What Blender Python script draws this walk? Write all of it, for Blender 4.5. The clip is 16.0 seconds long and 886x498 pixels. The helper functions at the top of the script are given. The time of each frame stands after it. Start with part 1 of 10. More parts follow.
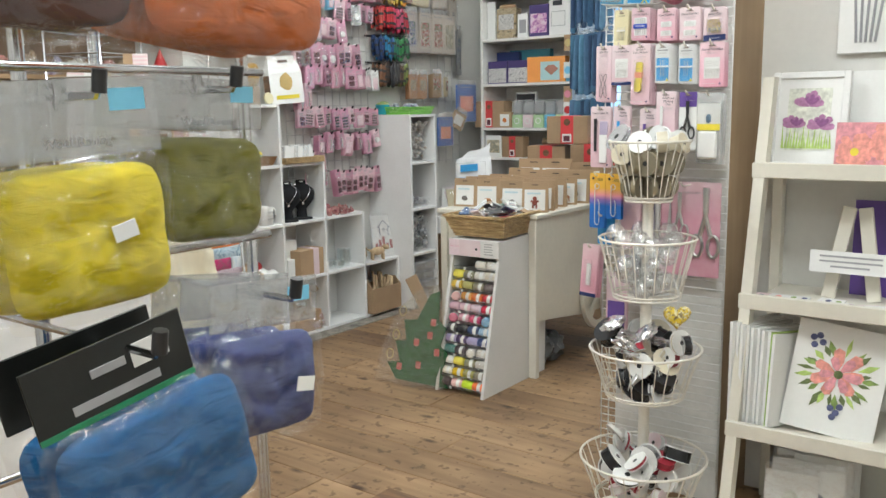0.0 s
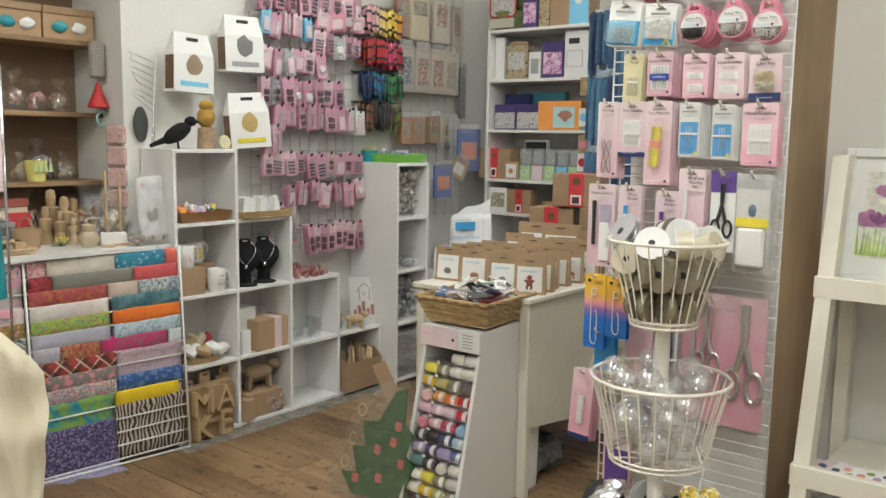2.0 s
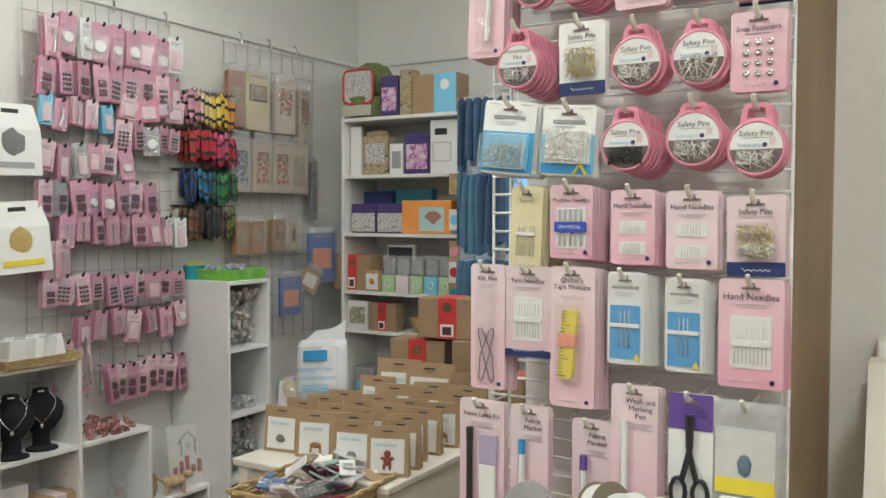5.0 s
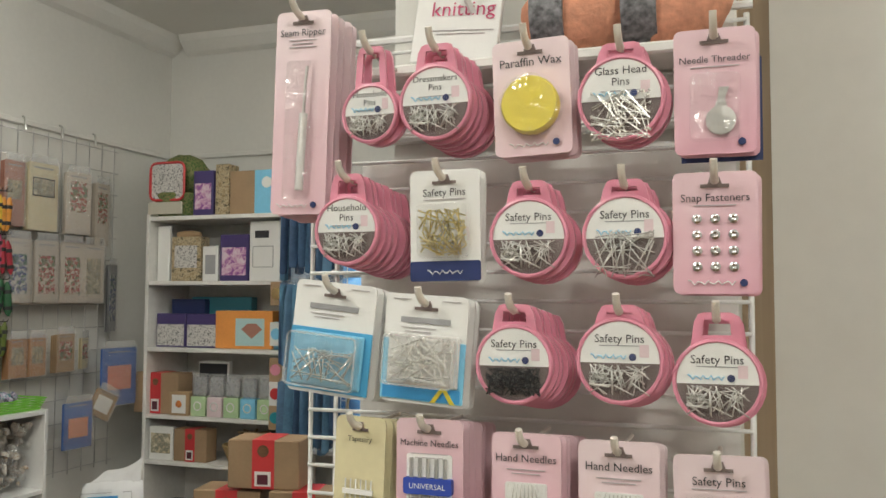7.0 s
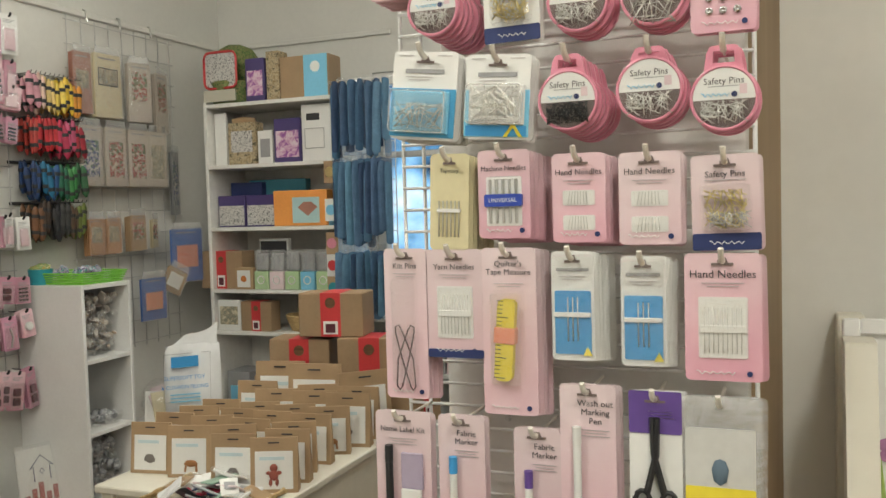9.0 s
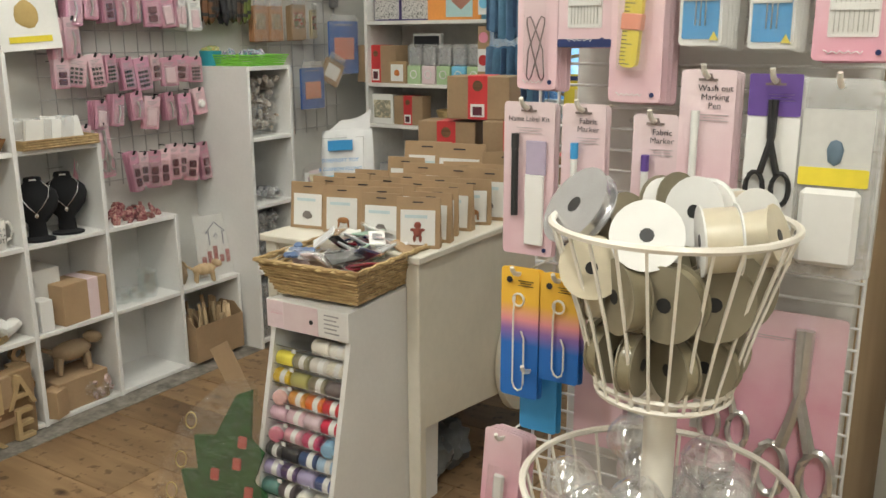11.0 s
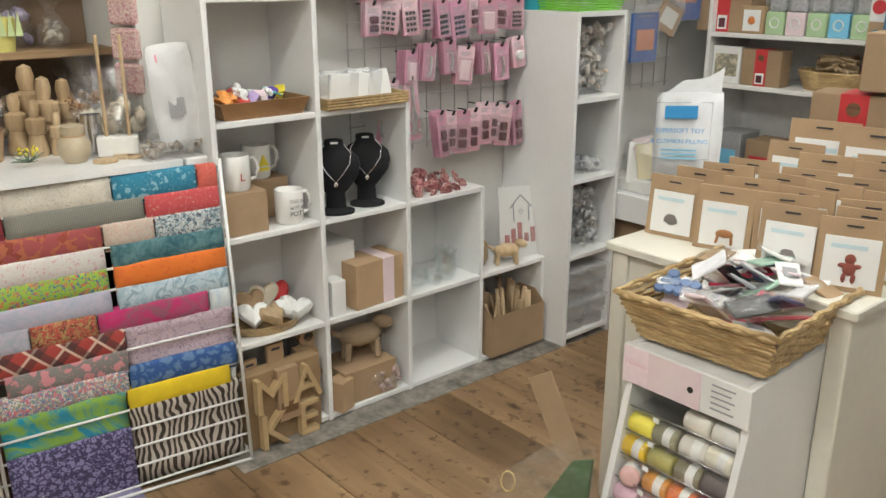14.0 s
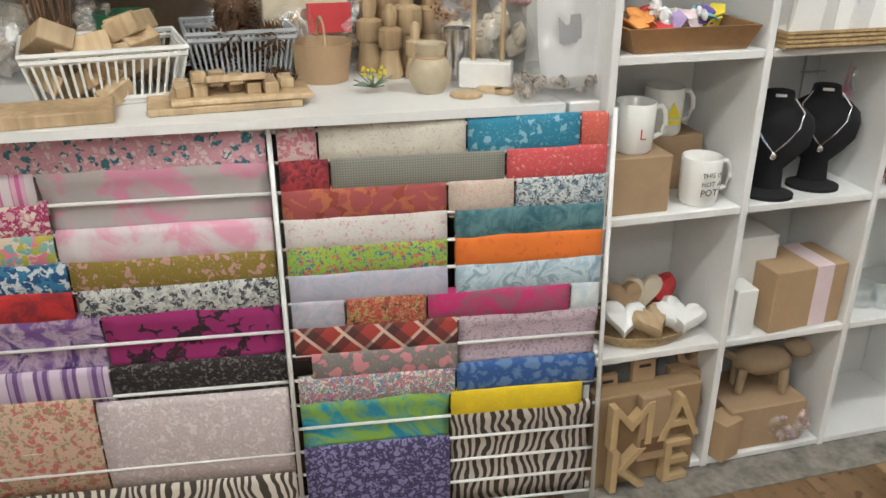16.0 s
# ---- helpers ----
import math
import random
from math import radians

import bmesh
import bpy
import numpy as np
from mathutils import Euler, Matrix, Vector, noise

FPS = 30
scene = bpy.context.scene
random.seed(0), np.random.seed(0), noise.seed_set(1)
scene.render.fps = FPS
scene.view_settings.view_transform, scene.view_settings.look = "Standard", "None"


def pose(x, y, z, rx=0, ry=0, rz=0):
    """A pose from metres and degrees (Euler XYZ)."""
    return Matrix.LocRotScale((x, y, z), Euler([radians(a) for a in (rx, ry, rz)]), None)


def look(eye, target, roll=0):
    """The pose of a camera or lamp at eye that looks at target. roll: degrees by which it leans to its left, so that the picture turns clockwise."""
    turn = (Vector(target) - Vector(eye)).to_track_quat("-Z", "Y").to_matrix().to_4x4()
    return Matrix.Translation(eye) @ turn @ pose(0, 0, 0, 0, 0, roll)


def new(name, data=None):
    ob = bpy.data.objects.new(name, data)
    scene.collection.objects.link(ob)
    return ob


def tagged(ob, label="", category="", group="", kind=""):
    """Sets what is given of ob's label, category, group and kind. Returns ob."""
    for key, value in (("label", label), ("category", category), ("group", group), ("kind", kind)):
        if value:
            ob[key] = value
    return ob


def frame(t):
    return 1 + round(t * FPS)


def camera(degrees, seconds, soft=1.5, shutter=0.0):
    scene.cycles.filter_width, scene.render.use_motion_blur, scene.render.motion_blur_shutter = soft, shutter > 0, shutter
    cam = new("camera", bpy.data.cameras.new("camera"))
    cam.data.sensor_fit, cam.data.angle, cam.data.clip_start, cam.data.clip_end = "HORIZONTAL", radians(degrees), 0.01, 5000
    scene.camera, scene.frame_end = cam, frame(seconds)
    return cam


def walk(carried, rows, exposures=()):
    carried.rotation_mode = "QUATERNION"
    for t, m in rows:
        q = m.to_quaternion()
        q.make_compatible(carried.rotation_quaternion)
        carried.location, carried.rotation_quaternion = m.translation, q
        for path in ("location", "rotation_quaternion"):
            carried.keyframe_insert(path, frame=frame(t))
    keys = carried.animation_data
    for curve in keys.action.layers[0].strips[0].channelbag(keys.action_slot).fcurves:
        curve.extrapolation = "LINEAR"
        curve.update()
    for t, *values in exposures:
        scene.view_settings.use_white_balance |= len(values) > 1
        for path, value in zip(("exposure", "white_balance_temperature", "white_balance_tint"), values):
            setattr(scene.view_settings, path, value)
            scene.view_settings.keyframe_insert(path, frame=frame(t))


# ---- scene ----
cam = camera(54.7, 16.0)
PATH = [
    (0, (0.116, 0.176, 1.234), (-1.065, 1.756, 0.906), -1.0),
    (0.5, (-0.024, 0.354, 1.273), (-1.196, 1.943, 0.954), -1.0),
    (1, (-0.1, 0.548, 1.296), (-1.255, 2.154, 1.002), -0.8),
    (1.5, (-0.119, 0.719, 1.3), (-1.383, 2.247, 1.038), 1.3),
    (2, (-0.161, 0.873, 1.319), (-1.398, 2.424, 1.064), 0.9),
    (2.5, (-0.27, 1.014, 1.347), (-1.437, 2.619, 1.094), 0.7),
    (3, (-0.371, 1.118, 1.374), (-1.534, 2.726, 1.125), 0.7),
    (3.2, (-0.397, 1.17, 1.384), (-1.561, 2.779, 1.149), 0.9),
    (5.3, (-0.616, 1.638, 1.489), (-1.571, 3.394, 1.438), -0.1),
    (5.5, (-0.671, 1.673, 1.504), (-1.58, 3.454, 1.47), -0.2),
    (6, (-0.729, 1.776, 1.519), (-1.483, 3.629, 1.526), 0.1),
    (6.5, (-0.722, 1.885, 1.573), (-1.407, 3.763, 1.629), 0.2),
    (7, (-0.713, 1.932, 1.601), (-1.368, 3.818, 1.717), 0.2),
    (7.5, (-0.72, 1.909, 1.573), (-1.384, 3.793, 1.672), 0.1),
    (8, (-0.713, 1.835, 1.523), (-1.422, 3.705, 1.477), -1.5),
    (8.5, (-0.694, 1.766, 1.485), (-1.41, 3.631, 1.401), -1.8),
    (9, (-0.68, 1.727, 1.449), (-1.417, 3.584, 1.351), -1.6),
    (9.5, (-0.624, 1.712, 1.365), (-1.464, 3.514, 1.157), -0.9),
    (10, (-0.587, 1.66, 1.318), (-1.503, 3.409, 0.998), 0.4),
    (10.2, (-0.568, 1.66, 1.298), (-1.506, 3.39, 0.938), 0.3),
    (12.3, (-0.867, 1.694, 1.31), (-1.982, 3.259, 0.753), -0.5),
    (12.5, (-0.914, 1.707, 1.317), (-2.024, 3.273, 0.756), -0.4),
    (13, (-1.005, 1.807, 1.326), (-2.185, 3.322, 0.766), -0.5),
    (13.5, (-1.105, 1.929, 1.324), (-2.449, 3.297, 0.759), 0.0),
    (14, (-1.21, 1.982, 1.316), (-2.657, 3.218, 0.7), -0.0),
    (14.5, (-1.403, 2.029, 1.291), (-2.941, 3.125, 0.632), -0.5),
    (15, (-1.558, 2.063, 1.269), (-3.165, 2.995, 0.528), -0.6),
    (15.5, (-1.711, 2.145, 1.239), (-3.417, 2.811, 0.434), -0.4),
    (16, (-1.852, 2.242, 1.256), (-3.609, 2.735, 0.437), 0.4),
]
EXPOSURES = [(0.0, 0.44, 6000, 9), (1.0, 0.26, 6300, 9), (2.0, 0.20, 6400, 9), (3.0, 0.15, 6400, 9), (5.5, -0.08, 6350, 8), (7.0, -0.24, 6700, 9), (8.0, -0.18, 6650, 9), (9.0, -0.06, 6900, 8), (10.2, 0.02, 6950, 8), (12.5, 0.50, 6250, 11), (14.0, 0.48, 6400, 10), (16.0, 0.48, 6250, 11)]
walk(cam, [(t, look(eye, target, roll)) for t, eye, target, roll in PATH], EXPOSURES)

# ---- world, light, exposure ----
world = bpy.data.worlds.new("world")
scene.world = world
world.use_nodes = True
_wn = world.node_tree.nodes
_sky = _wn.new("ShaderNodeTexSky")
_sky.sky_type, _sky.sun_disc = "NISHITA", False
_sky.sun_elevation, _sky.sun_rotation = radians(28), radians(20)
world.node_tree.links.new(_sky.outputs[0], _wn["Background"].inputs[0])
_wn["Background"].inputs[1].default_value = 0.1


def area(name, m, sx, sy, watts, colour):
    li = bpy.data.lights.new(name, "AREA")
    li.shape, li.size, li.size_y, li.energy, li.color = "RECTANGLE", sx, sy, watts, colour
    ob = new(name, li)
    ob.matrix_world = m
    return ob


CEIL = 2.92
# No lamps are in view: places and strengths assumed; the third adds glints.
LAMPS = [(-1.8, 1.3, 30), (-0.15, 1.15, 26), (0.75, -0.55, 9), (-2.3, 3.5, 18), (-0.9, 4.4, 12)]
for lx, ly, lw in LAMPS:
    area("ceiling_lamp_light", pose(lx, ly, CEIL - 0.115, 0, 0, 0), 0.10, 1.15, lw * 0.28, (0.985, 1.0, 0.935))
    # Added point lamp throws sideways light onto the upper walls.
    li = bpy.data.lights.new("added_tube_light", "POINT")
    li.energy, li.shadow_soft_size, li.color = lw * 0.95, 0.10, (0.985, 1.0, 0.935)
    new("added_tube_light", li).matrix_world = pose(lx, ly, CEIL - 0.22)


# ---- materials ----
def nodes_of(name):
    m = bpy.data.materials.new(name)
    m.use_nodes = True
    nt = m.node_tree
    return m, nt, nt.nodes["Principled BSDF"]


def node(nt, kind, ins=None, **props):
    n = nt.nodes.new(kind)
    for k, v in props.items():
        setattr(n, k, v)
    for k, v in (ins or {}).items():
        if isinstance(v, bpy.types.NodeSocket):
            nt.links.new(v, n.inputs[k])
        else:
            n.inputs[k].default_value = v
    return n


def ramp(nt, fac, stops, mode="LINEAR"):
    n = node(nt, "ShaderNodeValToRGB", {0: fac})
    n.color_ramp.interpolation = mode
    while len(n.color_ramp.elements) < len(stops):
        n.color_ramp.elements.new(0.5)
    for e, (p, c) in zip(n.color_ramp.elements, stops):
        e.position, e.color = p, (*c, 1)
    return n.outputs[0]


def mixc(nt, fac, a, b, mode="MIX"):
    n = nt.nodes.new("ShaderNodeMix")
    n.data_type, n.blend_type = "RGBA", mode
    for i, v in ((0, fac), (6, a), (7, b)):
        if isinstance(v, bpy.types.NodeSocket):
            nt.links.new(v, n.inputs[i])
        else:
            n.inputs[i].default_value = v if i == 0 else (*v, 1)
    return n.outputs[2]


def coords(nt, scale=(1, 1, 1)):
    tc = nt.nodes.new("ShaderNodeTexCoord")
    return node(nt, "ShaderNodeMapping", {0: tc.outputs["Object"], 3: scale}).outputs[0]


def bump(nt, bsdf, height, strength, dist=0.002):
    b = node(nt, "ShaderNodeBump", {"Strength": strength, "Distance": dist, "Height": height})
    nt.links.new(b.outputs[0], bsdf.inputs["Normal"])


def mat(name, col, rough=0.5, metal=0.0, var=0.1, scale=6.0, bmp=0.15, bscale=90.0, rand=0.0, hue=0.0, coat=0.0):
    """A plain surface with large blotches, fine grain and, with rand, a tint of its own for every object."""
    m, nt, p = nodes_of(name)
    co = coords(nt)
    n1 = node(nt, "ShaderNodeTexNoise", {"Vector": co, "Scale": scale, "Detail": 4.0}).outputs[0]
    n2 = node(nt, "ShaderNodeTexNoise", {"Vector": co, "Scale": bscale, "Detail": 3.0}).outputs[0]
    lo, hi = [max(0, c * (1 - var)) for c in col], [min(1, c * (1 + var)) for c in col]
    c = ramp(nt, n1, [(0.3, lo), (0.7, hi)])
    c = mixc(nt, 0.25, c, ramp(nt, n2, [(0.35, lo), (0.65, hi)]))
    if rand or hue:
        oi = nt.nodes.new("ShaderNodeObjectInfo").outputs["Random"]
        v = node(nt, "ShaderNodeMapRange", {0: oi, 3: 1 - rand, 4: 1 + rand * 0.6}).outputs[0]
        h = node(nt, "ShaderNodeMapRange", {0: oi, 3: 0.5 + hue, 4: 0.5 - hue}).outputs[0]
        c = node(nt, "ShaderNodeHueSaturation", {"Color": c, "Value": v, "Hue": h}).outputs[0]
    nt.links.new(c, p.inputs["Base Color"])
    r = node(nt, "ShaderNodeMapRange", {0: n1, 3: max(0, rough - 0.08), 4: min(1, rough + 0.08)}).outputs[0]
    nt.links.new(r, p.inputs["Roughness"])
    p.inputs["Metallic"].default_value, p.inputs["Coat Weight"].default_value = metal, coat
    if bmp:
        bump(nt, p, n2, bmp, 0.0012)
    return m


def film(name, tint=(1, 1, 1), gloss=0.12, rough=0.12, crinkle=0.6, haze=0.0):
    """Thin clear plastic: mostly see-through, with crinkled gloss and some milky haze."""
    m, nt, p = nodes_of(name)
    nt.nodes.remove(p)
    co = coords(nt)
    n = node(nt, "ShaderNodeTexNoise", {"Vector": co, "Scale": 38.0, "Detail": 3.0}).outputs[0]
    fold = node(nt, "ShaderNodeTexNoise", {"Vector": coords(nt, (1.0, 1.0, 0.4)), "Scale": 120.0, "Detail": 2.0, "Distortion": 0.8}).outputs[0]
    n = node(nt, "ShaderNodeMath", {0: fold, 1: 0.35, 2: n}, operation="MULTIPLY_ADD").outputs[0]
    b = node(nt, "ShaderNodeBump", {"Strength": crinkle, "Distance": 0.01, "Height": n}).outputs[0]
    tr = node(nt, "ShaderNodeBsdfTransparent", {0: (*tint, 1)}).outputs[0]
    gl = node(nt, "ShaderNodeBsdfGlossy", {"Color": (1, 1, 1, 1), "Roughness": rough, "Normal": b}).outputs[0]
    df = node(nt, "ShaderNodeBsdfDiffuse", {0: (0.85, 0.86, 0.87, 1)}).outputs[0]
    a = node(nt, "ShaderNodeMixShader", {0: haze, 1: tr, 2: df}).outputs[0]
    s = node(nt, "ShaderNodeMixShader", {0: gloss, 1: a, 2: gl}).outputs[0]
    nt.links.new(s, nt.nodes["Material Output"].inputs[0])
    return m


def wood(name, dark, light, scale=1.0, rough=0.55, axis="X", rand=0.15, knots=False):
    m, nt, p = nodes_of(name)
    oi = nt.nodes.new("ShaderNodeObjectInfo").outputs["Random"]
    tc = nt.nodes.new("ShaderNodeTexCoord")
    off = node(nt, "ShaderNodeVectorMath", {0: oi, 1: (37.0, 11.0, 23.0)}, operation="MULTIPLY").outputs[0]
    v = node(nt, "ShaderNodeVectorMath", {0: tc.outputs["Object"], 1: off}).outputs[0]
    s = (1.2, 14, 14) if axis == "X" else (14, 1.2, 14) if axis == "Y" else (14, 14, 1.2)
    co = node(nt, "ShaderNodeMapping", {0: v, 3: tuple(k * scale for k in s)}).outputs[0]
    grain = node(nt, "ShaderNodeTexNoise", {"Vector": co, "Scale": 2.2, "Detail": 7.0, "Distortion": 0.7}).outputs[0]
    stain = node(nt, "ShaderNodeTexNoise", {"Vector": v, "Scale": 3.0 * scale, "Detail": 5.0}).outputs[0]
    mid = tuple((a + b) / 2 for a, b in zip(dark, light))
    c = ramp(nt, grain, [(0.28, dark), (0.5, mid), (0.72, light)])
    c = mixc(nt, 0.55, c, ramp(nt, stain, [(0.35, tuple(k * 0.55 for k in mid)), (0.62, (1, 1, 1))]), "MULTIPLY")
    if knots:
        vo = node(nt, "ShaderNodeTexVoronoi", {"Vector": node(nt, "ShaderNodeMapping", {0: v, 3: (2.2, 5.5, 5.5)}).outputs[0], "Scale": 1.6}).outputs[0]
        c = mixc(nt, 1.0, c, ramp(nt, vo, [(0.05, (0.22, 0.15, 0.1)), (0.16, (1, 1, 1))]), "MULTIPLY")
        marks = node(nt, "ShaderNodeTexNoise", {"Vector": v, "Scale": 30.0, "Detail": 4.0}).outputs[0]
        c = mixc(nt, 0.8, c, ramp(nt, marks, [(0.33, (0.35, 0.28, 0.22)), (0.42, (1, 1, 1))]), "MULTIPLY")
    val = node(nt, "ShaderNodeMapRange", {0: oi, 3: 1 - rand, 4: 1 + rand}).outputs[0]
    c = node(nt, "ShaderNodeHueSaturation", {"Color": c, "Value": val}).outputs[0]
    nt.links.new(c, p.inputs["Base Color"])
    r = node(nt, "ShaderNodeMapRange", {0: stain, 3: rough - 0.12, 4: rough + 0.12}).outputs[0]
    nt.links.new(r, p.inputs["Roughness"])
    bump(nt, p, grain, 0.25, 0.002)
    return m


def fabric(name, base, spots=(), kind="floral", scale=60.0, thresh=0.4):
    """Printed cotton. spots: the print's colours."""
    m, nt, p = nodes_of(name)
    co = coords(nt)
    weave = node(nt, "ShaderNodeTexNoise", {"Vector": co, "Scale": 700.0, "Detail": 1.0}).outputs[0]
    warp = node(nt, "ShaderNodeTexNoise", {"Vector": co, "Scale": scale * 1.6, "Detail": 2.0})
    wco = mixc(nt, 0.028, co, warp.outputs[1])
    c = None
    if kind == "floral":
        c = ramp(nt, node(nt, "ShaderNodeTexNoise", {"Vector": co, "Scale": scale * 0.25, "Detail": 3.0}).outputs[0], [(0.3, tuple(k * 0.86 for k in base)), (0.7, base)])
        for i, s in enumerate(spots):
            vo = node(nt, "ShaderNodeTexVoronoi", {"Vector": node(nt, "ShaderNodeMapping", {0: wco, 1: (i * 0.37, i * 0.71, i * 0.13)}).outputs[0], "Scale": scale * (1.35 + 0.5 * i)}).outputs[0]
            f = ramp(nt, vo, [(thresh + 0.07 - 0.05 * i, (1, 1, 1)), (thresh + 0.11 - 0.05 * i, (0, 0, 0))])
            c = mixc(nt, f, c, s)
        fine = node(nt, "ShaderNodeTexNoise", {"Vector": co, "Scale": scale * 5.0, "Detail": 2.0, "Distortion": 1.2}).outputs[0]
        c = mixc(nt, ramp(nt, fine, [(0.60, (0, 0, 0)), (0.66, (0.75, 0.75, 0.75))]), c, spots[-1])
    elif kind == "blotch":
        n = node(nt, "ShaderNodeTexNoise", {"Vector": co, "Scale": scale * 0.5, "Detail": 6.0, "Roughness": 0.62, "Distortion": 1.0}).outputs[0]
        cols = [base, *spots]
        c = ramp(nt, n, [(0.40 + 0.20 * i / max(1, len(cols) - 1), k) for i, k in enumerate(cols)])
    elif kind in ("stripe", "zebra", "check"):
        d = 11.0 if kind == "zebra" else 0.0
        ori = "Y" if kind != "check" else "Z"
        w = node(nt, "ShaderNodeTexWave", {"Vector": co, "Scale": scale * 0.3, "Distortion": d, "Detail": 1.5, "Detail Scale": 0.7 if kind == "zebra" else 1.0}, bands_direction=ori).outputs[1]
        c = ramp(nt, w, [(0.45, base), (0.55, spots[0])])
        if kind == "check":
            w2 = node(nt, "ShaderNodeTexWave", {"Vector": co, "Scale": scale * 0.3}, bands_direction="Y").outputs[1]
            c = mixc(nt, 0.5, c, ramp(nt, w2, [(0.4, base), (0.6, spots[0])]))
        elif len(spots) > 1:
            w2 = node(nt, "ShaderNodeTexWave", {"Vector": co, "Scale": scale * 0.11, "Phase Offset": 2.0}, bands_direction="Y").outputs[1]
            c = mixc(nt, ramp(nt, w2, [(0.6, (0, 0, 0)), (0.7, (1, 1, 1))]), c, spots[1])
    elif kind == "leopard":
        vo = node(nt, "ShaderNodeTexVoronoi", {"Vector": wco, "Scale": scale}, feature="DISTANCE_TO_EDGE").outputs[0]
        c = ramp(nt, vo, [(0.08, base), (0.2, spots[0]), (0.42, spots[0]), (0.5, base)])
    elif kind == "tartan":
        rot = node(nt, "ShaderNodeMapping", {0: co, 2: (radians(45), 0, 0)}).outputs[0]
        c = mixc(nt, 0.0, base, base)
        for ax in ("Y", "Z"):
            w = node(nt, "ShaderNodeTexWave", {"Vector": rot, "Scale": scale * 0.14}, bands_direction=ax).outputs[1]
            c = mixc(nt, ramp(nt, w, [(0.6, (0, 0, 0)), (0.7, (0.6, 0.6, 0.6))]), c, spots[0])
            w = node(nt, "ShaderNodeTexWave", {"Vector": rot, "Scale": scale * 0.14, "Phase Offset": 1.3}, bands_direction=ax).outputs[1]
            c = mixc(nt, ramp(nt, w, [(0.95, (0, 0, 0)), (0.98, (1, 1, 1))]), c, spots[1])
    nt.links.new(c, p.inputs["Base Color"])
    p.inputs["Roughness"].default_value = 0.88
    bump(nt, p, weave, 0.25, 0.0006)
    return m


WHITE = mat("white_melamine", (0.78, 0.78, 0.77), 0.38, var=0.05, scale=4, bmp=0.04)
WHITE_WORN = mat("worn_white_paint", (0.76, 0.75, 0.72), 0.42, var=0.1, scale=9, bmp=0.2, bscale=50)
CREAM = mat("cream_gloss_paint", (0.72, 0.69, 0.60), 0.35, var=0.06, scale=5, bmp=0.08, bscale=40)
WALL = mat("matt_wall_paint", (0.70, 0.69, 0.655), 0.85, var=0.05, scale=2.5, bmp=0.25, bscale=45)
CEILM = mat("ceiling_paint", (0.74, 0.73, 0.70), 0.9, var=0.04, scale=2, bmp=0.2, bscale=60)
WIRE = mat("white_coated_wire", (0.80, 0.80, 0.79), 0.3, var=0.04)
WIRE_CREAM = mat("cream_coated_wire", (0.80, 0.76, 0.68), 0.32, var=0.05)
CHROME = mat("chrome", (0.62, 0.63, 0.65), 0.18, metal=1.0, var=0.05, bmp=0.0)
PINSTEEL = mat("bright_pin_steel", (0.88, 0.87, 0.83), 0.25, metal=0.45, var=0.12, bmp=0.0)
STEEL = mat("dull_steel", (0.62, 0.62, 0.60), 0.3, metal=0.85, var=0.15)
BLACK = mat("black_plastic", (0.025, 0.025, 0.027), 0.4, var=0.2)
GREY = mat("grey_plastic", (0.35, 0.36, 0.37), 0.45)
PINE = wood("old_pine_board", (0.25, 0.152, 0.076), (0.43, 0.285, 0.155), 0.55, 0.5, "X", 0.10, True)
SHELFWOOD = wood("shelf_wood", (0.26, 0.16, 0.08), (0.46, 0.31, 0.17), 1.0, 0.55, "Y", 0.06)
PALEWOOD = wood("pale_beech", (0.48, 0.34, 0.19), (0.68, 0.52, 0.33), 2.0, 0.6, "Z", 0.12)
TANBOARD = wood("tan_timber_board", (0.36, 0.25, 0.15), (0.48, 0.35, 0.22), 0.6, 0.6, "Z", 0.03)
BROWNBACK = mat("brown_back_board", (0.20, 0.135, 0.085), 0.7, var=0.2, scale=3)
KRAFT = mat("kraft_paper", (0.42, 0.285, 0.165), 0.75, var=0.08, scale=12, bmp=0.2, bscale=160, rand=0.08)
CARD = mat("brown_cardboard", (0.36, 0.245, 0.145), 0.8, var=0.1, scale=10, bmp=0.15, rand=0.1)
PAPER = mat("white_paper", (0.80, 0.80, 0.78), 0.6, var=0.04, bmp=0.05, rand=0.04)
SLOTBROWN = mat("dark_slot", (0.20, 0.155, 0.145), 0.7)
PRINTGREY = mat("fine_print_grey", (0.46, 0.42, 0.43), 0.6)
PAPERGREY = mat("printed_grey", (0.34, 0.34, 0.35), 0.6)
INK = mat("black_ink", (0.03, 0.03, 0.035), 0.6)


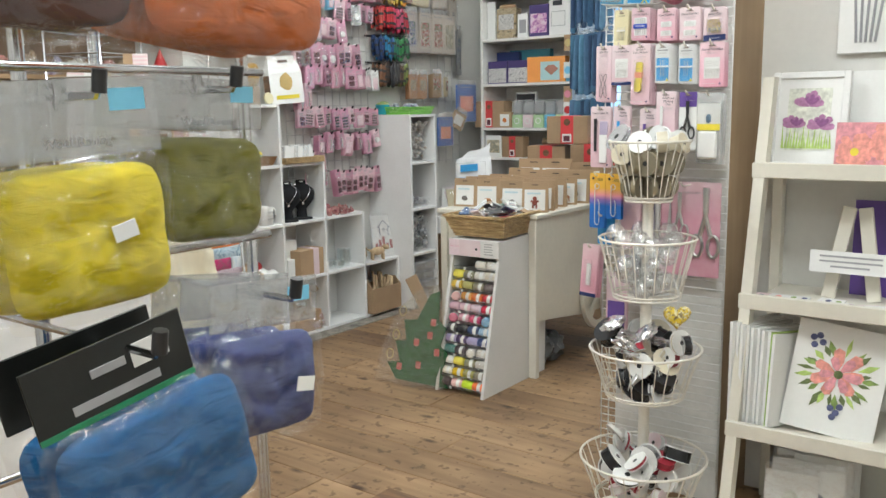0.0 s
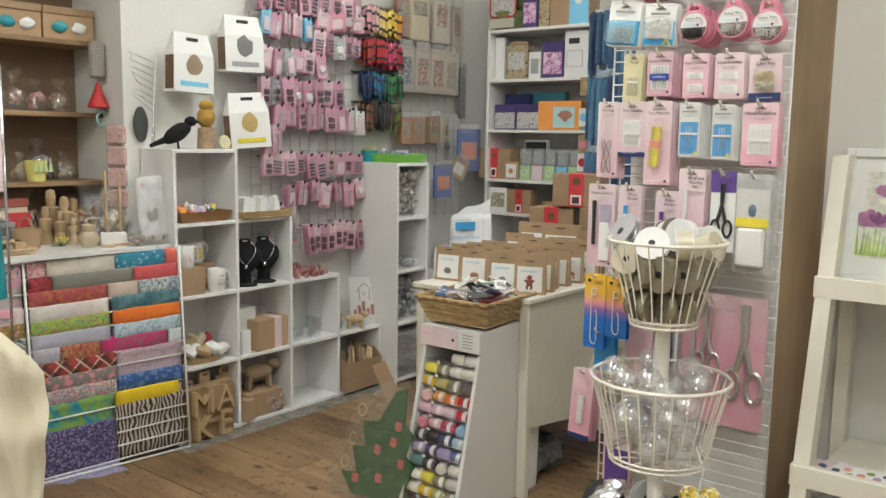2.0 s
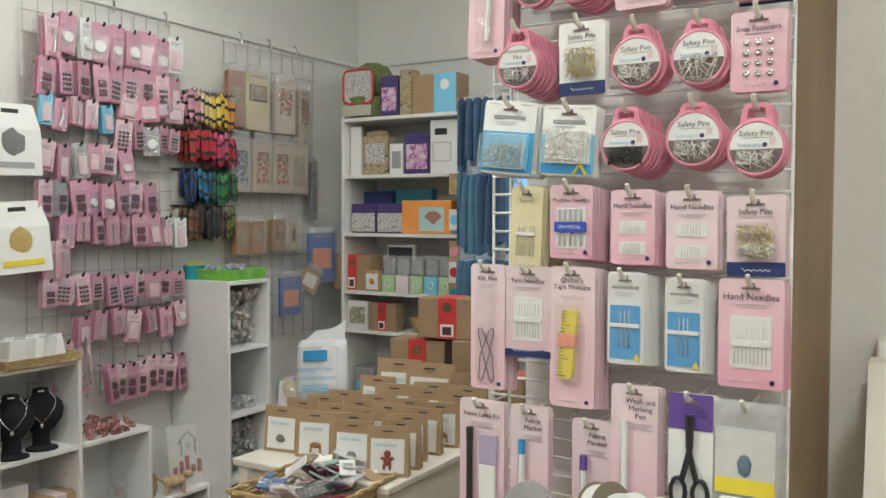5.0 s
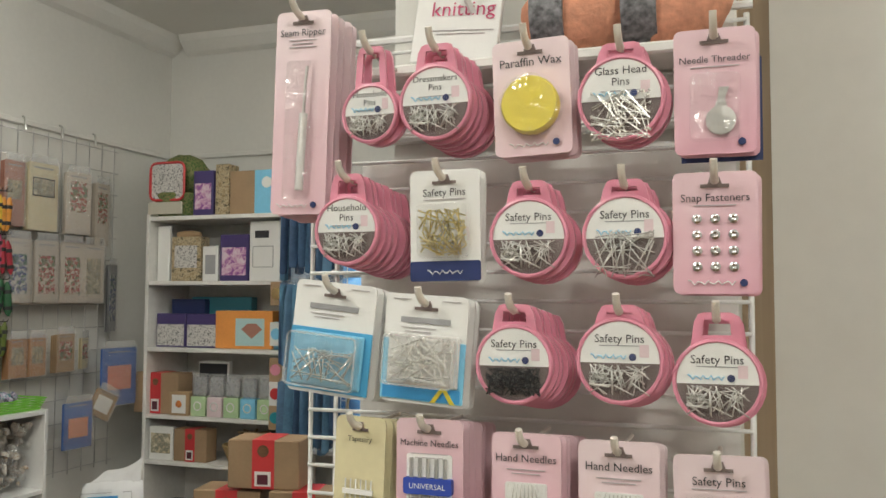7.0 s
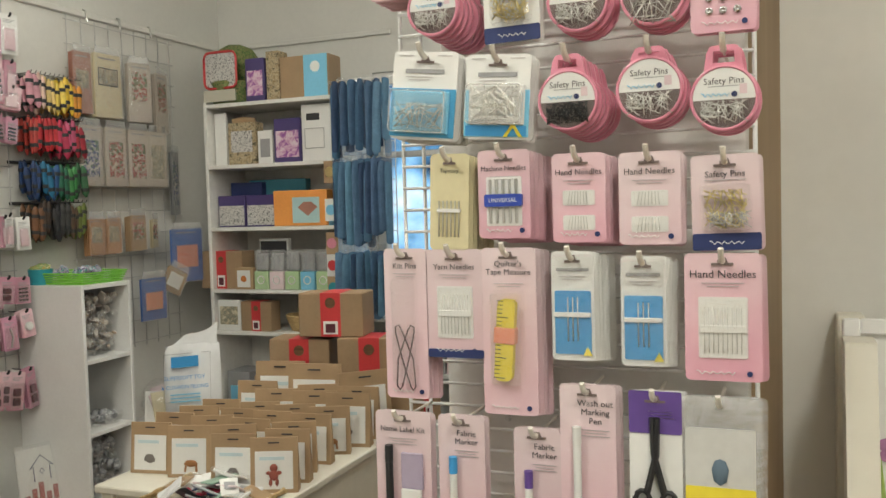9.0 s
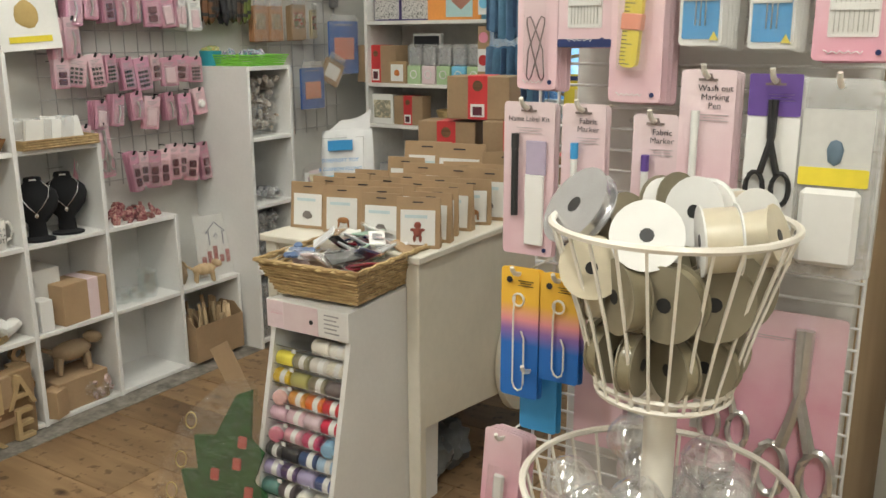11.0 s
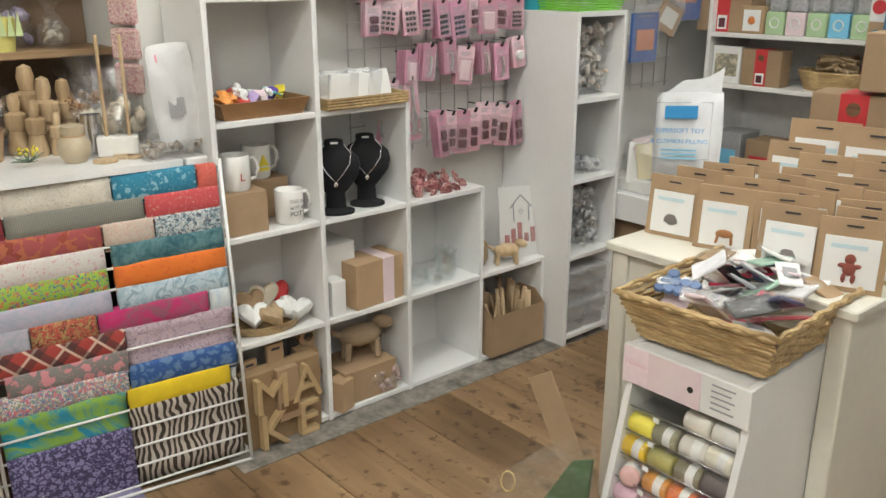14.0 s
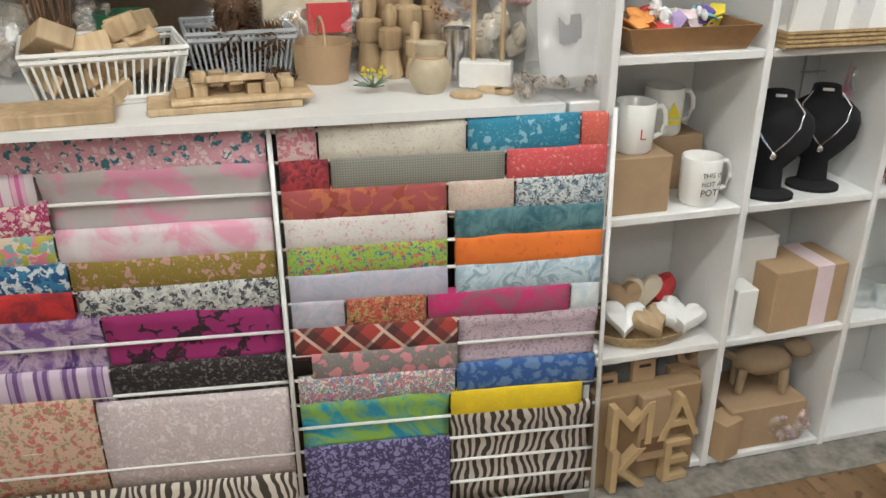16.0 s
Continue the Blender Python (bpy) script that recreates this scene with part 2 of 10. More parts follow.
def graded(name, top, low, depth):
    """Printed card that passes from a pale top to a stronger colour at its foot."""
    m, nt, p = nodes_of(name)
    tc = nt.nodes.new("ShaderNodeTexCoord").outputs["Object"]
    z = node(nt, "ShaderNodeSeparateXYZ", {0: tc}).outputs[2]
    f = node(nt, "ShaderNodeMapRange", {0: z, 1: 0.0, 2: -depth}).outputs[0]
    n1 = node(nt, "ShaderNodeTexNoise", {"Vector": tc, "Scale": 25.0, "Detail": 4.0}).outputs[0]
    c = mixc(nt, f, top, low)
    c = mixc(nt, 0.3, c, ramp(nt, n1, [(0.3, tuple(k * 0.85 for k in low)), (0.7, top)]))
    oi = nt.nodes.new("ShaderNodeObjectInfo").outputs["Random"]
    v = node(nt, "ShaderNodeMapRange", {0: oi, 3: 0.93, 4: 1.04}).outputs[0]
    c = node(nt, "ShaderNodeHueSaturation", {"Color": c, "Value": v}).outputs[0]
    nt.links.new(c, p.inputs["Base Color"])
    r = node(nt, "ShaderNodeMapRange", {0: n1, 3: 0.26, 4: 0.42}).outputs[0]
    nt.links.new(r, p.inputs["Roughness"])
    bump(nt, p, n1, 0.05, 0.001)
    return m


PINK = graded("pink_card", (0.78, 0.59, 0.63), (0.76, 0.37, 0.47), 0.11)
PINKPALE = graded("pale_pink_card", (0.78, 0.66, 0.68), (0.77, 0.51, 0.57), 0.15)
PINKHOT = mat("rose_pink_plastic", (0.74, 0.29, 0.39), 0.28, var=0.06, bmp=0.05)
NAVY = mat("navy_card", (0.02, 0.035, 0.13), 0.45)
BLUECARD = mat("bright_blue_card", (0.05, 0.33, 0.68), 0.4, var=0.06)
SKYCARD = mat("pale_blue_card", (0.22, 0.58, 0.80), 0.4)
RED = mat("red_card", (0.60, 0.045, 0.05), 0.45, rand=0.1)
YELLOW = mat("yellow_plastic", (0.80, 0.66, 0.06), 0.35)
ORANGE = mat("orange_card", (0.85, 0.35, 0.09), 0.45)
BEIGE = mat("beige_card", (0.66, 0.60, 0.38), 0.5)
KILT = mat("dark_rose_steel", (0.22, 0.15, 0.16), 0.3, metal=0.8, var=0.1)
PURPLE = mat("purple_card", (0.13, 0.07, 0.30), 0.45)
GREEN = mat("lime_green_plastic", (0.22, 0.58, 0.07), 0.35)
TEAL = mat("teal_plastic", (0.02, 0.28, 0.34), 0.4)
FELTGREEN = mat("green_felt", (0.025, 0.12, 0.035), 0.95, var=0.35, scale=30, bmp=0.5, bscale=300)
WICKER = wood("wicker_cane", (0.38, 0.25, 0.11), (0.66, 0.49, 0.25), 4.0, 0.5, "X", 0.1)
DARKWOOD = wood("dark_wood", (0.10, 0.05, 0.025), (0.24, 0.13, 0.06), 2.0, 0.5, "X", 0.1)
CANVAS = mat("cream_canvas", (0.76, 0.70, 0.54), 0.95, var=0.06, scale=14, bmp=0.5, bscale=420)
CERAMIC = mat("white_glazed_ceramic", (0.80, 0.79, 0.76), 0.12, var=0.03, bmp=0.0)
VELVET = mat("black_velvet", (0.008, 0.008, 0.01), 0.95, var=0.3, bmp=0.2, bscale=300)
SILVER = mat("silver_foil", (0.72, 0.72, 0.74), 0.22, metal=1.0, var=0.1, scale=30, bmp=0.9, bscale=30)
GOLD = mat("gold_metal", (0.86, 0.74, 0.36), 0.3, metal=1.0, var=0.12)
FILM = film("clear_film", gloss=0.13, haze=0.03)
BAGFILM = film("milky_bag_film", (0.97, 0.98, 1.0), 0.12, 0.16, 1.0, 0.72)
HEADFILM = film("hazy_header_film", (0.84, 0.85, 0.86), 0.13, 0.10, 0.8, 0.16)
LIDFILM = film("clear_lid_film", gloss=0.035, rough=0.05, crinkle=0.1)
FILMHAZE = film("hazy_film", gloss=0.14, haze=0.22)
ACRYLIC = film("clear_acrylic", gloss=0.12, rough=0.05, crinkle=0.05, haze=0.04)


# ---- builders ----
def box(bm, lo, hi, bevel=0.0, m=None, seg=1):
    vs = [bm.verts.new((x, y, z)) for z in (lo[2], hi[2]) for y in (lo[1], hi[1]) for x in (lo[0], hi[0])]
    fs = [bm.faces.new([vs[i] for i in f]) for f in ((0, 2, 3, 1), (4, 5, 7, 6), (0, 1, 5, 4), (2, 6, 7, 3), (0, 4, 6, 2), (1, 3, 7, 5))]
    if bevel:
        es = list({e for f in fs for e in f.edges})
        r = bmesh.ops.bevel(bm, geom=es, offset=bevel, segments=seg, affect="EDGES", profile=0.5)
        vs = list({v for f in r["faces"] for v in f.verts} | {v for v in vs if v.is_valid})
    if m is not None:
        bmesh.ops.transform(bm, matrix=m, verts=vs)
    return bm


def Bx(lo, hi, bevel=0.0):
    return box(bmesh.new(), lo, hi, bevel)


def tube(bm, pts, r, seg=6, closed=False, taper=1.0):
    """A round bar along points."""
    pts = [Vector(p) for p in pts]
    n, rings = len(pts), []
    up = Vector((0.31, 0.17, 0.93)).normalized()
    for i, p in enumerate(pts):
        a = pts[i - 1] if (i or closed) else p
        b = pts[(i + 1) % n] if (i < n - 1 or closed) else p
        d = (b - a).normalized()
        u = d.cross(up)
        if u.length < 1e-3:
            u = d.cross(Vector((1, 0, 0)))
        u.normalize()
        v = d.cross(u)
        rr = r * (1 + (taper - 1) * i / max(1, n - 1))
        rings.append([bm.verts.new(p + rr * (math.cos(k) * u + math.sin(k) * v)) for k in (2 * math.pi * j / seg for j in range(seg))])
    for i in range(n if closed else n - 1):
        A, B = rings[i], rings[(i + 1) % n]
        for j in range(seg):
            f = bm.faces.new((A[j], A[(j + 1) % seg], B[(j + 1) % seg], B[j]))
            f.smooth = True
    if not closed:
        bm.faces.new(rings[0])
        bm.faces.new(list(reversed(rings[-1])))
    return bm


def lathe(bm, prof, seg=16, m=None, sx=1.0, sy=1.0):
    """Turned shape from (radius, height) pairs."""
    rings, made = [], []
    for r, z in prof:
        ring = [bm.verts.new((r * sx * math.cos(2 * math.pi * j / seg), r * sy * math.sin(2 * math.pi * j / seg), z)) for j in range(seg)]
        rings.append(ring)
        made += ring
    for A, B in zip(rings, rings[1:]):
        for j in range(seg):
            f = bm.faces.new((A[j], A[(j + 1) % seg], B[(j + 1) % seg], B[j]))
            f.smooth = True
    if prof[0][0] > 1e-5:
        bm.faces.new(list(reversed(rings[0])))
    if prof[-1][0] > 1e-5:
        bm.faces.new(rings[-1])
    if m is not None:
        bmesh.ops.transform(bm, matrix=m, verts=made)
    return bm


def plate(bm, pts, y0, y1, m=None):
    """A flat outline in x and z, with thickness from y0 (front) to y1."""
    a = [bm.verts.new((x, y0, z)) for x, z in pts]
    b = [bm.verts.new((x, y1, z)) for x, z in pts]
    n = len(pts)
    bm.faces.new(a)
    bm.faces.new(list(reversed(b)))
    for i in range(n):
        bm.faces.new((a[(i + 1) % n], a[i], b[i], b[(i + 1) % n]))
    if m is not None:
        bmesh.ops.transform(bm, matrix=m, verts=a + b)
    return bm


def rrect(x0, z0, x1, z1, r, k=3):
    out = []
    for cx, cz, a0 in ((x1 - r, z1 - r, 0), (x0 + r, z1 - r, 90), (x0 + r, z0 + r, 180), (x1 - r, z0 + r, 270)):
        for i in range(k + 1):
            a = radians(a0 + 90 * i / k)
            out.append((cx + r * math.cos(a), cz + r * math.sin(a)))
    return out


def disc(cx, cz, r, k=20, a0=0, a1=360):
    n = k if a1 - a0 >= 360 else k + 1
    return [(cx + r * math.cos(radians(a0 + (a1 - a0) * i / k)), cz + r * math.sin(radians(a0 + (a1 - a0) * i / k))) for i in range(n)]


def blob(bm, m, sub=2, amp=0.15, freq=3.0, seed=0.0):
    """An uneven soft lump on a unit sphere, placed by m."""
    r = bmesh.ops.create_icosphere(bm, subdivisions=sub, radius=1.0)
    for v in r["verts"]:
        v.co *= 1 + amp * noise.noise(v.co * freq + Vector((seed * 7.3, seed * 3.1, seed)))
        for f in v.link_faces:
            f.smooth = True
    bmesh.ops.transform(bm, matrix=m, verts=r["verts"])
    return bm


def scaled(x, y, z, sx, sy, sz, rx=0, ry=0, rz=0):
    return pose(x, y, z, rx, ry, rz) @ Matrix.Diagonal((sx, sy, sz, 1))


def finish(bm, name, flip=True):
    if isinstance(bm, bpy.types.Mesh):
        return bm
    bmesh.ops.recalc_face_normals(bm, faces=bm.faces)
    for e in bm.edges:
        if len(e.link_faces) == 2 and e.calc_face_angle(0.0) > 0.9:
            e.smooth = False
    me = bpy.data.meshes.new(name)
    bm.to_mesh(me)
    bm.free()
    return me


def part(name, bm, material, parent, label="", m=None):
    me = finish(bm, name)
    if not me.materials:
        me.materials.append(material)
    ob = new(name, me)
    ob.parent = parent
    if m is not None:
        ob.matrix_basis = m
    if label:
        ob["label"] = label
    return ob


def thing(name, label, category, m=None, group="", kind=""):
    ob = new(name)
    ob.empty_display_size = 0.05
    if m is not None:
        ob.matrix_basis = m
    return tagged(ob, label, category, group, kind)


def solid(name, bm, material, label, category="", m=None, group="", kind=""):
    ob = new(name, finish(bm, name))
    ob.data.materials.append(material)
    if m is not None:
        ob.matrix_basis = m
    return tagged(ob, label, category, group, kind)


_words = {}


def words(text, size, material, parent, m, name="lettering", width=None):
    """Lettering from the built-in font, upright in x and z, facing -y, centred."""
    key = (text, material.name)
    if key not in _words:
        cu = bpy.data.curves.new("lettering", "FONT")
        cu.body, cu.align_x, cu.align_y, cu.size, cu.resolution_u = text, "CENTER", "CENTER", 1.0, 2
        ob = bpy.data.objects.new("lettering", cu)
        scene.collection.objects.link(ob)
        dg = bpy.context.evaluated_depsgraph_get()
        me = bpy.data.meshes.new_from_object(ob.evaluated_get(dg))
        bpy.data.objects.remove(ob)
        me.transform(Matrix.Rotation(radians(90), 4, "X"))
        me.materials.clear()
        me.materials.append(material)
        _words[key] = me
    me = _words[key]
    s = size
    if width:
        xs = [v.co.x for v in me.vertices]
        s = min(size, width / (max(xs) - min(xs)))
    ob = new(name, me)
    ob.parent = parent
    ob.matrix_basis = m @ Matrix.Diagonal((s, s, s, 1))
    return ob


rnd = random.Random(5)

# ---- the shop: floor, walls, ceiling ----
X0, X1, Y0, Y1 = -3.46, 1.5, -1.3, 5.58
floor = solid("floor", Bx((-3.95, Y0 - 0.1, -0.06), (X1 + 0.1, Y1 + 0.1, -0.014)), BROWNBACK, "dark sub-floor under old pine boards", "floor", kind="structure")
ceil = solid("ceiling", Bx((-3.95, Y0 - 0.1, CEIL), (X1 + 0.1, Y1 + 0.1, CEIL + 0.1)), CEILM, "plain white painted ceiling", "ceiling", kind="structure")
solid("wall_west", Bx((X0 - 0.12, 2.86, 0), (X0, Y1, CEIL)), WALL, "off-white painted wall behind the cube shelves", "wall", kind="structure")
solid("wall_alcove", Bx((-3.95, Y0, 0), (-3.85, 2.86, CEIL)), WALL, "brown-backed wall of the shelf alcove", "wall", kind="structure")
solid("wall_alcove_return", Bx((-3.95, 2.862, 0), (X0 - 0.122, 2.96, CEIL)), WALL, "short return wall of the alcove", "wall", kind="structure")
solid("wall_south", Bx((-3.95, Y0 - 0.1, 0), (X1, Y0, CEIL)), WALL, "off-white painted wall", "wall", kind="structure")
solid("wall_east", Bx((X1, Y0 - 0.1, 0), (X1 + 0.1, Y1 + 0.1, CEIL)), WALL, "off-white painted wall", "wall", kind="structure")
WX0, WX1, WZ0, WZ1 = -2.56, -1.0, 0.95, 2.12
bm = bmesh.new()
for lo, hi in (((X0 - 0.12, Y1, 0), (WX0, Y1 + 0.1, CEIL)), ((WX1, Y1, 0), (X1, Y1 + 0.1, CEIL)), ((WX0, Y1, 0), (WX1, Y1 + 0.1, WZ0)), ((WX0, Y1, WZ1), (WX1, Y1 + 0.1, CEIL))):
    box(bm, lo, hi)
solid("wall_north", bm, WALL, "off-white wall with the window opening", "wall", kind="structure")
solid("wall_partition", Bx((-0.685, 2.86, 0), (X1, 2.96, CEIL)), WALL, "off-white partition wall behind the ladder shelf", "wall", kind="structure")
post = thing("partition_post", "boxed post with white front board and tan timber side", "post", kind="structure")
part("core", Bx((-1.03, 2.70, 0), (-0.736, 2.96, CEIL)), WALL, post)
part("front_trim", Bx((-0.745, 2.682, 1.80), (-0.7125, 2.6895, CEIL), 0.002), WHITE_WORN, post)
bm = bmesh.new()
plate(bm, [(-0.7335, -2.69), (-0.712, -2.69), (-0.681, -2.8595), (-0.7065, -2.8595)], 0, CEIL, pose(0, 0, 0, 90, 0, 0))
part("side_board", bm, TANBOARD, post, "tan timber side board")
part("back_board", Bx((-1.055, 2.676, 0.0), (-0.712, 2.70, 1.73), 0.003), WHITE_WORN, post, "white backing board with screws")
part("upper_board", Bx((-1.055, 2.68, 1.75), (-0.712, 2.70, 1.797), 0.003), WHITE_WORN, post)
for sx, sz in ((-0.98, 1.705), (-0.745, 1.705), (-0.98, 1.2), (-0.745, 1.2)):
    part("screw", lathe(bmesh.new(), [(0.004, 0), (0.004, 0.002), (0.002, 0.003)], 8), STEEL, post, "", pose(sx, 2.676, sz, 90, 0, 0))

# window
win = thing("window_1", "white-framed shop window onto blue daylight", "window", kind="structure")
for n, lo, hi in (("window_frame", (WX0, Y1 + 0.01, WZ1 - 0.06), (WX1, Y1 + 0.07, WZ1)), ("window_frame", (WX0, Y1 + 0.01, WZ0), (WX1, Y1 + 0.07, WZ0 + 0.05)),
                  ("window_frame", (WX0, Y1 + 0.012, WZ0 + 0.05), (WX0 + 0.05, Y1 + 0.068, WZ1 - 0.06)), ("window_frame", (WX1 - 0.05, Y1 + 0.012, WZ0 + 0.05), (WX1, Y1 + 0.068, WZ1 - 0.06)),
                  ("mullion", (-2.01, Y1 + 0.014, WZ0 + 0.05), (-1.97, Y1 + 0.066, WZ1 - 0.06)), ("glazing_bar", (WX0 + 0.05, Y1 + 0.016, 1.70), (WX1 - 0.05, Y1 + 0.064, 1.73))):
    part(n, Bx(lo, hi, 0.004), WHITE_WORN, win)
pane = part("pane", Bx((WX0 + 0.04, Y1 + 0.038, WZ0 + 0.04), (WX1 - 0.04, Y1 + 0.042, WZ1 - 0.05)), film("window_glass", (0.93, 0.97, 1), 0.06, 0.02, 0.0), win)
pane.visible_shadow = False
part("window_board", Bx((WX0, 5.36, 0.915), (WX1, Y1 - 0.002, 0.935), 0.003), WHITE, win, "white window board")
# Noise-coloured backdrop; its added glow stands in for the daylight.
m_, nt, p = nodes_of("outside_backdrop")
nt.nodes.remove(p)
n_ = node(nt, "ShaderNodeTexNoise", {"Vector": coords(nt, (0.9, 1, 1.3)), "Scale": 2.4, "Detail": 6.0}).outputs[0]
c_ = ramp(nt, n_, [(0.36, (0.02, 0.05, 0.10)), (0.48, (0.10, 0.26, 0.46)), (0.58, (0.30, 0.58, 0.85)), (0.75, (0.8, 0.92, 1.0))])
e_ = node(nt, "ShaderNodeEmission", {0: c_, 1: 1.6}).outputs[0]
nt.links.new(e_, nt.nodes["Material Output"].inputs[0])
solid("backdrop", Bx((-4.2, 6.9, -0.5), (0.6, 6.92, 3.4)), m_, "glowing bluish backdrop, in for sky and trees outside the window", "backdrop", kind="structure")

# coving along the back and left walls, picture rail
bm = bmesh.new()
plate(bm, [(0, 0), (0.09, 0), (0.075, -0.03), (0.03, -0.075), (0, -0.09)], 0, Y1 - 2.86)
bmesh.ops.transform(bm, matrix=pose(X0 + 0.001, 2.86, CEIL), verts=bm.verts)
solid("coving", bm, CEILM, "curved plaster coving", "coving", kind="structure")
bm = bmesh.new()
plate(bm, [(0, 0), (0.09, 0), (0.075, -0.03), (0.03, -0.075), (0, -0.09)], 0, X1 - X0 - 0.1)
bmesh.ops.transform(bm, matrix=pose(X0 + 0.1, Y1 - 0.001, CEIL, 0, 0, -90), verts=bm.verts)
solid("coving", bm, CEILM, "curved plaster coving", "coving", kind="structure")
solid("picture_rail", Bx((X0 + 0.001, 2.9, 2.30), (X0 + 0.016, Y1 - 0.02, 2.325), 0.004), WALL, "thin painted picture rail", "rail", kind="structure")
solid("picture_rail", Bx((X0 + 0.02, Y1 - 0.016, 2.30), (-2.45, Y1 - 0.001, 2.325), 0.004), WALL, "thin painted picture rail", "rail", kind="structure")
# Housings for the assumed, unseen lamps.
for lx, ly, lw in LAMPS:
    th = thing("assumed_ceiling_light", "assumed white strip light, out of view, with glowing diffuser", "ceiling light", pose(lx, ly, CEIL), "strip lights")
    part("housing", Bx((-0.1, -0.62, -0.05), (0.1, 0.62, 0.0), 0.01), WHITE, th)
    dm, nt, p = nodes_of("lamp_diffuser")
    p.inputs["Emission Color"].default_value, p.inputs["Emission Strength"].default_value = (1, 0.95, 0.88, 1), 6
    part("diffuser", Bx((-0.085, -0.6, -0.065), (0.085, 0.6, -0.05), 0.006), dm, th)

# concrete strip in front of the cube shelves
solid("floor_strip", Bx((X0, 2.9, -0.013), (-3.125, 4.6, 0.002)), mat("worn_concrete", (0.215, 0.195, 0.17), 0.8, var=0.6, scale=16, bmp=0.6, bscale=60), "worn grey concrete hearth strip", "floor", kind="structure")


# ---- cube shelving along the left wall ----
def cube_column(y0, y1, z0, cells, first):
    th = thing("cube_shelf", "white stepped cube storage column, %d cells high" % cells, "shelf", pose(0, 0, 0), "stepped cube shelves")
    t = 0.016
    ztop = 0.02 + 0.31 * cells
    fx, bx = -3.22, X0 + 0.006
    if first:
        part("side_panel", Bx((bx, y0 - t, 0), (fx, y0, ztop), 0.0015), WHITE, th)
    part("side_panel", Bx((bx, y1 - t, 0), (fx, y1, ztop), 0.0015), WHITE, th)
    for k in range(cells + 1):
        z = 0.02 + 0.31 * k
        part("shelf", Bx((bx, y0 + 0.0005, z - t), (fx - 0.001, y1 - t - 0.0005, z), 0.0015), WHITE, th)
    part("back_panel", Bx((bx - 0.004, y0, 0), (bx - 0.0005, y1 - t, ztop)), WHITE, th)
    return th


CY = [2.945, 3.257, 3.569, 3.882, 4.188]
for i, n in enumerate((4, 3, 2, 1)):
    cube_column(CY[i], CY[i + 1], 0, n, i == 0)

# tall narrow unit
th = thing("narrow_bookcase", "tall narrow white open bookcase end-on to the wall", "shelf")
UY0, UY1, UX = 4.195, 4.455, -3.12
for n, lo, hi in (("side_panel", (X0 + 0.004, UY0, 0), (UX, UY0 + 0.016, 1.19)), ("side_panel", (X0 + 0.004, UY1 - 0.016, 0), (UX, UY1, 1.19)),):
    part(n, Bx(lo, hi, 0.0015), WHITE, th)
for z in (0.04, 0.345, 0.625, 0.905, 1.19):
    part("shelf", Bx((X0 + 0.006, UY0 + 0.0165, z - 0.016), (UX - 0.001, UY1 - 0.0165, z), 0.0015), WHITE, th)

# ---- shelves on the back wall ----
th = thing("wall_bookcase", "white open bookcase on the back wall", "shelf")
BX0, BX1, BY = -3.24, -2.535, 5.13
part("side_panel", Bx((BX0, BY, 0), (BX0 + 0.018, 5.44, 1.975), 0.002), WHITE_WORN, th)
part("side_panel", Bx((BX1 - 0.018, BY, 0), (BX1, 5.44, 1.975), 0.002), WHITE_WORN, th)
part("back_panel", Bx((BX0 + 0.018, 5.43, 0), (BX1 - 0.018, 5.44, 1.96)), WHITE_WORN, th)
for z in (0.06, 0.45, 0.885, 1.085, 1.38, 1.675, 1.965):
    part("shelf", Bx((BX0 + 0.0185, BY + 0.001, z - 0.018), (BX1 - 0.0185, 5.43, z), 0.002), WHITE_WORN, th)

# ---- market cart ----
cart = thing("market_cart", "cream painted wooden display cart with spoked wheels", "cart")
KX0, KX1, KY0, KY1, KZ = -2.33, -1.80, 3.43, 4.36, 0.755
part("tabletop", Bx((KX0 - 0.012, KY0 - 0.012, KZ - 0.02), (KX1 + 0.012, KY1 + 0.012, KZ), 0.003), CREAM, cart)
for x in (KX1 - 0.02, KX0):
    bm = bmesh.new()
    plate(bm, [(KY0 + 0.03, 0.265), (3.60, 0.25), (3.86, 0.215), (4.15, 0.2), (KY1 - 0.03, 0.23), (KY1 - 0.03, KZ - 0.021), (KY0 + 0.03, KZ - 0.021)], -x - 0.018, -x)
    bmesh.ops.transform(bm, matrix=pose(0, 0, 0, 0, 0, 90), verts=bm.verts)
    part("side_panel", bm, CREAM, cart)
part("front_panel", Bx((KX0 + 0.02, KY0 + 0.012, 0.27), (KX1 - 0.042, KY0 + 0.03, KZ - 0.021), 0.002), CREAM, cart)
part("back_panel", Bx((KX0 + 0.02, KY1 - 0.03, 0.27), (KX1 - 0.042, KY1 - 0.012, KZ - 0.021), 0.002), CREAM, cart)
for x in (KX0, KX1 - 0.04):
    for y in (KY0, KY1 - 0.03):
        part("leg", Bx((x, y, 0), (x + 0.04, y + 0.03, KZ - 0.021), 0.003), CREAM, cart)


